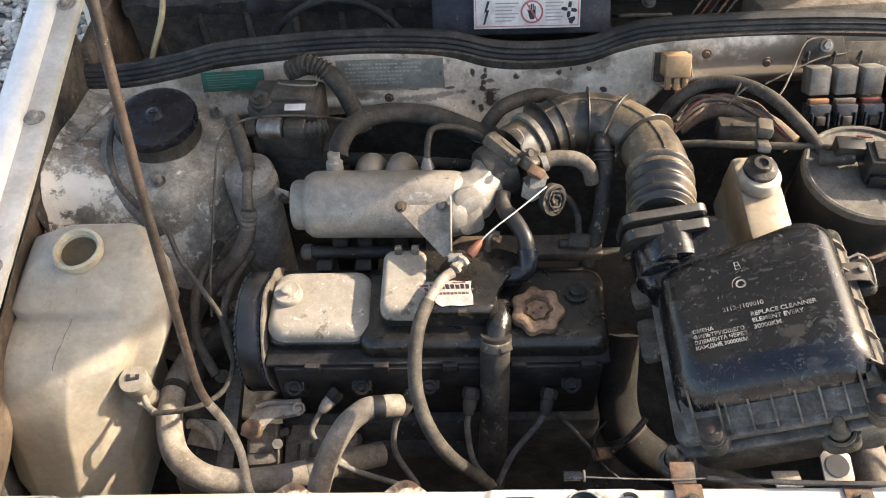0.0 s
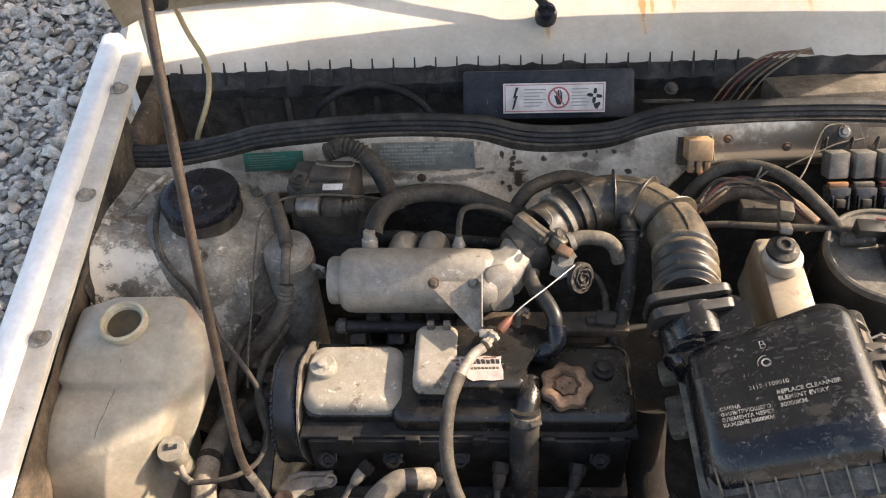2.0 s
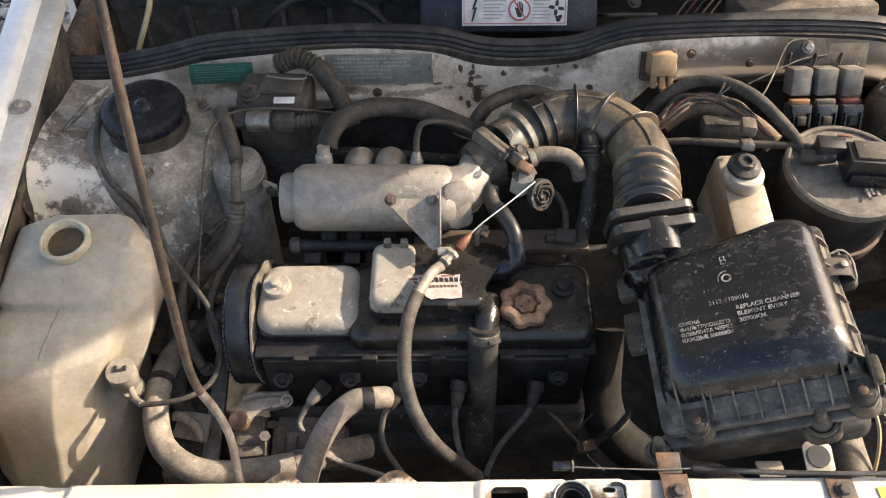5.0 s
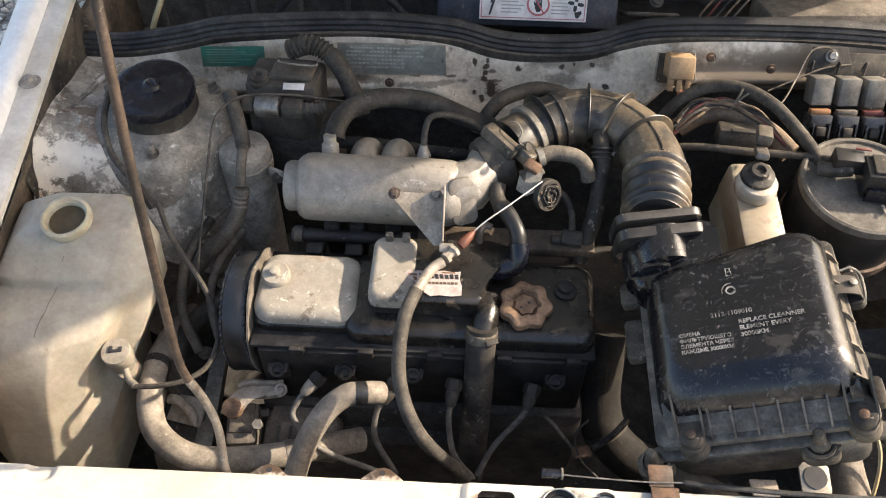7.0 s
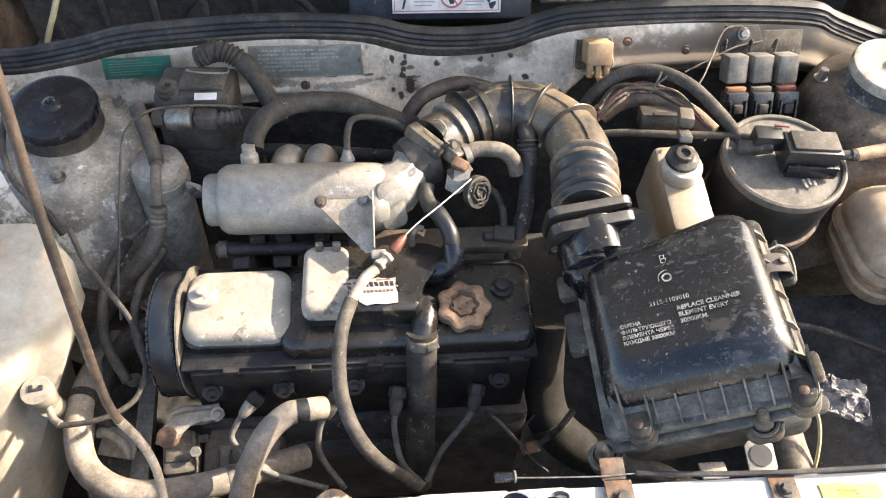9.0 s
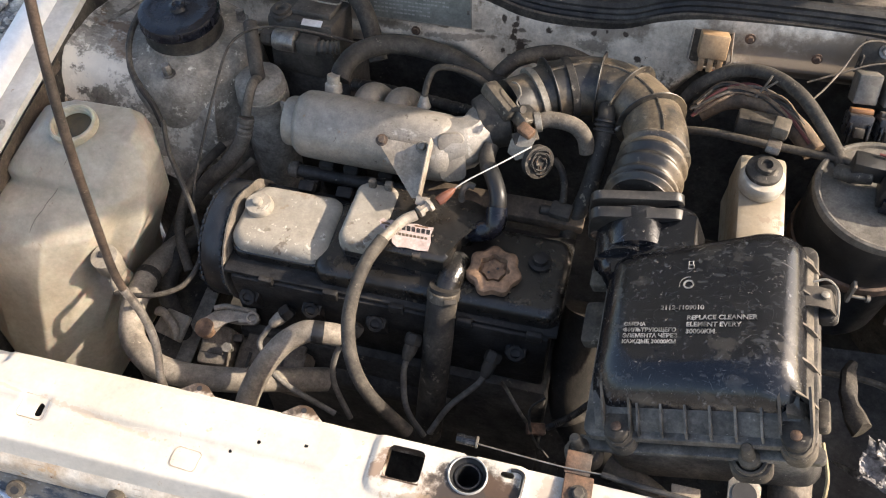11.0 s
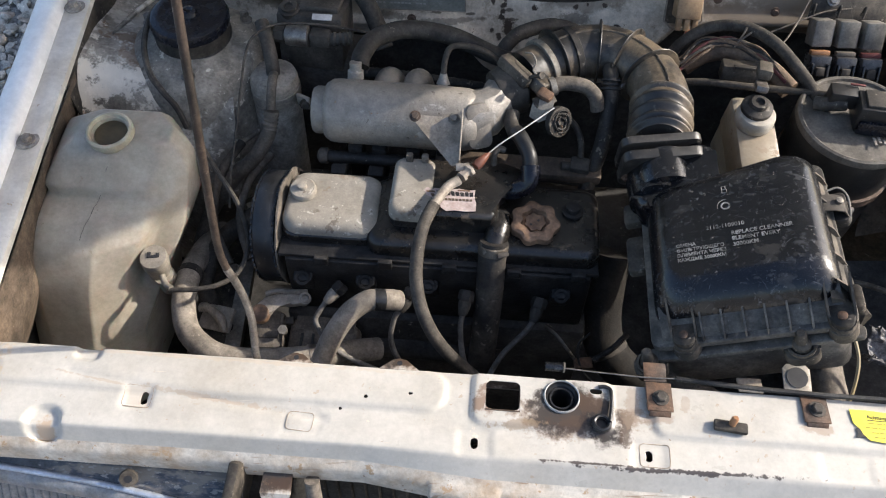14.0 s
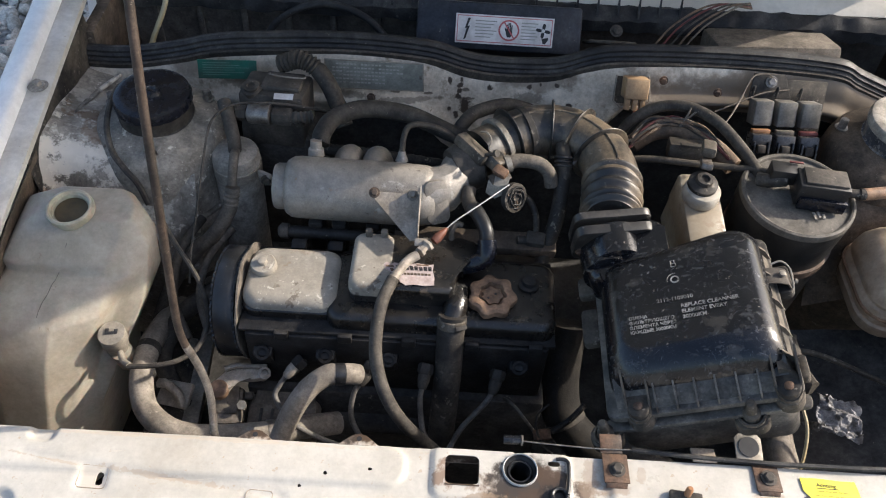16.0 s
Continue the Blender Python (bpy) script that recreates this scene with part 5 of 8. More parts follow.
part("side_wall", rbox(pose(0.650, 0.79, 0.728, 0, 0, 0), (0.02, 0.17, 0.13), 0.003), "brown", well, "rust-brown end wall")
solo("duct_rim", tube([(-0.42, 0.80, 0.700), (-0.38, 0.815, 0.762), (-0.31, 0.825, 0.790), (-0.24, 0.815, 0.776), (-0.19, 0.80, 0.730)], 0.006, 8, 10), "rubber", "black arched rubber rim of the air duct", "rubber seal")
fan = thing("blower_housing", (-0.02, 0.79, 0.67), "navy-black plastic blower housing with a warning label", "blower")
part("shell", rbox(pose(-0.024, 0.8225, 0.760, -42, 0, 0), (0.262, 0.10, 0.075), 0.006), "blowerpl", fan)
part("side_flap", rbox(pose(0.155, 0.795, 0.770, -35, 0, 0), (0.075, 0.075, 0.006), 0.003), "boxpl", fan, "dusty grey side flap")
hexbolt((0.165, 0.805, 0.786), fan, 0.007, 0.006, (0, -0.6, 0.8), "boxpl")
t, put = plaque("hazard_label", [(-0.093, 0.7925, 0.809), (0.062, 0.7925, 0.809), (0.060, 0.7605, 0.777), (-0.093, 0.7605, 0.777)], "paper", "white warning label with hand and fan symbols", "sticker")
for u0, v0, u1, v1 in ((0.015, 0.05, 0.985, 0.075), (0.015, 0.925, 0.985, 0.95), (0.015, 0.05, 0.022, 0.95), (0.978, 0.05, 0.985, 0.95)):
    put(u0, v0, u1, v1, "redink", "border")
for k in range(6):
    put(0.20, 0.20 + 0.11 * k, 0.42 - 0.03 * (k % 3), 0.235 + 0.11 * k, "greyink")
    put(0.67, 0.20 + 0.11 * k, 0.84 - 0.02 * (k % 2), 0.235 + 0.11 * k, "greyink")


def disc_on(corners, u, v, r, mat_, parent, name, wave=None, lift=0.002):
    c = [Vector(p) for p in corners]
    at = c[0].lerp(c[1], u).lerp(c[3].lerp(c[2], u), v)
    nrm = (c[1] - c[0]).cross(c[3] - c[0]).normalized()
    nrm = -nrm if nrm.y > 0 else nrm
    return part(name, lathe([(r, 0), (r, 0.0004)], at + nrm * lift, nrm, 32, wave=wave), mat_, parent)


LAB = [(-0.093, 0.7925, 0.809), (0.062, 0.7925, 0.809), (0.060, 0.7605, 0.777), (-0.093, 0.7605, 0.777)]
disc_on(LAB, 0.545, 0.5, 0.0165, "redink", t, "ring_symbol", lift=0.0018)
disc_on(LAB, 0.545, 0.5, 0.0138, "paper", t, "ring_symbol", lift=0.0023)


def flat_on(corners, poly, mat_, parent, name, lift=0.0018):
    """A flat printed shape on a label, outlined in parts of its width and height."""
    c = [Vector(p) for p in corners]
    nrm = (c[1] - c[0]).cross(c[3] - c[0]).normalized()
    nrm = -nrm if nrm.y > 0 else nrm
    rim = [c[0].lerp(c[1], u).lerp(c[3].lerp(c[2], u), v) + nrm * lift for u, v in poly]
    return part(name, loft([rim, [p + nrm * 0.0003 for p in rim]]), mat_, parent)


flat_on(LAB, ((0.125, 0.14), (0.095, 0.50), (0.115, 0.48), (0.085, 0.88), (0.105, 0.86), (0.145, 0.40), (0.122, 0.43), (0.150, 0.14)), "ink", t, "bolt_symbol")
flat_on(LAB, ((0.515, 0.46), (0.578, 0.46), (0.580, 0.62), (0.565, 0.74), (0.530, 0.74), (0.515, 0.62)), "ink", t, "palm_symbol", 0.0028)
for k, (u, v) in enumerate(((0.519, 0.30), (0.535, 0.25), (0.551, 0.25), (0.567, 0.31))):
    flat_on(LAB, ((u, v), (u + 0.012, v), (u + 0.012, 0.48), (u, 0.48)), "ink", t, "finger_symbol", 0.0028)
flat_on(LAB, ((0.500, 0.44), (0.508, 0.41), (0.522, 0.55), (0.520, 0.64)), "ink", t, "thumb_symbol", 0.0028)
flat_on(LAB, ((0.490, 0.26), (0.499, 0.22), (0.601, 0.74), (0.592, 0.78)), "redink", t, "slash_symbol", 0.0034)
disc_on(LAB, 0.895, 0.45, 0.0120, "ink", t, "fan_symbol", wave=lambda a, h: 0.60 + 0.40 * math.cos(4 * a + 0.6), lift=0.0018)
disc_on(LAB, 0.895, 0.45, 0.0028, "paper", t, "fan_hub", lift=0.0026)
flat_on(LAB, ((0.885, 0.72), (0.950, 0.66), (0.955, 0.74), (0.925, 0.90), (0.900, 0.88)), "ink", t, "belt_symbol")
loose = thing("loose_wiring", (0.32, 0.80, 0.75), "loose thin wires over a pale lit casing", "wiring")
for k in range(5):
    part("wire", tube([(0.215 + 0.012 * k, 0.765, 0.78), (0.25 + 0.012 * k, 0.79, 0.815), (0.31 + 0.01 * k, 0.82, 0.835), (0.38, 0.84 + 0.004 * k, 0.82)], 0.0016, 6, 6), ("copper", "redwire", "blackhose", "copper", "hose")[k], loose)
part("casing", rbox(pose(0.41, 0.79, 0.775, -15, 0, 4), (0.20, 0.09, 0.05), 0.01), "hose", loose, "dusty plastic casing")

# ---- bonnet ----
hood = thing("bonnet", (0, 0.9, 0.9), "raised white bonnet with pressed underside", "bonnet")
OPEN = radians(58)
SAG = Matrix.Translation((0, 0.93, 0)) @ Matrix.Rotation(radians(4), 4, "Z") @ Matrix.Translation((0, -0.93, 0))     # the propped lid sags to one side
rows = []
for j in range(15):
    s = 0.98 * j / 14
    row = []
    for k in range(31):
        x = -0.685 + 1.37 * k / 30
        c = x / 0.685
        y0, z0 = 0.968 - 0.085 * c * c, 0.920 - 0.004 * c * c
        edge = 0.020 * max(0.0, abs(c) - 0.93) / 0.07
        lead = 0.02 * c * c * s
        q = Vector((x * (1 - 0.05 * s), y0 - (s - lead) * math.cos(OPEN) - edge * math.sin(OPEN) + 0.02 * math.sin(s * 3.1), z0 + (s - lead) * math.sin(OPEN) - edge * math.cos(OPEN) + 0.03 * max(0.0, -c)))
        row.append(tuple(SAG @ q))
    rows.append(row)
part("outer_skin", sheet(rows, 0.003), "fender", hood, smooth=60)
inner = [[(x * 0.965, y - 0.018 * math.sin(OPEN), z - 0.018 * math.cos(OPEN) - (0.012 if j == 0 else 0)) for x, y, z in row] for j, row in enumerate(rows[:4])]
part("inner_frame", sheet(inner, 0.002), "cream", hood, "cream pressed underside")
part("edge_stop", lathe([(0.016, 0), (0.015, 0.012), (0.010, 0.016)], (-0.60, 0.830, 0.945), (0.1, -0.9, -0.5), 20), "rubber", hood, "black rubber stop")
part("corner_bush", rbox(pose(-0.672, 0.850, 0.935, 20, 0, 15), (0.035, 0.03, 0.03), 0.006), "rubber", hood, "black corner bush")
part("hinge_arm", tube([(-0.650, 0.862, 0.945), (-0.646, 0.858, 0.920), (-0.640, 0.845, 0.885), (-0.630, 0.818, 0.85), (-0.618, 0.795, 0.82)], 0.0075, 6, 8), "cream", hood, "cream painted hinge arm")
solo("washer_hose", tube([(-0.592, 0.862, 0.918), (-0.571, 0.83, 0.889), (-0.544, 0.80, 0.848), (-0.541, 0.76, 0.815), (-0.565, 0.73, 0.760), (-0.58, 0.725, 0.70)], 0.0042, 8, 10), "yellowtube", "yellowed clear washer hose from bonnet to cowl", "hose")

# ---- prop rod ----
rod_pts = [(-0.326, 0.076, 0.700), (-0.328, 0.082, 0.732), (-0.329, 0.092, 0.752), (-0.330, 0.101, 0.775), (-0.334, 0.108, 0.800), (-0.340, 0.112, 0.825), (-0.346, 0.114, 0.845), (-0.349, 0.117, 0.865), (-0.349, 0.122, 0.90), (-0.343, 0.137, 1.013), (-0.343, 0.158, 1.092), (-0.346, 0.192, 1.175), (-0.352, 0.238, 1.262), (-0.365, 0.33, 1.40), (-0.378, 0.41, 1.52), (-0.385, 0.46, 1.60)]
rod = thing("prop_rod", rod_pts[0], "weathered brown steel bonnet prop rod with a bare lower end", "prop rod")
part("upper_rod", tube(rod_pts[6:], 0.0040, 6, 12), "rod", rod)
part("bent_end", tube(rod_pts[:7], 0.0042, 6, 12), "steel", rod, "bare scuffed steel bend")

# ---- washer tank ----
tank = thing("washer_tank", (-0.56, 0.26, 0.45), "yellowed translucent plastic washer tank with open filler neck", "washer tank")


BACK_LEFT = ((0.40, -0.650, 0.380), (0.61, -0.650, 0.410), (0.70, -0.648, 0.415), (0.7225, -0.626, 0.415), (0.752, -0.604, 0.412), (0.7665, -0.586, 0.404))
BACK_RIGHT = ((0.40, -0.560, 0.380), (0.54, -0.545, 0.398), (0.61, -0.520, 0.408), (0.68, -0.503, 0.413), (0.735, -0.502, 0.414), (0.752, -0.507, 0.412), (0.7665, -0.515, 0.404))
RIGHT_BACK = ((0.40, -0.552, 0.350), (0.54, -0.530, 0.355), (0.61, -0.500, 0.362), (0.67, -0.474, 0.368), (0.735, -0.467, 0.372), (0.752, -0.474, 0.375), (0.7665, -0.490, 0.380))
RIGHT_FRONT = ((0.40, -0.560, 0.190), (0.54, -0.540, 0.214), (0.61, -0.508, 0.250), (0.65, -0.486, 0.285), (0.68, -0.474, 0.305), (0.735, -0.467, 0.335), (0.752, -0.474, 0.345), (0.7665, -0.488, 0.354))
PUMP_BAY = ((0.40, -0.566, 0.176), (0.54, -0.556, 0.196), (0.61, -0.535, 0.250), (0.655, -0.515, 0.276), (0.682, -0.503, 0.284), (0.70, -0.494, 0.290), (0.718, -0.487, 0.298), (0.7225, -0.484, 0.312), (0.735, -0.480, 0.322), (0.752, -0.484, 0.337), (0.7665, -0.496, 0.348))
FRONT_RIGHT = ((0.40, -0.582, 0.160), (0.54, -0.572, 0.180), (0.61, -0.551, 0.214), (0.655, -0.536, 0.234), (0.682, -0.521, 0.246), (0.70, -0.511, 0.262), (0.716, -0.512, 0.282), (0.7205, -0.516, 0.2925), (0.7335, -0.510, 0.3005), (0.752, -0.500, 0.330), (0.7665, -0.507, 0.345))
FRONT = ((0.40, -0.604, 0.145), (0.54, -0.594, 0.163), (0.61, -0.584, 0.187), (0.655, -0.576, 0.205), (0.682, -0.570, 0.219), (0.70, -0.566, 0.232), (0.716, -0.560, 0.258), (0.7205, -0.556, 0.2920), (0.7335, -0.555, 0.2955), (0.752, -0.552, 0.324), (0.7665, -0.550, 0.345))
FRONT_LEFT = ((0.40, -0.645, 0.147), (0.54, -0.646, 0.164), (0.655, -0.646, 0.204), (0.70, -0.640, 0.228), (0.716, -0.626, 0.254), (0.7205, -0.620, 0.2915), (0.7335, -0.622, 0.2945), (0.752, -0.608, 0.327), (0.7665, -0.592, 0.348))
LEFT_FRONT = ((0.40, -0.664, 0.160), (0.54, -0.674, 0.178), (0.655, -0.669, 0.216), (0.70, -0.663, 0.238), (0.708, -0.656, 0.246), (0.716, -0.642, 0.262), (0.7205, -0.638, 0.296), (0.7335, -0.643, 0.301), (0.752, -0.629, 0.338), (0.7665, -0.607, 0.358))
LEFT_BACK = ((0.40, -0.672, 0.370), (0.655, -0.667, 0.400), (0.70, -0.660, 0.400), (0.7205, -0.644, 0.400), (0.7335, -0.646, 0.400), (0.752, -0.633, 0.398), (0.7665, -0.612, 0.392))


def tank_body():
    """The moulded tank: ten upright lines round it, each bending with the height, joined ring by ring."""
    lines = (BACK_LEFT, BACK_RIGHT, RIGHT_BACK, RIGHT_FRONT, PUMP_BAY, FRONT_RIGHT, FRONT, FRONT_LEFT, LEFT_FRONT, LEFT_BACK)
    b = loft([[(*lerp_at(line, z), z) for line in lines] for z in (0.7665, 0.752, 0.7335, 0.7205, 0.716, 0.708, 0.69, 0.67, 0.65, 0.61, 0.575, 0.54, 0.40)])
    bmesh.ops.recalc_face_normals(b, faces=b.faces)
    sharp = [e for e in b.edges if len(e.link_faces) == 2 and e.calc_face_angle(0) > radians(14)]
    bmesh.ops.bevel(b, geom=sharp, offset=0.003, segments=3, profile=0.5, affect="EDGES", clamp_overlap=True)
    bmesh.ops.triangulate(b, faces=[f for f in b.faces if len(f.verts) > 4])
    bmesh.ops.subdivide_edges(b, edges=[e for e in b.edges if e.calc_length() > 0.022], cuts=2, use_grid_fill=True)
    return rumple(b, 0.0020, 17)


part("body", tank_body(), "tank", tank, smooth=40)
neck = lathe([(0.0255, -0.012), (0.0262, 0.002), (0.0288, 0.0035), (0.0296, 0.008), (0.0288, 0.0125), (0.0262, 0.014), (0.0245, 0.0136), (0.0232, 0.0095), (0.0222, 0.009), (0.0218, 0.006), (0.0212, 0.004)], (-0.563, 0.358, 0.7645), (-0.05, -0.12, 1), 48)
part("filler_neck", neck, "tankcap", tank, "open ringed filler neck")
part("neck_bottom", lathe([(0.0205, 0), (0.0205, 0.0005)], (-0.563, 0.3575, 0.7692), (-0.05, -0.12, 1), 32), mat("murky_fluid", (0.085, 0.060, 0.026), (0.055, 0.040, 0.018), 0.5, 0, 30, 90, grain=0.1, bump=0.0), tank, "murky brown fluid")
seam = tube([(-0.562, 0.320, 0.7500), (-0.568, 0.3000, 0.7325), (-0.570, 0.290, 0.7240), (-0.578, 0.250, 0.7170), (-0.583, 0.2360, 0.7060)], 0.00045, 8, 6)
rumple(seam, 0.0012, 120)
part("mould_seam", seam, "hose", tank, "dirt-filled mould seam")
pump = part("pump_cap", lathe([(0.0150, -0.048), (0.0156, -0.024), (0.0172, -0.022), (0.0175, -0.004), (0.0165, -0.0005), (0.004, 0.0)], (-0.505, 0.246, 0.668), (0.10, -0.20, 1), 32), "pumptan", tank, "round beige pump cap")
bm = rbox(pose(-0.505, 0.2455, 0.6688, 11, 0, 8), (0.015, 0.0035, 0.0015), 0.0004)
for dx in (-0.0055, 0.0055):
    rbox(pose(-0.505 + dx, 0.2480, 0.6693, 11, 0, 8), (0.0045, 0.0060, 0.0015), 0.0004, bm)
part("terminal_slot", bm, "ink", pump)
part("pump_body", lathe([(0.0135, -0.05), (0.0140, 0.0)], (-0.503, 0.248, 0.628), (0.1, -0.3, 1), 20), "tank", tank)
part("spout", tube([(-0.500, 0.240, 0.636), (-0.490, 0.224, 0.640), (-0.478, 0.214, 0.645)], 0.0042, 6, 10), "pumptan", tank)
solo("washer_tube", tube([(-0.474, 0.405, 0.752), (-0.458, 0.375, 0.735), (-0.442, 0.356, 0.722), (-0.404, 0.311, 0.702), (-0.391, 0.281, 0.665), (-0.397, 0.244, 0.652), (-0.417, 0.222, 0.652), (-0.447, 0.214, 0.648), (-0.482, 0.213, 0.644)], 0.0032, 8, 8), "dustrub", "thin dusty washer tube looping from the tank", "hose")

# ---- receiver canister ----
can = thing("receiver_canister", (-0.392, 0.519, 0.50), "dusty grey metal receiver canister with clamp band", "canister")
part("body", lathe([(0.028, -0.26), (0.033, -0.255), (0.0338, -0.03), (0.0328, -0.028), (0.0328, -0.022), (0.0338, -0.018), (0.0338, -0.006), (0.0315, 0.001), (0.024, 0.004), (0.012, 0.005), (0.010, 0.005)], (-0.396, 0.522, 0.735), (0.02, -0.02, 1), 40), "dustgrey", can)
part("band", lathe([(0.0342, 0), (0.0350, 0.001), (0.0350, 0.017), (0.0342, 0.018)], (-0.396, 0.522, 0.700), (0.02, -0.02, 1), 40), "dustgrey", can, "steel clamp band")
part("band_ear", rbox(pose(-0.352, 0.500, 0.709, 0, 0, -25), (0.022, 0.006, 0.020), 0.002), "dustgrey", can)
hexbolt((-0.349, 0.496, 0.709), can, 0.006, 0.008, (0.2, -1, 0.1), "boxpl")
part("fitting", tube([(-0.395, 0.520, 0.738), (-0.394, 0.520, 0.760), (-0.402, 0.540, 0.782), (-0.412, 0.562, 0.792)], 0.0095, 6, 12), "boxpl", can)
part("outlet", tube([(-0.392, 0.512, 0.745), (-0.388, 0.490, 0.755), (-0.386, 0.466, 0.748), (-0.386, 0.452, 0.735)], 0.0065, 6, 12), "hose", can)
part("crimp", lathe([(0.010, 0.0), (0.011, 0.003), (0.0095, 0.006), (0.011, 0.009), (0.0095, 0.012), (0.011, 0.015), (0.0095, 0.018), (0.011, 0.021), (0.010, 0.026)], (-0.3885, 0.439, 0.712), (0.16, 0.45, 0.9), 20), "hose", can, "ribbed crimp")
solo("coolant_hose", tube([(-0.388, 0.442, 0.718), (-0.391, 0.434, 0.705), (-0.409, 0.414, 0.680), (-0.440, 0.401, 0.650), (-0.477, 0.373, 0.600), (-0.488, 0.323, 0.570), (-0.485, 0.273, 0.56)], 0.0105, 8, 14), "dustrub", "thick dusty hose from the canister downwards", "hose")

# ---- control box with corrugated hose ----
box = thing("control_box", (-0.345, 0.60, 0.62), "dusty black plastic valve box with a white tag", "control box")
part("case", rbox(pose(-0.347, 0.603, 0.750, -8, 0, -4), (0.094, 0.070, 0.085), 0.006), "boxpl", box)
part("lower_case", rbox(pose(-0.335, 0.60, 0.66, -4, 0, -4), (0.105, 0.075, 0.13), 0.006), "darkbay", box)
part("lid_rim", rbox(pose(-0.336, 0.610, 0.794, -8, 0, -4), (0.056, 0.045, 0.010), 0.003), "boxpl", box)
part("plug", lathe([(0.015, 0), (0.015, 0.008), (0.011, 0.009), (0.011, 0.013), (0.006, 0.013), (0.005, 0.009)], (-0.378, 0.590, 0.790), (0, -0.15, 1), 28), "boxpl", box)
part("wire_clip", tube([(-0.356, 0.622, 0.800), (-0.354, 0.612, 0.806), (-0.330, 0.606, 0.807), (-0.306, 0.608, 0.805), (-0.305, 0.620, 0.800)], 0.0012, 4, 6), "clampsteel", box, "bent wire retaining clip")
part("front_lip", rbox(pose(-0.347, 0.566, 0.772, -8, 0, -4), (0.096, 0.004, 0.004), 0.0012), "boxpl", box)
t, put = plaque("white_tag", [(-0.343, 0.578, 0.7985), (-0.316, 0.578, 0.7985), (-0.316, 0.568, 0.7965), (-0.343, 0.568, 0.7965)], "paper", "small blank white tag on the control box", "label")
part("pressure_hose", tube([(-0.345, 0.645, 0.800), (-0.318, 0.642, 0.812), (-0.295, 0.636, 0.806), (-0.276, 0.624, 0.790), (-0.258, 0.600, 0.768), (-0.246, 0.58, 0.745)], lambda s: 0.0125 + 0.0018 * math.cos(2 * math.pi * 22 * s) * (s < 0.45), 16, 14), "dustrub", box, "part-corrugated dusty hose")
switch = thing("pressure_switch", (-0.36, 0.545, 0.77), "steel pressure switch with black connector", "sensor")
part("barrel", lathe([(0.007, -0.032), (0.008, -0.024), (0.013, -0.023), (0.0145, -0.018), (0.0145, 0.008), (0.010, 0.010)], (-0.355, 0.556, 0.778), (1, -0.06, 0.04), 28), "steel", switch)
part("nut", lathe([(0.011, -0.040), (0.011, -0.026)], (-0.355, 0.556, 0.778), (1, -0.06, 0.04), 6), "boxpl", switch)
part("connector", rbox(pose(-0.330, 0.553, 0.779, 0, 0, -4), (0.028, 0.020, 0.020), 0.003), "boxpl", switch)
part("boot", tube([(-0.318, 0.552, 0.779), (-0.300, 0.552, 0.780), (-0.288, 0.556, 0.780)], corrugated(0.0085, 5, 0.0012), 12, 12), "boxpl", switch)
solo("signal_wire", tube([(-0.259, 0.572, 0.775), (-0.301, 0.563, 0.790), (-0.343, 0.555, 0.800), (-0.386, 0.550, 0.800), (-0.408, 0.532, 0.800), (-0.419, 0.502, 0.795), (-0.420, 0.450, 0.770), (-0.421, 0.402, 0.740), (-0.426, 0.362, 0.700), (-0.43, 0.34, 0.66)], 0.0017, 8, 6), "dustrub", "thin dusty wire hanging past the canister", "wire")

# ---- intake plenum ----
plen = thing("intake_plenum", (-0.215, 0.45, 0.69), "dusty cast alloy intake plenum", "intake manifold")
ax0 = Vector((-0.312, 0.452, 0.742))
axd = Vector((0.205, -0.008, 0.006)).normalized()
body = lathe([(0.022, -0.012), (0.031, -0.0115), (0.0325, -0.009), (0.0325, 0.004), (0.038, 0.006), (0.0425, 0.013), (0.0435, 0.022), (0.0435, 0.150), (0.0425, 0.190), (0.038, 0.205), (0.030, 0.210)], ax0, axd, 48, wave=lambda a, h: 1 + 0.03 * math.cos(4 * a))
part("barrel", rumple(body, 0.0012, 30), "alloy", plen, smooth=50)
nose = loft([[tuple(Vector((x, y, z))) for x, y, z in ring] for ring in (
    [(-0.125 + 0.0 * c, 0.444 + 0.034 * c, 0.752 + 0.036 * s) for c, s in ((math.cos(k * math.pi / 5), math.sin(k * math.pi / 5)) for k in range(10))],
    [(-0.105 + 0.002 * c, 0.446 + 0.036 * c, 0.755 + 0.036 * s) for c, s in ((math.cos(k * math.pi / 5), math.sin(k * math.pi / 5)) for k in range(10))],
    [(-0.090 - 0.012 * c, 0.458 + 0.034 * c, 0.758 + 0.034 * s) for c, s in ((math.cos(k * math.pi / 5), math.sin(k * math.pi / 5)) for k in range(10))],
    [(-0.078 - 0.016 * c, 0.474 + 0.028 * c, 0.764 + 0.030 * s) for c, s in ((math.cos(k * math.pi / 5), math.sin(k * math.pi / 5)) for k in range(10))])])
part("throat", nose, "alloy", plen)
part("end_pad", prism(rounded(0.032, 0.060, 0.010), 0.006, pose(-0.106, 0.420, 0.762, 62, 0, 20), 0.002), "alloy", plen, "flat machined pad")
for k, x in enumerate((-0.235, -0.196)):
    part("runner", tube([(x, 0.470, 0.752), (x + 0.003, 0.495, 0.758), (x + 0.006, 0.516, 0.744), (x + 0.008, 0.55, 0.70)], 0.0175, 6, 18), "alloy", plen)
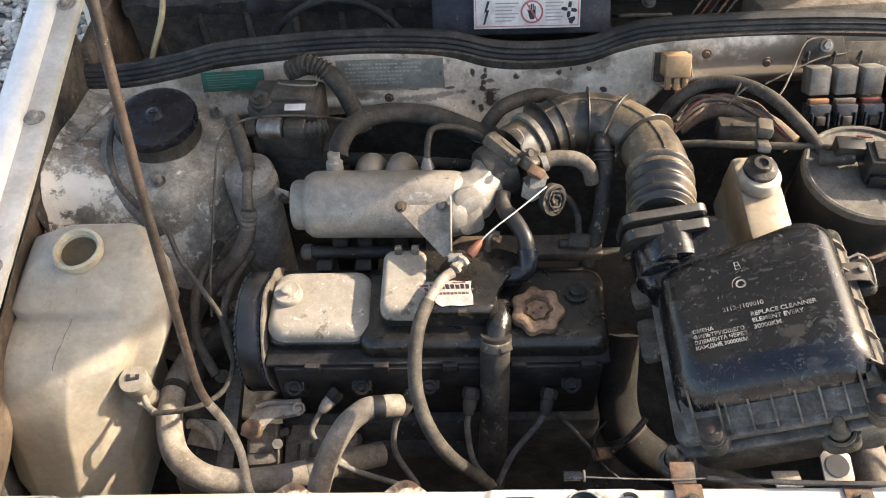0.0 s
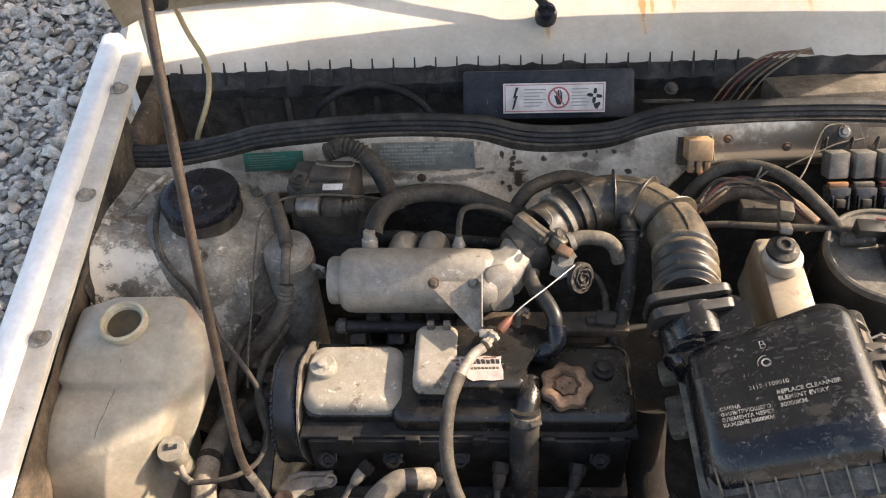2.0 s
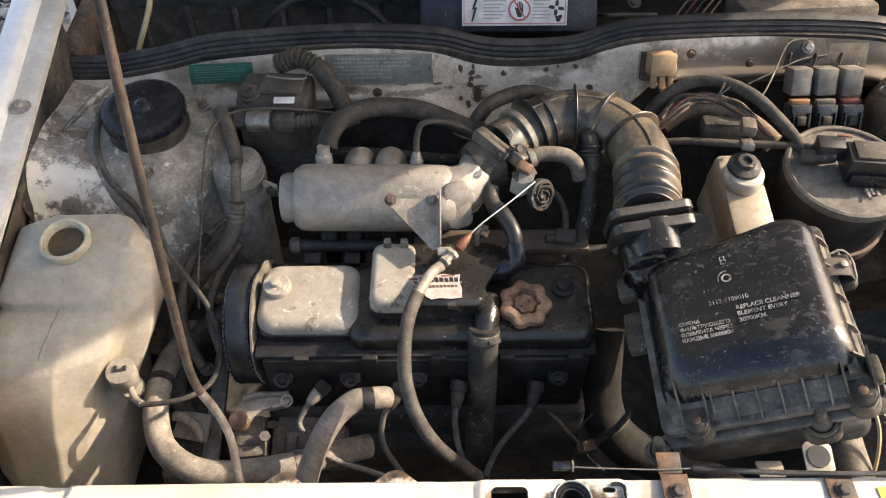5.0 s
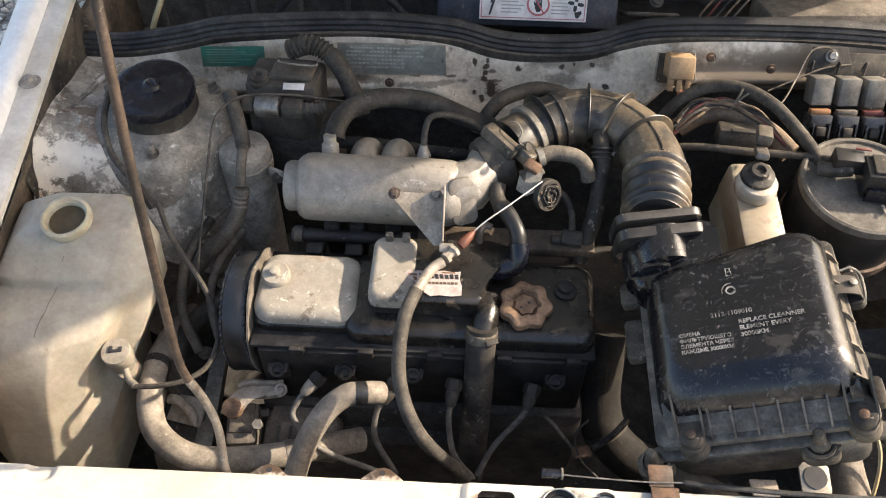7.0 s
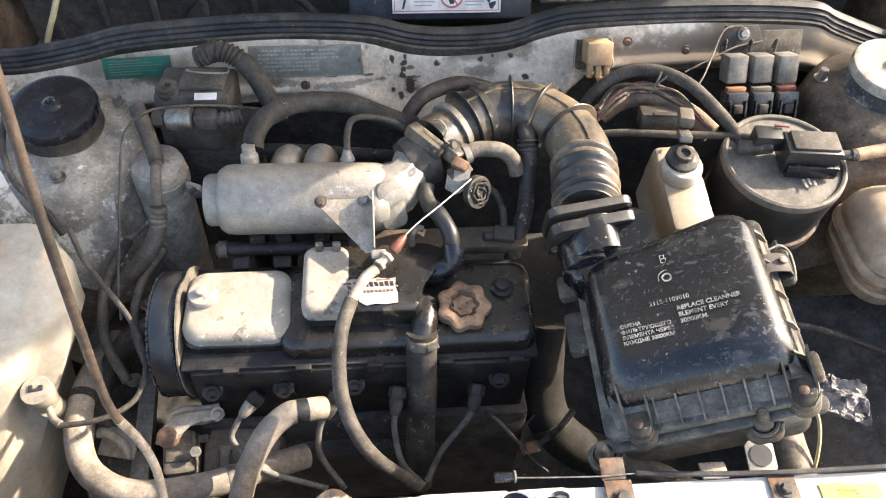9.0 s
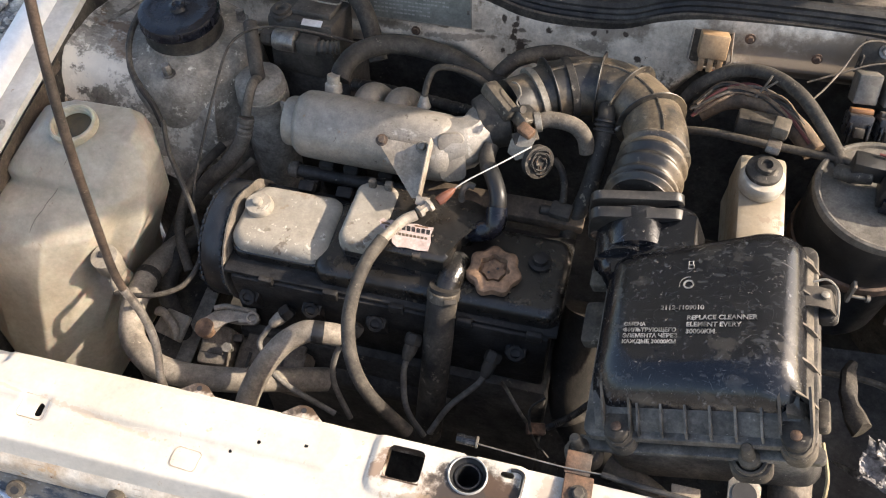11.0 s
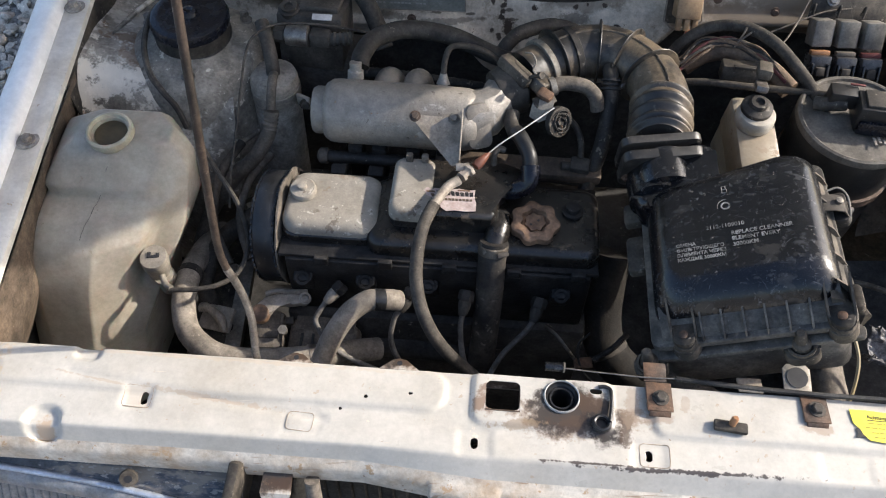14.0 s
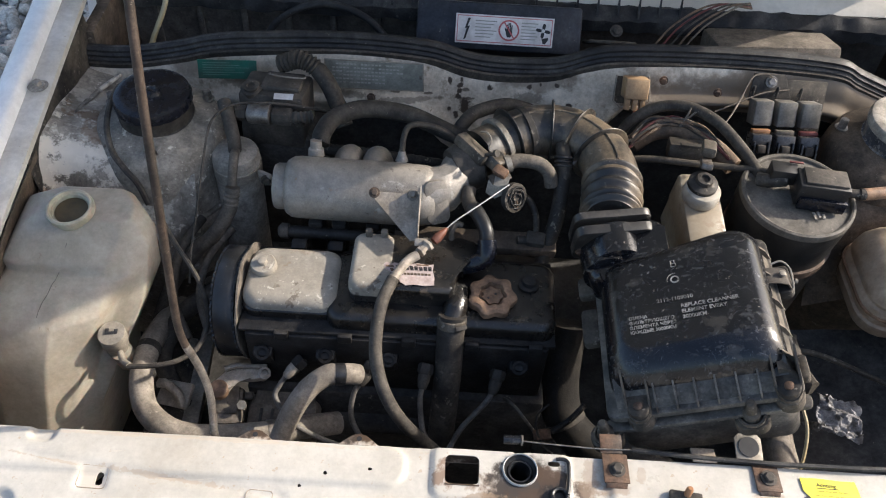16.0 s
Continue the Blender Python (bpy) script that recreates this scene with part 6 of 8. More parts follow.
for x in (-0.272, -0.156):
    part("hose_stub", lathe([(0.011, 0), (0.0105, 0.010), (0.008, 0.012), (0.008, 0.022)] if x < -0.2 else [(0.009, 0), (0.006, 0.008), (0.0045, 0.014)], (x, 0.482, 0.774), (0, 0.35, 1), 18), "alloy", plen)
for x in (-0.268, -0.236, -0.19, -0.15):
    part("leg", rbox(pose(x, 0.430, 0.680, 6, 0, 0), (0.020, 0.030, 0.07), 0.004), "block", plen)
brk = thing("cable_bracket", (-0.155, 0.39, 0.74), "triangular dusty steel cable bracket bolted to the plenum", "bracket")
bm = loft([[(-0.194, 0.4105, 0.7835), (-0.127, 0.4085, 0.7850), (-0.127, 0.3555, 0.7560), (-0.136, 0.3535, 0.7550)],
           [(-0.194, 0.4090, 0.7850), (-0.127, 0.4070, 0.7865), (-0.127, 0.3540, 0.7575), (-0.136, 0.3520, 0.7565)]])
part("web", bm, "bracket", brk)
part("flange", rbox(pose(-0.1265, 0.3815, 0.7795, 28.5, 0, 0), (0.0018, 0.066, 0.020), 0.0004), "bracket", brk)
part("foot", rbox(pose(-0.122, 0.348, 0.760, 40, 0, 0), (0.016, 0.010, 0.002), 0.0005), "bracket", brk)
hexbolt((-0.186, 0.4075, 0.7835), brk, 0.0050, 0.005, (0, -0.5, 0.87), "rust")
hexbolt((-0.137, 0.4060, 0.7850), brk, 0.0052, 0.007, (0, -0.5, 0.87), "clampsteel")

inj = thing("fuel_rail", (-0.215, 0.40, 0.69), "dark grimy fuel rail with injector bodies below the plenum", "fuel rail")
part("rail", tube([(-0.305, 0.412, 0.696), (-0.12, 0.408, 0.698)], 0.0085, 6, 12, True), "block", inj)
for k in range(4):
    part("injector", lathe([(0.009, 0), (0.011, 0.006), (0.011, 0.020), (0.007, 0.022), (0.007, 0.034)], (-0.288 + 0.05 * k, 0.405, 0.668), (0, 0.25, 1), 16), "block", inj)
    part("plug", rbox(pose(-0.288 + 0.05 * k, 0.392, 0.690, 20, 0, 0), (0.020, 0.014, 0.014), 0.002), "block", inj)
part("end_cap", lathe([(0.011, 0), (0.011, 0.010), (0.006, 0.014)], (-0.305, 0.412, 0.696), (-1, 0, 0), 14), "dustrub", inj)

# ---- throttle body and snorkel ----
thr = thing("throttle_unit", (-0.06, 0.49, 0.74), "grimy throttle body with clamps and spring", "throttle body")
part("housing", lathe([(0.030, -0.01), (0.034, 0.0), (0.034, 0.024), (0.030, 0.028)], (-0.078, 0.478, 0.768), (0.9, 0.45, 0.08), 32), "boxpl", thr)
part("sensor_block", rbox(pose(-0.062, 0.482, 0.803, -20, 12, -42), (0.052, 0.020, 0.016), 0.003), "dustpl", thr)
part("sensor_base", rbox(pose(-0.030, 0.470, 0.795, -20, 12, -42), (0.026, 0.026, 0.018), 0.003), "snork", thr)
part("quadrant", lathe([(0.014, -0.006), (0.0195, -0.005), (0.0195, 0.003), (0.014, 0.004)], (-0.004, 0.424, 0.774), (0.62, -0.62, 0.42), 32), "blackhose", thr)
bm = bmesh.new()
qa = axes((0.62, -0.62, 0.42))
sweep(bm, [Vector((-0.004, 0.424, 0.774)) + qa @ Vector(((0.005 + 0.00018 * k) * math.cos(k * 0.45), (0.005 + 0.00018 * k) * math.sin(k * 0.45), 0.004 + 0.002 * math.sin(k * 1.1))) for k in range(62)], 0.0013, 6)
part("return_spring", bm, "block", thr, "rusty coiled return spring")
part("lever", rbox(pose(-0.024, 0.446, 0.788, 25, 0, 30), (0.030, 0.014, 0.004), 0.001), "dustpl", thr)
part("lower_pipe", tube([(-0.063, 0.440, 0.770), (-0.064, 0.425, 0.765), (-0.058, 0.405, 0.764)], 0.0095, 6, 12), "boxpl", thr)
part("cable_guide", rumple(sheet([[(-0.042, 0.432, 0.772), (-0.030, 0.424, 0.770), (-0.018, 0.426, 0.776)], [(-0.040, 0.437, 0.786), (-0.027, 0.430, 0.787), (-0.014, 0.432, 0.790)], [(-0.037, 0.447, 0.790), (-0.024, 0.441, 0.792), (-0.011, 0.442, 0.793)]], 0.0014), 0.001, 60), "clampsteel", thr, "bent bare steel cable guide")
part("position_sensor", rbox(pose(-0.024, 0.448, 0.796, 15, 10, -30), (0.020, 0.014, 0.011), 0.003), "rust", thr, "rust-tinted position sensor")
part("clamp_band", lathe([(0.0112, -0.004), (0.0120, -0.0035), (0.0120, 0.0035), (0.0112, 0.004)], (-0.014, 0.4695, 0.7915), (0.9, 0.3, 0.15), 24), "clampsteel", thr, "slotted worm clamp")
part("stop_screw", lathe([(0.0022, 0), (0.0022, 0.018), (0.0045, 0.018), (0.0045, 0.022)], (-0.044, 0.468, 0.806), (0.5, -0.4, 0.5), 10), "boxpl", thr)
part("wire_spring", tube([(-0.052, 0.500, 0.818), (-0.044, 0.492, 0.824), (-0.038, 0.482, 0.820), (-0.041, 0.474, 0.812), (-0.033, 0.468, 0.808)], 0.0012, 6, 6), "clampsteel", thr)
for a in (20, 140, 260):
    ca_, sa_ = math.cos(radians(a)), math.sin(radians(a))
    part("spoke", tube([Vector((-0.004, 0.424, 0.774)) + qa @ Vector((0.004 * ca_, 0.004 * sa_, 0.003)), Vector((-0.004, 0.424, 0.774)) + qa @ Vector((0.017 * ca_, 0.017 * sa_, 0.003))], 0.0020, 2, 6, True), "rust", thr)
rs2 = thing("idle_regulator", (0.016, 0.43, 0.71), "grimy idle air regulator with a dark curved lead", "sensor")
part("lead", tube([(0.012, 0.452, 0.752), (0.022, 0.442, 0.748), (0.029, 0.428, 0.738), (0.031, 0.414, 0.722)], 0.0042, 8, 10), "blackhose", rs2)
part("plug", rbox(pose(0.031, 0.408, 0.712, 15, 0, -8), (0.026, 0.020, 0.016), 0.003), "boxpl", rs2)
part("nozzle", lathe([(0.006, 0), (0.006, 0.012), (0.004, 0.013)], (0.018, 0.408, 0.710), (-1, -0.1, 0.1), 14), "boxpl", rs2)
sn = thing("intake_snorkel", (0.06, 0.53, 0.74), "brown-dusted black rubber intake snorkel with ribs", "intake hose")
sn_pts = spline([(-0.050, 0.500, 0.778), (-0.015, 0.528, 0.783), (0.030, 0.548, 0.786), (0.074, 0.543, 0.788), (0.109, 0.512, 0.789), (0.124, 0.466, 0.790), (0.121, 0.430, 0.792)], 10)
bm = bmesh.new()
part("elbow", sweep(bm, sn_pts, lambda s: 0.0355 - 0.003 * math.exp(-((s - 0.1) / 0.06) ** 2), 32), "snork", sn)
for k in (11, 24, 33, 42):
    a, b = sn_pts[k - 1], sn_pts[k + 1]
    part("rib", lathe([(0.034, -0.0016), (0.0425, -0.0009), (0.0430, 0.0), (0.0425, 0.0009), (0.034, 0.0016)], sn_pts[k], b - a, 40), "snork", sn)
top_rib = [q + Vector((0, 0, 0.0355)) for q in sn_pts[10:54]]
bm = bmesh.new()
part("spine", sweep(bm, top_rib, 0.0017, 8), "snork", sn)
bell = spline([(0.123, 0.445, 0.791), (0.120, 0.418, 0.793), (0.115, 0.385, 0.796), (0.113, 0.368, 0.798)], 26)
bm = bmesh.new()
part("bellows", sweep(bm, bell, lambda s: 0.0365 + 0.0035 * math.cos(2 * math.pi * 4.5 * s), 36), "snork", sn, "ribbed bellows")
part("clamp", lathe([(0.0362, -0.0042), (0.0370, -0.0035), (0.0370, 0.0035), (0.0362, 0.0042)], (-0.026, 0.520, 0.782), (0.8, 0.6, 0.1), 40), "clampsteel", sn, "steel hose clamp")
part("clamp", lathe([(0.0362, -0.005), (0.0380, -0.004), (0.0380, 0.004), (0.0362, 0.005)], (0.012, 0.541, 0.785), (0.9, 0.4, 0.1), 40), "blackhose", sn)
stub = thing("crankcase_hose", (0.062, 0.46, 0.74), "dark vertical crankcase hose with wire clamp", "hose")
part("hose", tube([(0.062, 0.512, 0.792), (0.063, 0.488, 0.786), (0.062, 0.457, 0.760), (0.057, 0.428, 0.730), (0.047, 0.407, 0.695), (0.040, 0.39, 0.66)], 0.0105, 8, 16), "blackhose", stub)
for k in range(3):
    part("clamp_turn", lathe([(0.0112, -0.002), (0.0130, -0.001), (0.0130, 0.001), (0.0112, 0.002)], (0.0625, 0.491 - 0.004 * k, 0.7895 - 0.004 * k), (0, 0.7, 0.7), 24), "rubber", stub)
part("clamp_screw", lathe([(0.004, -0.008), (0.004, 0.008)], (0.079, 0.490, 0.788), (0.4, 0.5, 0.5), 10), "steel", stub)
solo("idle_hose", tube([(-0.018, 0.468, 0.790), (0.0, 0.474, 0.794), (0.027, 0.473, 0.792), (0.042, 0.467, 0.782), (0.048, 0.46, 0.765)], 0.0095, 8, 14), "hose", "short tan idle air hose", "hose")
solo("rear_vacuum_hose", tube([(-0.086, 0.545, 0.765), (-0.075, 0.565, 0.775), (-0.055, 0.586, 0.782), (-0.012, 0.604, 0.783), (0.030, 0.603, 0.772), (0.055, 0.60, 0.75)], 0.010, 8, 14), "blackhose", "black vacuum hose along the firewall", "hose")
solo("heater_hose", tube([(-0.268, 0.496, 0.782), (-0.266, 0.512, 0.790), (-0.252, 0.537, 0.796), (-0.213, 0.560, 0.796), (-0.154, 0.566, 0.786), (-0.096, 0.550, 0.772), (-0.07, 0.545, 0.765)], 0.0125, 8, 16), "sootrub", "dusty heater hose curving behind the plenum", "hose")
solo("vacuum_pipe", tube([(-0.156, 0.487, 0.786), (-0.155, 0.502, 0.798), (-0.149, 0.516, 0.806), (-0.131, 0.524, 0.804), (-0.105, 0.528, 0.794), (-0.085, 0.532, 0.775)], 0.0040, 8, 12), "dustrub", "thin bent vacuum pipe on the plenum", "pipe")

# ---- engine ----
eng = thing("engine_block", (-0.15, 0.32, 0.40), "oily dark engine block and cylinder head", "engine")
part("head", rbox(pose(-0.145, 0.315, 0.625), (0.385, 0.135, 0.110), 0.006), "block", eng)
part("block", rbox(pose(-0.145, 0.315, 0.45), (0.40, 0.16, 0.25), 0.008), "darkbay", eng)
part("cover_gasket", rbox(pose(-0.145, 0.322, 0.682), (0.400, 0.140, 0.006), 0.002), "block", eng, "cover gasket lip")
for x in (-0.315, -0.235, -0.155, 0.012):
    b = lathe([(0.0095, 0), (0.0095, 0.010), (0.006, 0.010), (0.0055, 0.004)], (x, 0.246, 0.648), (0, -0.75, 0.66), 20)
    part("head_bolt", b, "block", eng)
    part("boss", rbox(pose(x, 0.254, 0.632, 20, 0, 0), (0.026, 0.022, 0.050), 0.005), "block", eng)
for x in (-0.29, -0.21, -0.13, -0.05, 0.03):
    part("gasket_tab", rbox(pose(x, 0.250, 0.680), (0.018, 0.008, 0.014), 0.002), "block", eng)
part("manifold", tube([(-0.30, 0.25, 0.50), (-0.2, 0.245, 0.505), (-0.12, 0.245, 0.50), (-0.06, 0.25, 0.49)], 0.024, 6, 16), "darkbay", eng)
part("rear_rail", rbox(pose(-0.05, 0.410, 0.700, 10, 0, 0), (0.22, 0.030, 0.018), 0.003), "brown", eng, "grimy rail behind the cover")
cov = thing("valve_cover", (-0.145, 0.32, 0.685), "valve cover, dust-pale at one end and oily black at the other", "valve cover")
part("end_base", pillow(pose(-0.283, 0.322, 0.684), 0.126, 0.099, 0.020, 0.014, 0.004), "oily", cov, smooth=60)
part("pale_end", rumple(pillow(pose(-0.283, 0.322, 0.690), 0.122, 0.095, 0.022, 0.0245, 0.012), 0.0009, 24), "tanmetal", cov, "pale dust-coated end", smooth=70)
part("dark_end", rumple(pillow(pose(-0.090, 0.316, 0.683), 0.290, 0.112, 0.018, 0.026, 0.011), 0.0008, 26), "oily", cov, "oily black end", smooth=70)
part("breather_box", prism([(-0.105, -0.038), (-0.098, -0.045), (0.020, -0.045), (0.026, -0.038), (0.030, 0.0), (0.045, 0.022), (0.062, 0.028), (0.062, 0.042), (0.030, 0.046), (-0.098, 0.046), (-0.105, 0.040)], 0.034, pose(-0.102, 0.332, 0.706, 0, 0, -1), 0.007, steps=3), "oily", cov, "raised oily breather box")
part("pale_corner", rumple(pillow(pose(-0.181, 0.333, 0.722, 0, 0, -1), 0.056, 0.093, 0.014, 0.0195, 0.009), 0.0008, 26), "tanmetal", cov, "dust-pale breather corner", smooth=70)
for x in (-0.190, -0.170):
    part("clip_post", rbox(pose(x, 0.372, 0.745, 0, 0, 0), (0.009, 0.008, 0.014), 0.002), "hose", cov)
part("filler_nut", lathe([(0.0155, 0), (0.0165, 0.002), (0.0165, 0.009), (0.015, 0.011), (0.006, 0.0115), (0.0055, 0.017), (0.003, 0.018)], (-0.321, 0.330, 0.7135), (-0.1, -0.1, 1), 28), "tanmetal", cov, "pale domed nut")
part("dark_nut", lathe([(0.013, 0), (0.0135, 0.005), (0.009, 0.006), (0.0085, 0.012), (0.005, 0.0125)], (0.020, 0.330, 0.708), (0, 0, 1), 20), "block", cov)
part("spout", tube([(-0.072, 0.310, 0.714), (-0.072, 0.295, 0.715), (-0.074, 0.281, 0.713), (-0.077, 0.268, 0.706)], 0.0150, 6, 18), "oily", cov)
part("elbow", tube([(-0.064, 0.346, 0.724), (-0.050, 0.345, 0.731), (-0.040, 0.347, 0.738), (-0.037, 0.352, 0.747), (-0.038, 0.362, 0.756)], 0.0125, 8, 18), "cap", cov, "shiny oily elbow pipe")
part("elbow_web", prism([(-0.052, -0.012), (0.0, -0.009), (0.004, 0.006), (-0.018, 0.010), (-0.052, 0.014)], 0.012, pose(-0.052, 0.346, 0.722, 0, 0, 3), 0.004), "dusttan", cov, "dust-caked casting web")
part("stub_pipe", tube([(-0.083, 0.375, 0.738), (-0.083, 0.380, 0.752), (-0.077, 0.386, 0.757), (-0.070, 0.386, 0.755)], 0.004, 6, 10), "boxpl", cov)
tag, put = plaque("shop_sticker", [(-0.170, 0.3285, 0.7412), (-0.104, 0.3285, 0.7412), (-0.101, 0.293, 0.7412), (-0.153, 0.291, 0.7412)], "pinkpaper", "torn faded pink and white sticker on the valve cover", "sticker", 0.0006,
                  ((0.02, 0.10), (0.10, 0.0), (0.16, 0.10), (0.24, 0.03), (0.55, 0.05), (0.70, 0.0), (0.86, 0.05), (1.0, 0.02), (0.97, 0.30), (1.0, 0.62), (0.98, 0.97), (0.75, 1.0), (0.50, 0.96), (0.30, 1.0), (0.20, 0.86), (0.21, 0.70), (0.08, 0.62), (0.10, 0.44), (0.0, 0.34)))
for k in range(8):
    put(0.24 + 0.092 * k, 0.15 + 0.012 * (k % 3), 0.305 + 0.092 * k, 0.33 + 0.010 * (k % 2), "ink", "print_bar")
    put(0.255 + 0.092 * k, 0.20, 0.285 + 0.092 * k, 0.24, "pinkpaper", "print_gap")
for k in range(10):
    put(0.20 + 0.074 * k, 0.46, 0.255 + 0.074 * k, 0.55, "brown", "print_bar")
for u0, v0, u1, v1 in ((0.04, 0.16, 0.20, 0.24), (0.10, 0.28, 0.17, 0.42), (0.66, 0.06, 0.90, 0.11)):
    put(u0, v0, u1, v1, "oilcap", "grime_smear")


def oil_cap():
    t = part("oil_cap", lathe([(0.022, 0), (0.0285, 0.004), (0.0300, 0.010), (0.0290, 0.016), (0.0255, 0.0185), (0.0170, 0.0185), (0.0158, 0.0105), (0.0128, 0.0105), (0.0120, 0.0145), (0.004, 0.0150)], (-0.028, 0.302, 0.706), (0, -0.08, 1), 70, wave=lambda a, h: 1 + 0.085 * math.cos(7 * a + 0.5)), "oilcap", cov, "lobed rust-brown plastic filler cap")
    for dx, dy in ((-0.005, -0.004), (0.004, 0.003)):
        part("pin_hole", lathe([(0.0016, 0), (0.0016, 0.0006)], (-0.028 + dx, 0.300 + dy, 0.7212), seg=10), "ink", t)


oil_cap()
pul = thing("timing_pulley", (-0.365, 0.322, 0.56), "black toothed cam belt pulley with worn backplate", "pulley")
part("belt", lathe([(0.060, -0.0130), (0.0735, -0.0128), (0.0745, -0.0115), (0.0745, 0.0115), (0.0735, 0.0128), (0.060, 0.0130)], (-0.361, 0.327, 0.645), (1, -0.05, 0.08), 96), "beltrub", pul, "smooth-backed black timing belt")
for h in (-0.0142, 0.0142):
    part("toothed_rim", lathe([(0.058, h - 0.0012), (0.0745, h - 0.0012), (0.0745, h + 0.0012), (0.058, h + 0.0012)], (-0.361, 0.327, 0.645), (1, -0.05, 0.08), 216, wave=lambda a, hh: 1 + 0.013 * (1 if math.sin(54 * a) > 0 else -1)), "beltrub", pul, smooth=20)
part("hub", lathe([(0.03, -0.012), (0.062, -0.010), (0.062, 0.010), (0.03, 0.012)], (-0.361, 0.327, 0.645), (1, -0.05, 0.08), 48), "darkbay", pul)
part("backplate", rumple(lathe([(0.062, -0.0015), (0.0790, -0.001), (0.0790, 0.001), (0.062, 0.0015)], (-0.3415, 0.328, 0.646), (1, -0.05, 0.08), 72), 0.0025, 40), "hose", pul, "dusty tan backplate")
hs = thing("coolant_outlet_hose", (-0.08, 0.23, 0.52), "thick black coolant hose with worm clamp", "hose")
part("hose", tube([(-0.077, 0.270, 0.716), (-0.078, 0.256, 0.692), (-0.078, 0.238, 0.655), (-0.079, 0.220, 0.605), (-0.083, 0.185, 0.50)], 0.0175, 8, 22), "blackhose", hs)
part("clamp", lathe([(0.0178, -0.006), (0.0186, -0.005), (0.0186, 0.005), (0.0178, 0.006)], (-0.0775, 0.265, 0.708), (0, 0.45, 0.9), 32), "dustpl", hs, "slotted steel clamp")
part("clamp_screw", rbox(pose(-0.066, 0.250, 0.716, 30, 0, 20), (0.014, 0.006, 0.006), 0.001), "boxpl", hs)
solo("breather_hose", tube([(-0.038, 0.362, 0.750), (-0.040, 0.374, 0.762), (-0.050, 0.394, 0.768), (-0.058, 0.408, 0.768)], 0.0098, 8, 16), "canblack", "curved black breather hose to the throttle body", "hose")
tc = thing("throttle_cable", (-0.15, 0.24, 0.66), "dusty grey throttle cable with red sleeve and steel inner wire", "cable")
part("outer", tube([(-0.153, 0.292, 0.752), (-0.163, 0.261, 0.747), (-0.167, 0.223, 0.737), (-0.164, 0.190, 0.720), (-0.151, 0.160, 0.700), (-0.128, 0.141, 0.670), (-0.087, 0.132, 0.620)], 0.0078, 8, 14), "dustrub", tc)
part("ferrule", tube([(-0.125, 0.331, 0.755), (-0.138, 0.320, 0.7535), (-0.153, 0.292, 0.752)], 0.0062, 6, 14), "bracket", tc)
part("adjuster", lathe([(0.0075, -0.004), (0.0075, 0.0), (0.005, 0.001), (0.005, 0.008), (0.0085, 0.009), (0.0085, 0.013)], (-0.120, 0.337, 0.757), (0.62, 0.75, 0.1), 6), "bracket", tc)
part("sleeve", lathe([(0.0055, 0), (0.0065, 0.006), (0.004, 0.020), (0.001, 0.026)], (-0.106, 0.354, 0.756), (0.62, 0.72, 0.25), 14), "red", tc, "red plastic sleeve")
part("inner_wire", tube([(-0.098, 0.367, 0.757), (-0.079, 0.380, 0.770), (-0.045, 0.401, 0.785), (-0.013, 0.423, 0.798)], 0.0009, 6, 6), "wire", tc, "pale steel inner wire")

PLUGS = [
    ((-0.272, 0.238, 0.632), [(-0.282, 0.229, 0.625), (-0.293, 0.220, 0.612), (-0.297, 0.205, 0.600), (-0.266, 0.178, 0.580), (-0.192, 0.163, 0.550)]),
    ((-0.176, 0.232, 0.648), [(-0.186, 0.216, 0.637), (-0.196, 0.206, 0.622), (-0.197, 0.187, 0.590), (-0.172, 0.162, 0.550)]),
    ((-0.106, 0.232, 0.652), [(-0.109, 0.215, 0.640), (-0.111, 0.200, 0.620), (-0.103, 0.177, 0.580), (-0.079, 0.161, 0.550)]),
    ((-0.014, 0.238, 0.632), [(-0.018, 0.224, 0.622), (-0.026, 0.214, 0.608), (-0.055, 0.191, 0.580), (-0.074, 0.166, 0.550)]),
]
for at, pts in PLUGS:
    t = thing("spark_plug_lead", at, "spark plug boot with dusty ignition lead", "ignition lead", group="ignition leads")
    d = Vector(at) - Vector(pts[0])
    pale = at[0] < -0.2
    part("boot", lathe([(0.0046, -0.006), (0.0060, -0.004), (0.0066, 0.0), (0.0078, 0.004), (0.0082, 0.010), (0.0074, 0.015)], pts[0], d, 18), "bracket" if pale else "sootrub", t, "pale dusty boot" if pale else "")
    part("hex_end", lathe([(0.0088, 0.013), (0.0104, 0.015), (0.0104, 0.024), (0.0080, 0.027)], pts[0], d, 6), "sootrub", t, "black hexagonal end")
    part("lead", tube(pts, 0.0036, 8, 10), "greylead", t)
solo("bypass_hose", tube([(-0.190, 0.214, 0.655), (-0.199, 0.210, 0.662), (-0.212, 0.2058, 0.6664), (-0.228, 0.202, 0.667), (-0.250, 0.186, 0.657), (-0.270, 0.158, 0.635), (-0.284, 0.128, 0.600), (-0.29, 0.11, 0.55)], 0.0132, 8, 18), "tanhose", "tan dusty bypass hose in front of the block", "hose")
bh = bpy.data.objects["bypass_hose"]
part("tape_band", tube([(-0.2065, 0.2072, 0.6650), (-0.212, 0.2058, 0.6664), (-0.2175, 0.2050, 0.6673)], 0.0138, 4, 24), "beltrub", bh, "black tape band")
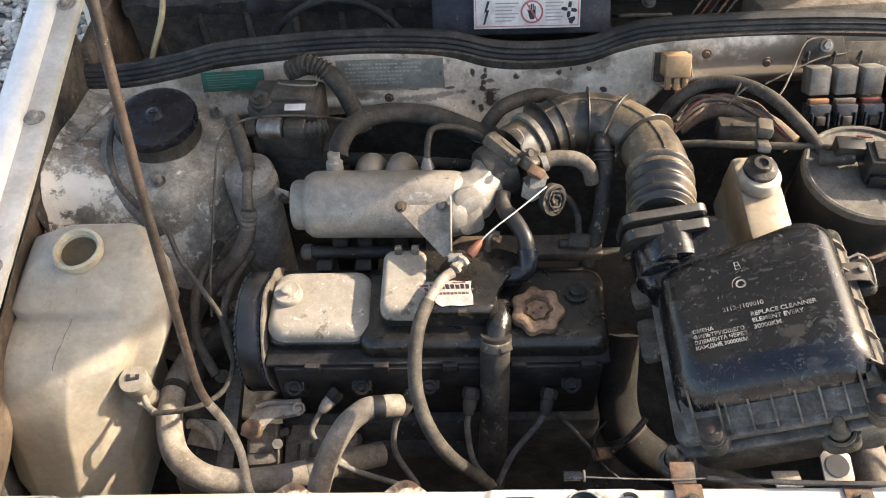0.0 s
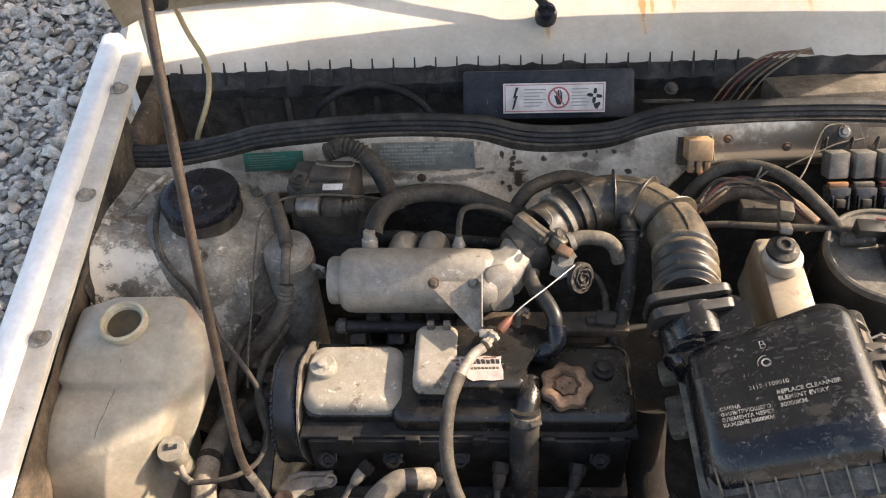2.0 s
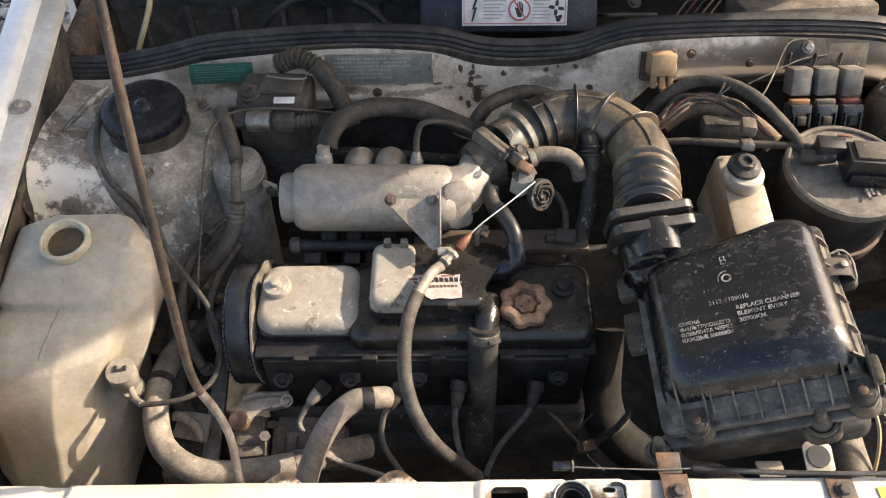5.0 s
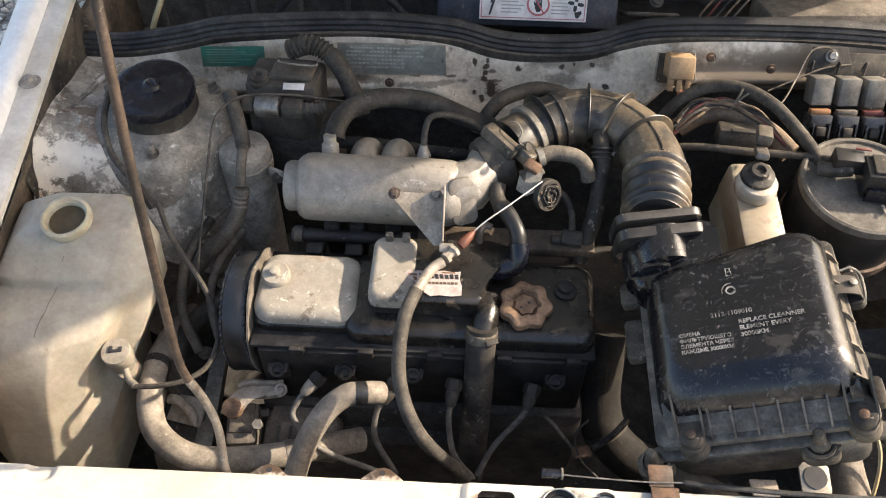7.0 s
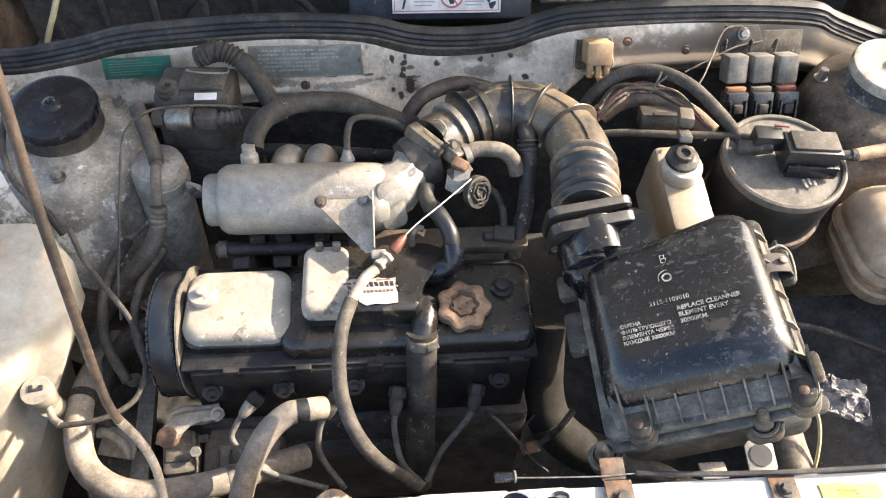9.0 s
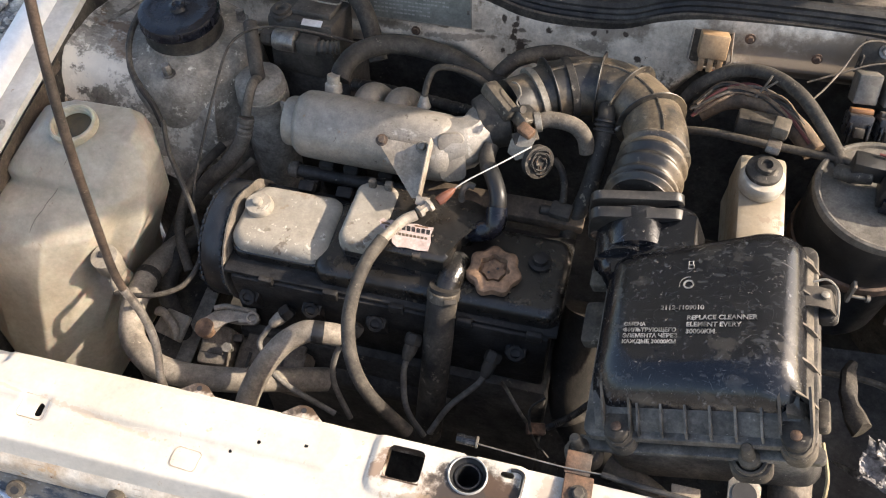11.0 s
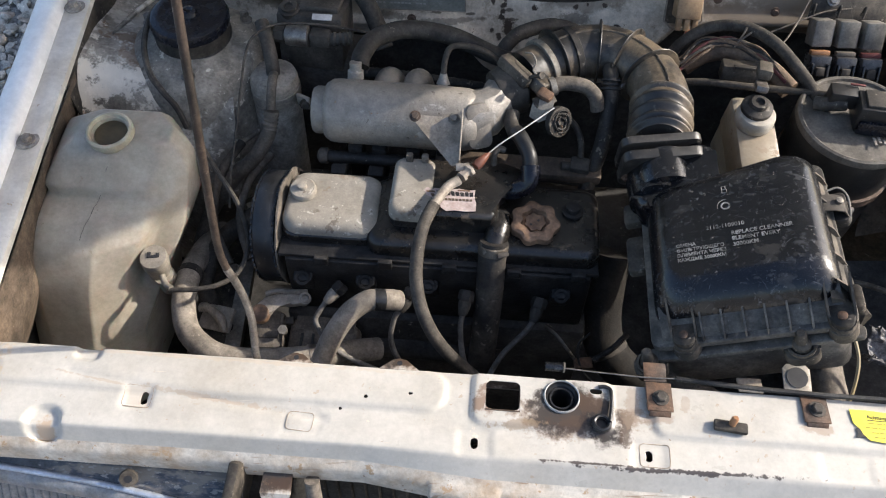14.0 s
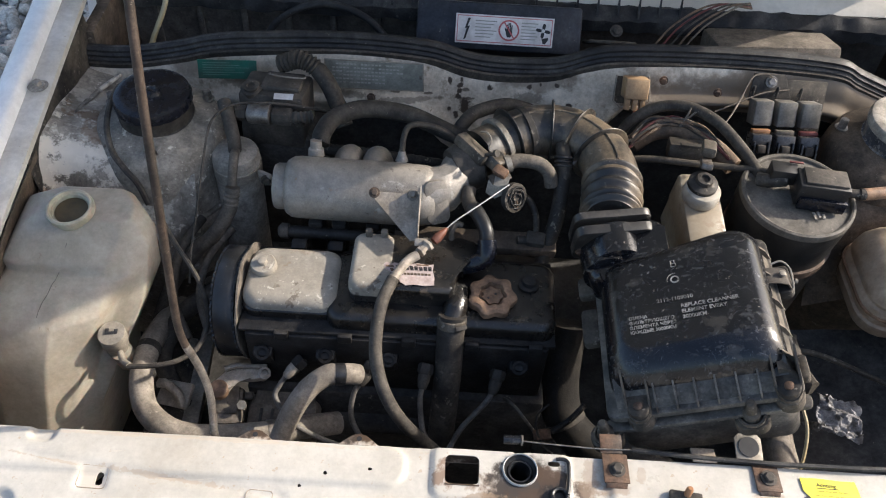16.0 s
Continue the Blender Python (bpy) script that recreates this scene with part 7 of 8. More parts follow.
solo("lower_coolant_hose", tube([(-0.462, 0.372, 0.565), (-0.474, 0.335, 0.580), (-0.480, 0.285, 0.595), (-0.478, 0.250, 0.603), (-0.472, 0.213, 0.604), (-0.457, 0.180, 0.595), (-0.421, 0.157, 0.590), (-0.375, 0.154, 0.585), (-0.312, 0.165, 0.580), (-0.269, 0.185, 0.565), (-0.22, 0.21, 0.54)], 0.0155, 8, 18), "tanhose", "fat tan coolant hose curving at the bottom", "hose")
solo("side_hose", tube([(-0.36, 0.40, 0.62), (-0.42, 0.37, 0.60), (-0.455, 0.33, 0.59), (-0.47, 0.28, 0.56), (-0.44, 0.24, 0.50)], 0.013, 8, 16), "dustrub", "dusty dark hose beside the pulley", "hose")
lug = thing("alternator_bracket", (-0.34, 0.22, 0.58), "dusty cast bracket with a rusty foot above the alternator", "bracket")
ARM = [(-0.043, -0.018), (-0.036, 0.000), (-0.026, 0.012), (-0.012, 0.018), (0.010, 0.019), (0.028, 0.021), (0.033, 0.015), (0.026, 0.008), (0.010, 0.004), (-0.006, 0.003), (-0.013, -0.004), (-0.018, -0.014), (-0.029, -0.021)]
part("arm", rumple(prism(ARM, 0.010, pose(-0.342, 0.224, 0.600, 14, 0, -2), 0.003), 0.0012, 50), "bracket", lug)
part("rim", tube([pose(-0.342, 0.224, 0.611, 14, 0, -2) @ Vector((x, y, 0)) for x, y in ARM[2:6]], 0.0035, 6, 8), "tanhose", lug, "raised cast rim")
part("foot", lathe([(0.010, -0.012), (0.012, -0.008), (0.012, 0.004), (0.008, 0.007), (0.004, 0.007)], (-0.371, 0.211, 0.606), (0, -0.3, 1), 16), "oilcap", lug, "rusted foot")
part("boss", lathe([(0.008, -0.02), (0.008, 0.012), (0.005, 0.013), (0.0045, 0.006)], (-0.318, 0.238, 0.606), (0.3, -0.5, 1), 20), "bracket", lug)
alt = thing("alternator", (-0.31, 0.20, 0.50), "dusty alternator with boxy alloy housings", "alternator")
part("end_housing", rumple(rbox(pose(-0.364, 0.212, 0.558, 18, 0, 2), (0.038, 0.050, 0.040), 0.005), 0.0012, 60), "hose", alt)
part("end_cover", rbox(pose(-0.364, 0.212, 0.5795, 18, 0, 2), (0.030, 0.036, 0.004), 0.0015), "hose", alt, "flat dusty cover plate")
part("body", rumple(rbox(pose(-0.294, 0.212, 0.536, 22, 0, -3), (0.092, 0.056, 0.042), 0.006), 0.0014, 50), "hose", alt)
part("body_ledge", rbox(pose(-0.292, 0.228, 0.562, 22, 0, -3), (0.080, 0.020, 0.008), 0.002), "hose", alt)
for k in range(4):
    part("cooling_slot", rbox(pose(-0.322 + 0.015 * k, 0.205, 0.5560, 22, 0, -3), (0.0035, 0.020, 0.004), 0.0005), "darkbay", alt)
part("stud", lathe([(0.004, 0), (0.004, 0.012), (0.0065, 0.012), (0.0065, 0.017)], (-0.342, 0.206, 0.574), (0, -0.4, 1), 6), "clampsteel", alt)
part("terminal", rbox(pose(-0.338, 0.222, 0.576, 20, 0, 8), (0.012, 0.010, 0.008), 0.002), "boxpl", alt)
mnt = thing("engine_mount", (-0.44, 0.24, 0.48), "dusty stamped engine mount bracket", "bracket")
part("plate", rumple(rbox(pose(-0.446, 0.236, 0.545, 24, -14, -18), (0.050, 0.036, 0.006), 0.002), 0.004, 45), "bracket", mnt)
part("curl", rumple(tube([(-0.468, 0.246, 0.556), (-0.452, 0.240, 0.562), (-0.436, 0.228, 0.556), (-0.430, 0.216, 0.546)], 0.006, 6, 10), 0.002, 60), "bracket", mnt, "curled sunlit edge")
part("web", rbox(pose(-0.45, 0.20, 0.47, 15, 0, 5), (0.05, 0.012, 0.10), 0.003), "boxpl", mnt)

rail = thing("chassis_rail", (-0.47, 0.36, 0.44), "dust-caked chassis rail beside the engine", "car panel")
part("box_section", rumple(rbox(pose(-0.475, 0.38, 0.455, 0, 8, 4), (0.060, 0.40, 0.12), 0.012), 0.006, 18), "dustpl", rail)
part("weld_flange", rumple(rbox(pose(-0.440, 0.38, 0.510, 0, 0, 4), (0.028, 0.36, 0.003), 0.001), 0.004, 20), "dustgrey", rail)
for y in (0.26, 0.34, 0.46):
    hexbolt((-0.452, y, 0.514), rail, 0.007, 0.007, (0.1, 0, 1), "dustgrey")

big_hose = bpy.data.objects["lower_coolant_hose"]
part("clamp", lathe([(0.0156, -0.006), (0.0164, -0.005), (0.0164, 0.005), (0.0156, 0.006)], (-0.4795, 0.270, 0.599), (0.06, -1, 0.22), 28), "sootrub", big_hose, "sooty clamp band")
part("clamp", lathe([(0.0158, -0.005), (0.0166, -0.004), (0.0166, 0.004), (0.0158, 0.005)], (-0.300, 0.1695, 0.577), (0.9, 0.3, -0.2), 28), "steel", big_hose, "dull worm clamp")

for name, pts, r, m_, label in (
        ("knock_sensor_wire", [(0.000, 0.235, 0.585), (0.012, 0.215, 0.600), (0.028, 0.200, 0.590), (0.050, 0.190, 0.560)], 0.0022, "hose", "thin dusty sensor wire beside the block"),
        ("oil_pressure_wire", [(0.055, 0.215, 0.610), (0.040, 0.200, 0.600), (0.048, 0.180, 0.575), (0.070, 0.165, 0.560)], 0.0016, "blackhose", "thin black wire beside the block"),
        ("fuel_hose", [(-0.44, 0.46, 0.66), (-0.455, 0.42, 0.655), (-0.462, 0.38, 0.645), (-0.455, 0.33, 0.625), (-0.43, 0.29, 0.60)], 0.0065, "dustrub", "dusty fuel hose running down beside the tank"),
        ("return_hose", [(-0.40, 0.46, 0.64), (-0.425, 0.41, 0.63), (-0.430, 0.36, 0.61), (-0.41, 0.31, 0.585)], 0.0055, "hose", "dusty tan return hose beside the pulley"),
        ("vent_tube", [(-0.29, 0.575, 0.70), (-0.25, 0.56, 0.715), (-0.20, 0.55, 0.720), (-0.12, 0.545, 0.715), (-0.06, 0.55, 0.70)], 0.0085, "blackhose", "dark ribbed tube behind the plenum")):
    solo(name, tube(pts, corrugated(r, 40, 0.0006) if name == "vent_tube" else r, 16 if name == "vent_tube" else 8, 10), m_, label, "hose" if r > 0.005 else "wire")
bung = thing("lower_connector", (0.045, 0.19, 0.58), "dusty brown connector beside the engine block", "connector")
part("shell", rbox(pose(0.050, 0.190, 0.575, 20, 10, 15), (0.022, 0.014, 0.012), 0.002), "rust", bung)
part("corrugated_sleeve", tube([(0.062, 0.192, 0.580), (0.085, 0.205, 0.592), (0.105, 0.225, 0.598)], corrugated(0.0040, 22, 0.0004), 24, 10), "blackhose", bung)

# ---- air filter box ----
AFM = Matrix.Translation((0.178, 0.235, 0.8343)) @ Matrix.Rotation(radians(1.3), 4, "X") @ Matrix.Rotation(radians(-22.5), 4, "Y")


def afp(u, v, w, rx=0, ry=0, rz=0):
    return AFM @ pose(u, v, w, rx, ry, rz)


air = thing("air_filter_box", AFM @ Vector((0, 0, -0.11)), "glossy scratched black plastic air filter housing", "air filter")


def lid():
    rings = []
    for w, grow, r in ((-0.046, 0.003, 0.014), (-0.034, 0.002, 0.016), (-0.023, -0.0005, 0.020), (-0.015, -0.004, 0.022), (-0.0085, -0.0095, 0.022), (-0.004, -0.016, 0.020), (-0.0012, -0.024, 0.017), (0.0005, -0.034, 0.012)):
        ring = []
        for px, py in rounded(0.184 + 2 * grow, 0.184 + 2 * grow, r + 0.006, 7, -0.006, -0.003):
            if px < -0.020 and py > 0.040:
                py = 0.040 + (py - 0.040) * 0.55
            ring.append(AFM @ Vector((px, py, w)))
        rings.append(ring)
    return loft(rings)


part("lid", lid(), "plastic", air, "scratched glossy lid", smooth=60)
part("outlet_boss", rumple(prism(rounded(0.100, 0.086, 0.020, 5), 0.043, afp(-0.062, 0.084, -0.052), 0.012, steps=3), 0.001, 30), "plastic", air)
skirt = loft([[AFM @ Vector(p) for p in ((u, -0.084, -0.026), (u, -0.094, -0.031), (u, -0.108, -0.044), (u, -0.117, -0.056), (u, -0.080, -0.056))] for u in (-0.096, -0.06, 0.0, 0.05, 0.084)])
part("front_skirt", skirt, "filterpl", air, "dusty front skirt")
side_skirt = loft([[AFM @ Vector(p) for p in ((0.074, v, -0.026), (0.084, v, -0.031), (0.090, v, -0.043), (0.096, v, -0.055), (0.074, v, -0.055))] for v in (-0.100, -0.05, 0.0, 0.05, 0.074)])
part("side_skirt", side_skirt, "dusttan", air, "tan-dusted side skirt")
for k in range(5):
    v = -0.082 + 0.036 * k
    part("side_rib", loft([[AFM @ Vector((x, v + q * 0.0011, z)) for x, z in ((0.082, -0.020), (0.0925, -0.036), (0.0985, -0.055), (0.080, -0.055))] for q in (-1, 1)]), "dusttan", air)
part("flange", prism(rounded(0.206, 0.214, 0.012, 4), 0.008, afp(-0.006, -0.013, -0.058), 0.002), "filterpl", air, "dusty joint flange")
part("base", prism(rounded(0.196, 0.204, 0.018, 4), 0.090, afp(-0.006, -0.011, -0.150), 0.003), "filterpl", air, "dusty lower half")
part("base_ledge", prism(rounded(0.216, 0.016, 0.006, 3), 0.006, afp(-0.006, -0.118, -0.072), 0.0015), "filterpl", air)
for k in range(6):
    u = -0.054 + 0.0215 * k
    rib_side = ((-0.086, -0.020), (-0.1165, -0.042), (-0.1195, -0.056), (-0.086, -0.056))
    part("rib", loft([[AFM @ Vector((u + s * 0.0010, y, z)) for y, z in rib_side] for s in (-1, 1)]), "filterpl", air)
for u in (-0.073, 0.081):
    part("screw_tower", prism(rounded(0.024, 0.034, 0.0115, 5), 0.012, afp(u, -0.110, -0.050), 0.002), "dustpl", air)
    part("tower_foot", prism(rounded(0.030, 0.040, 0.0145, 5), 0.016, afp(u, -0.110, -0.068), 0.002), "dustpl", air)
    rim = [(u - 0.0135, -0.082, -0.012), (u - 0.0135, -0.098, -0.024), (u - 0.0135, -0.112, -0.036), (u - 0.0115, -0.1215, -0.0425), (u - 0.006, -0.1275, -0.0455), (u, -0.1290, -0.0465), (u + 0.006, -0.1275, -0.0455), (u + 0.0115, -0.1215, -0.0425), (u + 0.0135, -0.112, -0.036), (u + 0.0135, -0.098, -0.024), (u + 0.0135, -0.082, -0.012)]
    part("tower_wall", sheet([[AFM @ Vector(p) for p in rim], [AFM @ Vector((x, y, min(z - 0.004, -0.060))) for x, y, z in rim]], 0.0022), "dusttan", air, "dust-pale moulded screw channel")
    part("screw", lathe([(0.0048, 0), (0.0048, 0.0025), (0.003, 0.0032)], AFM @ Vector((u, -0.115, -0.038)), AFM.to_3x3() @ Vector((0, 0, 1)), 14), "rust", air, "rusty cross-head screw")
for u, v in ((-0.115, -0.124), (0.040, -0.124)):
    part("mount_lug", prism(rounded(0.036, 0.030, 0.012, 5), 0.014, afp(u, v, -0.088), 0.003), "dustpl", air)
    part("lug_rim", lathe([(0.0145, 0), (0.0145, 0.006), (0.0120, 0.006), (0.0115, 0.001)], AFM @ Vector((u, v, -0.076)), AFM.to_3x3() @ Vector((0, 0, 1)), 24), "dustpl", air)
    part("rubber_peg", lathe([(0.010, 0), (0.0095, 0.010), (0.006, 0.013), (0.0055, 0.028), (0.004, 0.030)], AFM @ Vector((u, v, -0.076)), AFM.to_3x3() @ Vector((0.02, 0, 1)), 18), "dustpl", air)
for u, v, w, h in ((-0.118, 0.010, 0.022, 0.050), (0.104, 0.030, 0.018, 0.040), (-0.118, 0.070, 0.024, 0.030), (0.100, -0.085, 0.012, 0.030)):
    part("side_lug", prism(rounded(w, h, 0.0055, 4), 0.012, afp(u, v, -0.064), 0.003), "dustpl", air)
part("metal_clip", sheet([[AFM @ Vector((u, v, w)) for v in (0.014, 0.024, 0.036)] for u, w in ((0.088, -0.034), (0.098, -0.036), (0.108, -0.042), (0.112, -0.054), (0.110, -0.066))], 0.0016), "boxpl", air, "folded dusty spring clip")
part("clip_screw", lathe([(0.004, 0), (0.004, 0.003), (0.0025, 0.0036)], AFM @ Vector((0.104, 0.026, -0.038)), AFM.to_3x3() @ Vector((0.2, 0, 1)), 12), "clampsteel", air)
part("clip_wire", tube([AFM @ Vector(p) for p in ((0.094, 0.040, -0.034), (0.106, 0.043, -0.036), (0.114, 0.038, -0.046), (0.114, 0.022, -0.052), (0.112, 0.012, -0.060))], 0.0012, 5, 6), "clampsteel", air)
up = AFM.to_3x3() @ Vector((0, 0, 1))


def words(text, u, v, size, name="lettering"):
    cu = bpy.data.curves.new(name, "FONT")
    cu.body, cu.size, cu.extrude, cu.offset, cu.space_line = text, size, 0.0004, 0.00013, 1.12
    tmp = bpy.data.objects.new(name, cu)
    scene.collection.objects.link(tmp)
    bpy.context.view_layer.update()
    me = bpy.data.meshes.new_from_object(tmp.evaluated_get(bpy.context.evaluated_depsgraph_get()))
    bpy.data.objects.remove(tmp)
    bpy.data.curves.remove(cu)
    b = bmesh.new()
    b.from_mesh(me)
    bpy.data.meshes.remove(me)
    b.transform(afp(u, v, 0.0013))
    return part(name, b, "scratch", air, "raised worn lettering")


words("2112-1109010", -0.0344, -0.0125, 0.0068)
words("REPLACE CLEANNER\nELEMENT EVERY\n30000KM", -0.0095, -0.0235, 0.0066)
words("СМЕНА\nФИЛЬТРУЮЩЕГО\nЭЛЕМЕНТА ЧЕРЕЗ\nКАЖДЫЕ 30000КМ", -0.067, -0.0300, 0.0056)
part("moulded_ring", lathe([(0.0050, 0), (0.0050, 0.0009), (0.0034, 0.0009), (0.0034, 0)], AFM @ Vector((-0.011, 0.016, 0.0006)), up, 28, ends=(False, False)), "scratch", air)
part("moulded_arc", tube([AFM @ Vector((-0.011 + 0.0085 * math.cos(a), 0.016 + 0.0085 * math.sin(a), 0.001)) for a in np.linspace(1.4, 3.4, 7)], 0.0005, 4, 6), "scratch", air)
part("moulded_mark", tube([AFM @ Vector(q) for q in ((-0.0125, 0.034, 0.001), (-0.0125, 0.043, 0.001), (-0.0085, 0.043, 0.001), (-0.0085, 0.0385, 0.001), (-0.0115, 0.0385, 0.001), (-0.0075, 0.0385, 0.001), (-0.0075, 0.034, 0.001), (-0.0125, 0.034, 0.001))], 0.0006, 1, 6, True), "scratch", air)
maf = thing("airflow_sensor", (0.115, 0.36, 0.76), "dusty square airflow sensor flange between box and snorkel", "sensor")
fd = pose(0.111, 0.361, 0.795, 12, -3, 8)
part("flange", prism([(x, z) for x, z in rounded(0.096, 0.062, 0.012, 4)], 0.010, fd @ pose(0, 0.006, 0, 90, 0, 0), 0.002), "scuffpl", maf)
part("flange", prism([(x, z) for x, z in rounded(0.096, 0.062, 0.012, 4)], 0.012, fd @ pose(0, -0.012, -0.002, 90, 0, 0), 0.002), "scuffpl", maf)
part("barrel", lathe([(0.034, -0.030), (0.034, 0.01)], fd @ Vector((0, -0.02, -0.004)), fd.to_3x3() @ Vector((0, 1, 0)), 32), "plastic", maf)
for sx in (-1, 1):
    hexbolt(fd @ Vector((sx * 0.040, -0.024, 0.018 if sx > 0 else -0.012)), maf, 0.004, 0.005, fd.to_3x3() @ Vector((0, -1, 0)), "rust")
part("neck", tube([(0.104, 0.345, 0.778), (0.106, 0.325, 0.775), (0.108, 0.30, 0.775)], 0.030, 6, 24), "plastic", maf)
hot = thing("air_duct", (0.08, 0.29, 0.45), "dusty black air duct hose beside the filter, darkened for shade", "duct")
duct_pts = [(0.084, 0.335, 0.625), (0.080, 0.308, 0.590), (0.080, 0.276, 0.550), (0.092, 0.246, 0.520), (0.122, 0.222, 0.500), (0.160, 0.208, 0.490)]
# Near-black base colour stands in for the shadow on this hose.
part("hose", tube(duct_pts, 0.028, 8, 22), mat("shaded_duct_rubber", (0.016, 0.014, 0.012), (0.030, 0.026, 0.021), 0.8, 0, 20, 200, grain=0.3, bump=0.15), hot)
for k in (3,):
    part("clamp", lathe([(0.0282, -0.005), (0.0292, -0.004), (0.0292, 0.004), (0.0282, 0.005)], duct_pts[k], Vector(duct_pts[k + 1]) - Vector(duct_pts[k - 1]), 28), "boxpl", hot)
solo("lower_duct", tube([(0.300, 0.20, 0.66), (0.305, 0.16, 0.685), (0.303, 0.12, 0.690), (0.318, 0.08, 0.66), (0.34, 0.05, 0.60)], 0.020, 8, 18), "hose", "pale dusty intake duct below the filter", "duct")
solo("bay_pipe", tube([(0.13, 0.13, 0.66), (0.17, 0.115, 0.66), (0.21, 0.10, 0.645), (0.26, 0.10, 0.62)], 0.012, 8, 14), "hose", "tan pipe below the filter box", "pipe")
solo("filter_wire", tube([(0.315, 0.16, 0.75), (0.325, 0.13, 0.73), (0.322, 0.10, 0.70), (0.312, 0.08, 0.67)], 0.002, 8, 6), "yellowtube", "thin yellowish wire beside the filter box", "wire")

# ---- brake fluid reservoir ----
res = thing("brake_reservoir", (0.242, 0.43, 0.66), "cream brake fluid reservoir with white ring cap", "fluid reservoir")
part("body", rumple(rbox(pose(0.245, 0.428, 0.748, 10, 0, 2), (0.053, 0.118, 0.056), 0.007), 0.0008, 30), "cream", res)
part("lower_body", rbox(pose(0.246, 0.435, 0.70, 8, 0, 2), (0.051, 0.122, 0.06), 0.007), "cream", res)
part("ring_cap", lathe([(0.0225, 0.0), (0.0240, 0.002), (0.0246, 0.009), (0.0240, 0.016), (0.0215, 0.019), (0.018, 0.0195)], (0.241, 0.441, 0.778), (0.0, -0.12, 1), 40, wave=lambda a, h: 1 + 0.006 * math.cos(24 * a)), mat("aged_white_plastic", (0.46, 0.425, 0.36), (0.33, 0.295, 0.235), 0.45, 0, 30, 200, grain=0.08, bump=0.04), res, "aged white ring cap")
part("float_top", lathe([(0.0195, 0.0), (0.0195, 0.007), (0.015, 0.010), (0.0115, 0.0105), (0.0112, 0.014), (0.0102, 0.016), (0.0065, 0.0165), (0.0052, 0.0125), (0.002, 0.0125)], (0.240, 0.444, 0.796), (0.0, -0.12, 1), 36), "blackhose", res, "black float top")
part("connector", rbox(pose(0.246, 0.470, 0.812, -25, 0, -12), (0.015, 0.030, 0.009), 0.002), "steel", res, "metal wire connector")
part("connector_boot", rbox(pose(0.252, 0.494, 0.818, -10, 0, -12), (0.018, 0.026, 0.015), 0.003), "dustpl", res)
conn = thing("loom_connector", (0.235, 0.545, 0.77), "dusty black wiring connector block", "connector")
part("shell", rbox(pose(0.236, 0.532, 0.782, -12, 0, -4), (0.050, 0.024, 0.024), 0.003), "dustpl", conn)
part("latch", rbox(pose(0.238, 0.520, 0.799, -12, 0, -4), (0.030, 0.008, 0.004), 0.001), "boxpl", conn)
loom = thing("wiring_loom", (0.23, 0.57, 0.76), "taped wiring loom in ribbed black conduit", "wiring")
part("conduit", tube([(0.147, 0.575, 0.752), (0.165, 0.587, 0.780), (0.199, 0.594, 0.803), (0.238, 0.584, 0.815), (0.274, 0.556, 0.815), (0.303, 0.519, 0.804), (0.322, 0.489, 0.792), (0.335, 0.46, 0.78)], corrugated(0.0078, 150, 0.0002), 48, 14), "dustrub", loom)
part("lower_conduit", tube([(0.150, 0.522, 0.765), (0.190, 0.514, 0.776), (0.240, 0.502, 0.783), (0.318, 0.487, 0.792), (0.363, 0.459, 0.812)], corrugated(0.0048, 60, 0.0001), 24, 12), "dustrub", loom)
part("taped_core", tube([(0.170, 0.565, 0.758), (0.200, 0.575, 0.776), (0.240, 0.568, 0.784), (0.278, 0.540, 0.780), (0.302, 0.512, 0.772)], 0.0135, 8, 14), "copper", loom, "frayed cloth-taped core")
rl = random.Random(7)
for k in range(14):
    o = 0.003 * k
    part("wire", tube([(0.158 + rl.uniform(0, 0.01), 0.545 + o * 0.4, 0.766 + rl.uniform(0, 0.012)), (0.19, 0.560 + o * 0.5 + rl.uniform(-0.006, 0.006), 0.786 + rl.uniform(0, 0.008)), (0.225, 0.570 + rl.uniform(-0.012, 0.012), 0.797 + rl.uniform(-0.003, 0.006)), (0.262, 0.556 + rl.uniform(-0.014, 0.01), 0.798 + rl.uniform(-0.006, 0.004)), (0.292, 0.52 + rl.uniform(-0.01, 0.01), 0.786)], 0.0022, 6, 6), ("redwire", "copper", "copper", "blackhose", "copper", "copper", "hose")[k % 7], loom)
part("wire_tie", tube([(0.228, 0.560, 0.798), (0.236, 0.568, 0.813), (0.240, 0.574, 0.822)], 0.0014, 5, 6), "hose", loom)
part("wire_tie", tube([(0.236, 0.566, 0.808), (0.244, 0.568, 0.816), (0.250, 0.573, 0.818)], 0.0014, 5, 6), "hose", loom)

# amber plug on the firewall
plug = thing("diagnostic_plug", (0.174, 0.645, 0.76), "orange-brown plastic plug in a pale steel frame", "connector")
fm = pose(0.174, 0.652, 0.786, 62, 0, 0)
frame_loop = [fm @ Vector((x, y, 0.0)) for x, y in ((-0.026, 0.022), (-0.027, -0.016), (-0.016, -0.025), (0.016, -0.025), (0.027, -0.014), (0.022, 0.022))]
part("frame", tube(frame_loop, 0.0014, 1, 6, True), "bracket", plug, "pale bent steel frame")
part("backing", prism([(-0.024, -0.020), (0.022, -0.020), (0.022, 0.020), (-0.024, 0.020)], 0.002, fm @ pose(0, 0, -0.006)), "dustpl", plug)
part("body", rbox(pose(0.174, 0.641, 0.800, -28, 0, 0), (0.034, 0.034, 0.030), 0.002), mat("amber_brown_plastic", (0.40, 0.27, 0.15), (0.28, 0.18, 0.10), 0.55, 0, 25, 200, grain=0.15, bump=0.06), plug)
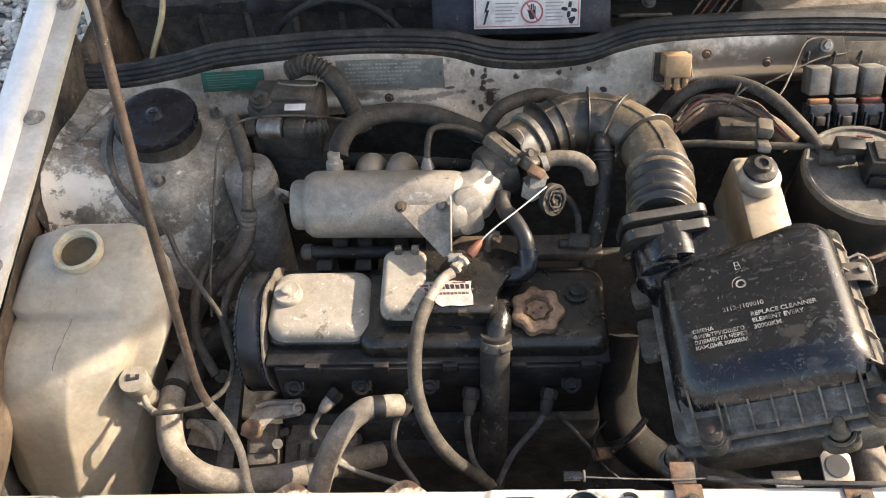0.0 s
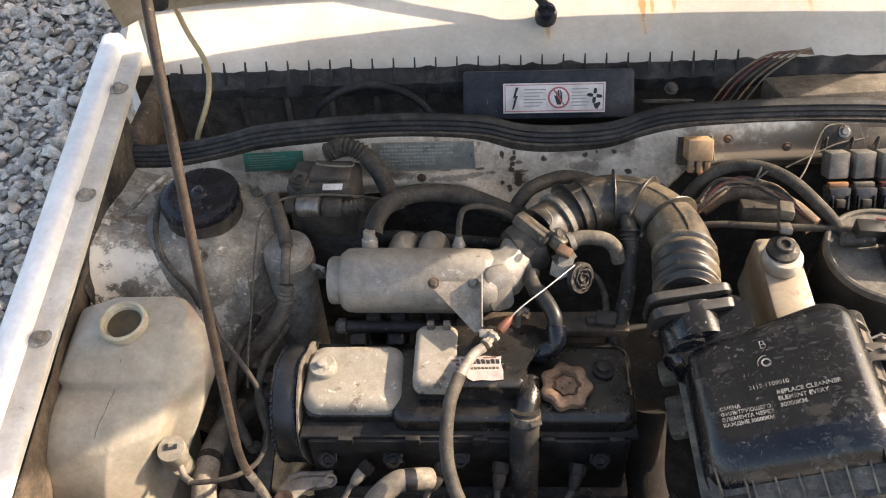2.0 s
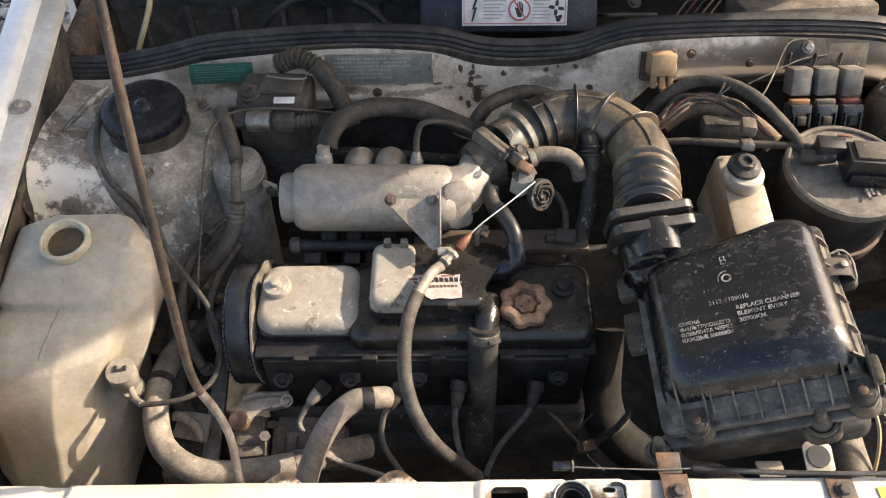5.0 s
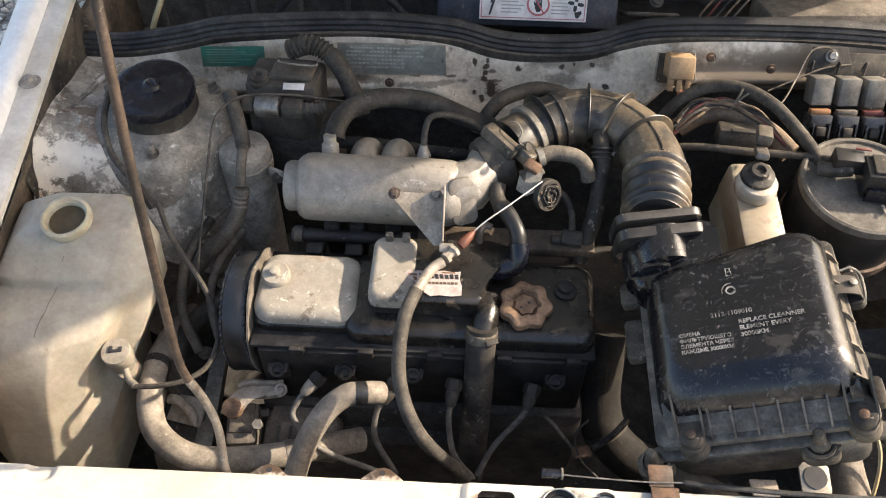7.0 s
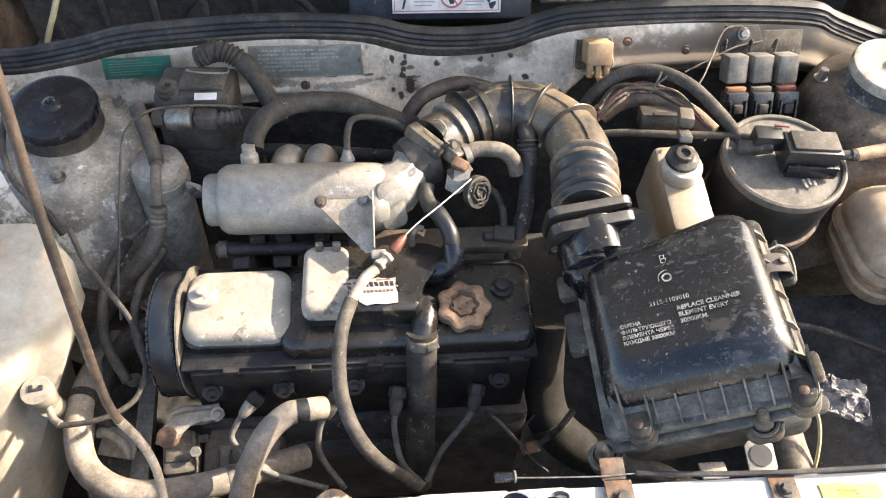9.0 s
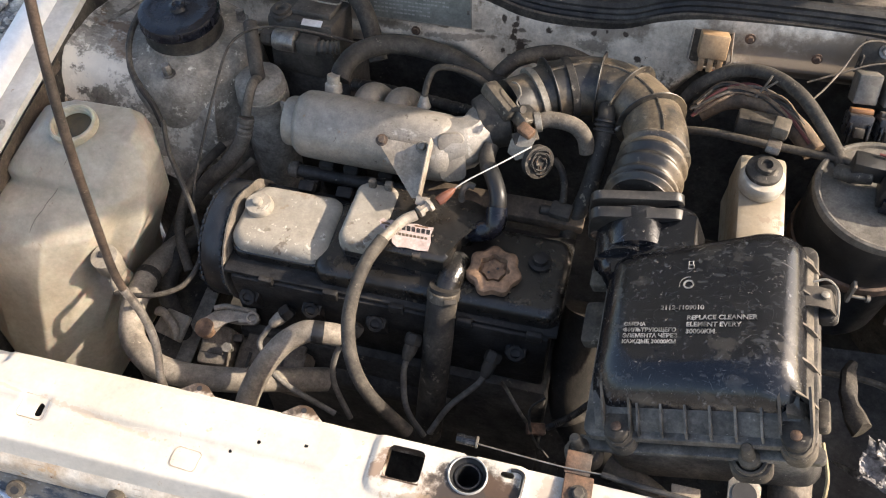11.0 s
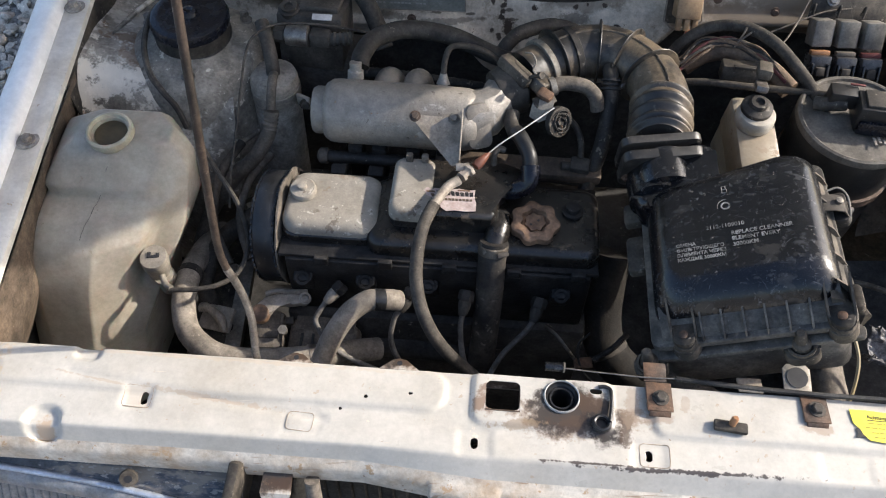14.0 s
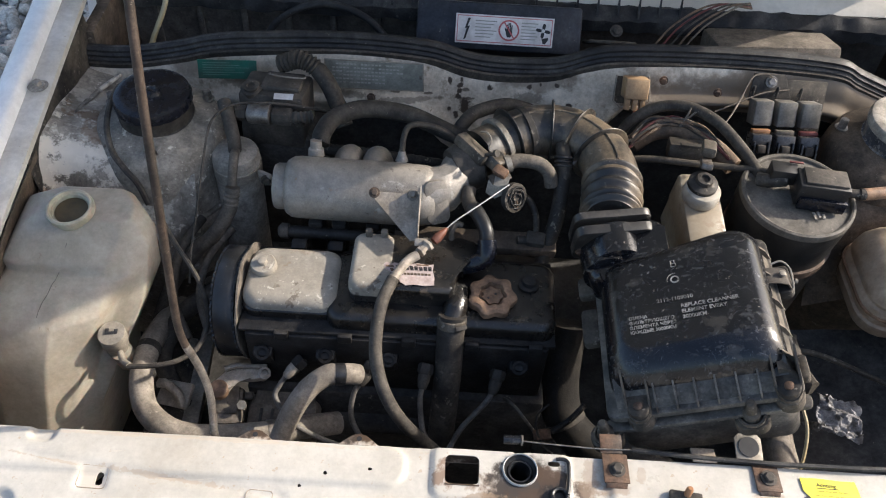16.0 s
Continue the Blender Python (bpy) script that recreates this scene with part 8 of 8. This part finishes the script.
for x in (0.163, 0.174, 0.185):
    part("key", rbox(pose(x, 0.624, 0.786, -28, 0, 0), (0.007, 0.010, 0.022), 0.0005), plug.children[1].data.materials[0], plug)
part("pin", lathe([(0.005, 0), (0.0055, 0.006), (0.002, 0.007)], (0.182, 0.631, 0.761), (0, -0.5, 0.8), 12), "red", plug, "faded pink pin")

# ---- relays ----
rb = thing("relay_bracket", (0.405, 0.64, 0.76), "dusty steel relay bracket bolted to the firewall", "bracket")
part("plate", rbox(pose(0.405, 0.640, 0.785, 60, 0, 0), (0.100, 0.075, 0.002), 0.0006), "dustpl", rb)
part("foot", prism([(-0.030, -0.02), (0.034, -0.02), (0.020, 0.020), (-0.026, 0.020)], 0.002, pose(0.372, 0.652, 0.806, 60, 0, 0), 0.0005), "boxpl", rb)
hexbolt((0.372, 0.655, 0.815), rb, 0.006, 0.006, (0, -0.8, 0.6))
for k, colour in enumerate(("amber", "hose", "redwire")):
    x = 0.3565 + 0.0345 * k
    r = thing("relay", (x, 0.615, 0.75), "dusty grey square relay with a fuse socket below", "relay", group="relays on the bracket")
    part("can", rbox(pose(x, 0.618, 0.788, -28, 0, 3), (0.027, 0.028, 0.036), 0.002), mat("relay_grey", (0.19, 0.178, 0.155), (0.12, 0.11, 0.095), 0.6, 0, 25, 200, grain=0.2, bump=0.06) if k == 0 else bpy.data.materials["relay_grey"], r)
    part("ear", tube([(x - 0.012, 0.636, 0.800), (x - 0.012, 0.640, 0.816), (x - 0.012, 0.644, 0.800)], 0.002, 6, 8), "dustpl", r)
    part("fuse", rbox(pose(x, 0.593, 0.773, -28, 0, 3), (0.026, 0.010, 0.006), 0.001), colour, r, "coloured fuse strip")
    part("socket", rbox(pose(x, 0.585, 0.758, -28, 0, 3), (0.028, 0.026, 0.028), 0.002), "sockgrey", r, "smoky grey socket")
    for j in (-1, 1):
        part("socket_rib", rbox(pose(x + j * 0.0105, 0.5685, 0.757, -28, 0, 3), (0.003, 0.006, 0.026), 0.0006), "plastic", r)
    part("socket_clip", rbox(pose(x, 0.568, 0.760, -28, 0, 3), (0.012, 0.005, 0.012), 0.001), "boxpl", r)
rw = thing("relay_wire", (0.33, 0.62, 0.78), "thin bare wires looping down from the relay bolt", "wire")
part("wire", tube([(0.372, 0.655, 0.822), (0.362, 0.655, 0.828), (0.340, 0.648, 0.826), (0.325, 0.625, 0.805), (0.305, 0.590, 0.800), (0.290, 0.570, 0.795)], 0.0013, 8, 6), "hose", rw)
part("wire", tube([(0.40, 0.650, 0.806), (0.36, 0.640, 0.805), (0.325, 0.628, 0.795), (0.29, 0.615, 0.785)], 0.0012, 8, 6), "hose", rw)

# ---- charcoal canister ----
dr = thing("charcoal_canister", (0.400, 0.440, 0.55), "round black charcoal canister with dusty lid", "canister")
part("shell", lathe([(0.062, -0.20), (0.071, -0.19), (0.0720, -0.085), (0.0735, -0.083), (0.0735, -0.075), (0.0720, -0.073), (0.0740, -0.032), (0.0750, -0.012), (0.0735, -0.005), (0.070, -0.003)], (0.371, 0.448, 0.786), (0.03, -0.06, 1), 64), "canblack", dr)
lid_top = part("lid", lathe([(0.0735, -0.012), (0.0755, -0.007), (0.0745, 0.0), (0.0715, 0.0015), (0.0690, 0.0005), (0.0675, -0.003), (0.02, -0.002)], (0.371, 0.448, 0.789), (0.03, -0.06, 1), 64), mat("dusty_lid", (0.135, 0.122, 0.104), (0.085, 0.076, 0.063), 0.7, 0, 18, 200, grain=0.2, bump=0.1), dr, "tan-dusted lid")
for k in range(3):
    part("moulded_mark", rbox(pose(0.382 + 0.006 * k, 0.408 + 0.003 * (k % 2), 0.7895, -3, 0, 0), (0.0035, 0.014 - 0.003 * k, 0.0012), 0.0004), "dustgrey", lid_top)
part("strap", lathe([(0.0732, -0.007), (0.0750, -0.006), (0.0750, 0.006), (0.0732, 0.007)], (0.369, 0.452, 0.706), (0.03, -0.06, 1), 64), "rust", dr, "thin rusty strap")
part("strap_lug", rbox(pose(0.362, 0.376, 0.704, 0, 0, 0), (0.004, 0.012, 0.030), 0.001), "bracket", dr)
part("strap_bolt", lathe([(0.0022, 0), (0.0022, 0.016), (0.0042, 0.016), (0.0042, 0.020)], (0.364, 0.374, 0.698), (1, 0.0, 0), 10), "clampsteel", dr)
pv = thing("purge_valve", (0.41, 0.45, 0.79), "black plastic purge valve with hose stubs", "valve")
part("body", rbox(pose(0.390, 0.440, 0.808, 0, 0, -6), (0.064, 0.036, 0.034), 0.002), "canblack", pv)
part("cover", rbox(pose(0.392, 0.441, 0.8265, 0, 0, -6), (0.054, 0.030, 0.004), 0.001), "boxpl", pv, "dust-pale cover")
part("side_step", rbox(pose(0.390, 0.4195, 0.798, 0, 0, -6), (0.060, 0.006, 0.018), 0.001), "cap", pv)
part("connector", rbox(pose(0.345, 0.462, 0.812, 0, 0, -6), (0.034, 0.022, 0.022), 0.002), "canblack", pv)
part("red_lock", rbox(pose(0.360, 0.468, 0.826, 0, 0, -6), (0.018, 0.003, 0.002), 0.0005), "redwire", pv, "red lock tab")
part("stub", lathe([(0.006, 0), (0.006, 0.018), (0.0075, 0.019), (0.0075, 0.026)], (0.422, 0.437, 0.806), (1, -0.08, 0.05), 14), "blackhose", pv)
part("hose", tube([(0.350, 0.455, 0.806), (0.335, 0.456, 0.803), (0.318, 0.465, 0.795)], 0.009, 6, 12), "blackhose", pv)
part("outlet_hose", tube([(0.446, 0.435, 0.807), (0.50, 0.445, 0.806), (0.58, 0.45, 0.80), (0.63, 0.43, 0.76)], 0.008, 8, 12), "oilcap", pv, "brown vapour hose")

# ---- expansion tank ----
ex = thing("expansion_tank", (0.535, 0.36, 0.55), "yellow-brown plastic expansion tank half full", "coolant tank")
rings = []
for z, g in ((0.648, -0.014), (0.660, -0.002), (0.676, 0.0), (0.678, -0.003), (0.682, -0.003), (0.684, 0.0), (0.705, 0.0), (0.707, -0.003), (0.711, -0.003), (0.713, -0.001), (0.728, -0.004), (0.742, -0.012), (0.752, -0.026), (0.755, -0.042)):
    rings.append([(px, py, z) for px, py in rounded(0.170 + 2 * g, 0.140 + 2 * g, max(0.012, 0.038 + g * 0.6), 6, 0.548, 0.385)])
part("body", loft(rings), mat("amber_tank_plastic", (0.40, 0.32, 0.235), (0.24, 0.17, 0.112), 0.5, 0, 9, 150, (0.42, 0.58), 0.12, 0.06), ex, smooth=60)
part("cap", lathe([(0.028, 0), (0.030, 0.004), (0.030, 0.020), (0.026, 0.024)], (0.575, 0.375, 0.752), (0, 0, 1), 32, wave=lambda a, h: 1 + 0.02 * math.cos(16 * a)), "rubber", ex, "black ribbed cap")
part("seam", loft([[(px, py, z) for px, py in rounded(0.176, 0.146, 0.040, 6, 0.548, 0.385)] for z in (0.693, 0.696)]), "oilcap", ex)

# ---- dark side of the bay ----
splash = thing("splash_panel", (0.48, 0.23, 0.56), "dark dusty splash panel in the bay corner", "car panel")
part("panel", rumple(sheet([[(0.33 + 0.32 * k / 12, 0.08 + 0.30 * j / 8, 0.575 + 0.03 * k / 12 - 0.02 * math.sin(j / 8 * 3.1)) for k in range(13)] for j in range(9)], 0.003), 0.003, 12), "darkbay", splash)
part("seam_pipe", tube([(0.36, 0.33, 0.60), (0.43, 0.32, 0.61), (0.52, 0.27, 0.615), (0.62, 0.23, 0.62)], 0.004, 8, 8), "dustpl", splash, "grimy seam pipe")
rg = thing("torn_insulation", (0.42, 0.20, 0.60), "torn scrap of grey foil insulation", "insulation scrap")
def foil_at(u, v):
    """A point of the crumpled scrap, u and v from 0 to 1."""
    ragged = 0.006 * noise.noise(Vector((u * 5, v * 5, 4)))
    x, y = 0.384 + 0.050 * u + 0.014 * v + ragged, 0.188 + 0.050 * v - 0.020 * u - ragged
    z = 0.640 + 0.014 * noise.noise(Vector((u * 3.1, v * 3.1, 1))) + 0.006 * abs(noise.noise(Vector((u * 8, v * 8, 2)))) + 0.003 * noise.noise(Vector((u * 19, v * 19, 3)))
    return (x, y, z)


part("scrap", sheet([[foil_at(u / 24, v / 24) for u in range(25)] for v in range(25)], 0.0012), "rag", rg, smooth=35)
part("tail", rumple(tube([(0.392, 0.240, 0.645), (0.377, 0.262, 0.648), (0.372, 0.290, 0.655), (0.383, 0.318, 0.650)], lambda s: 0.013 - 0.007 * s, 8, 10), 0.006, 40), "dustrub", rg, "twisted dark tail")
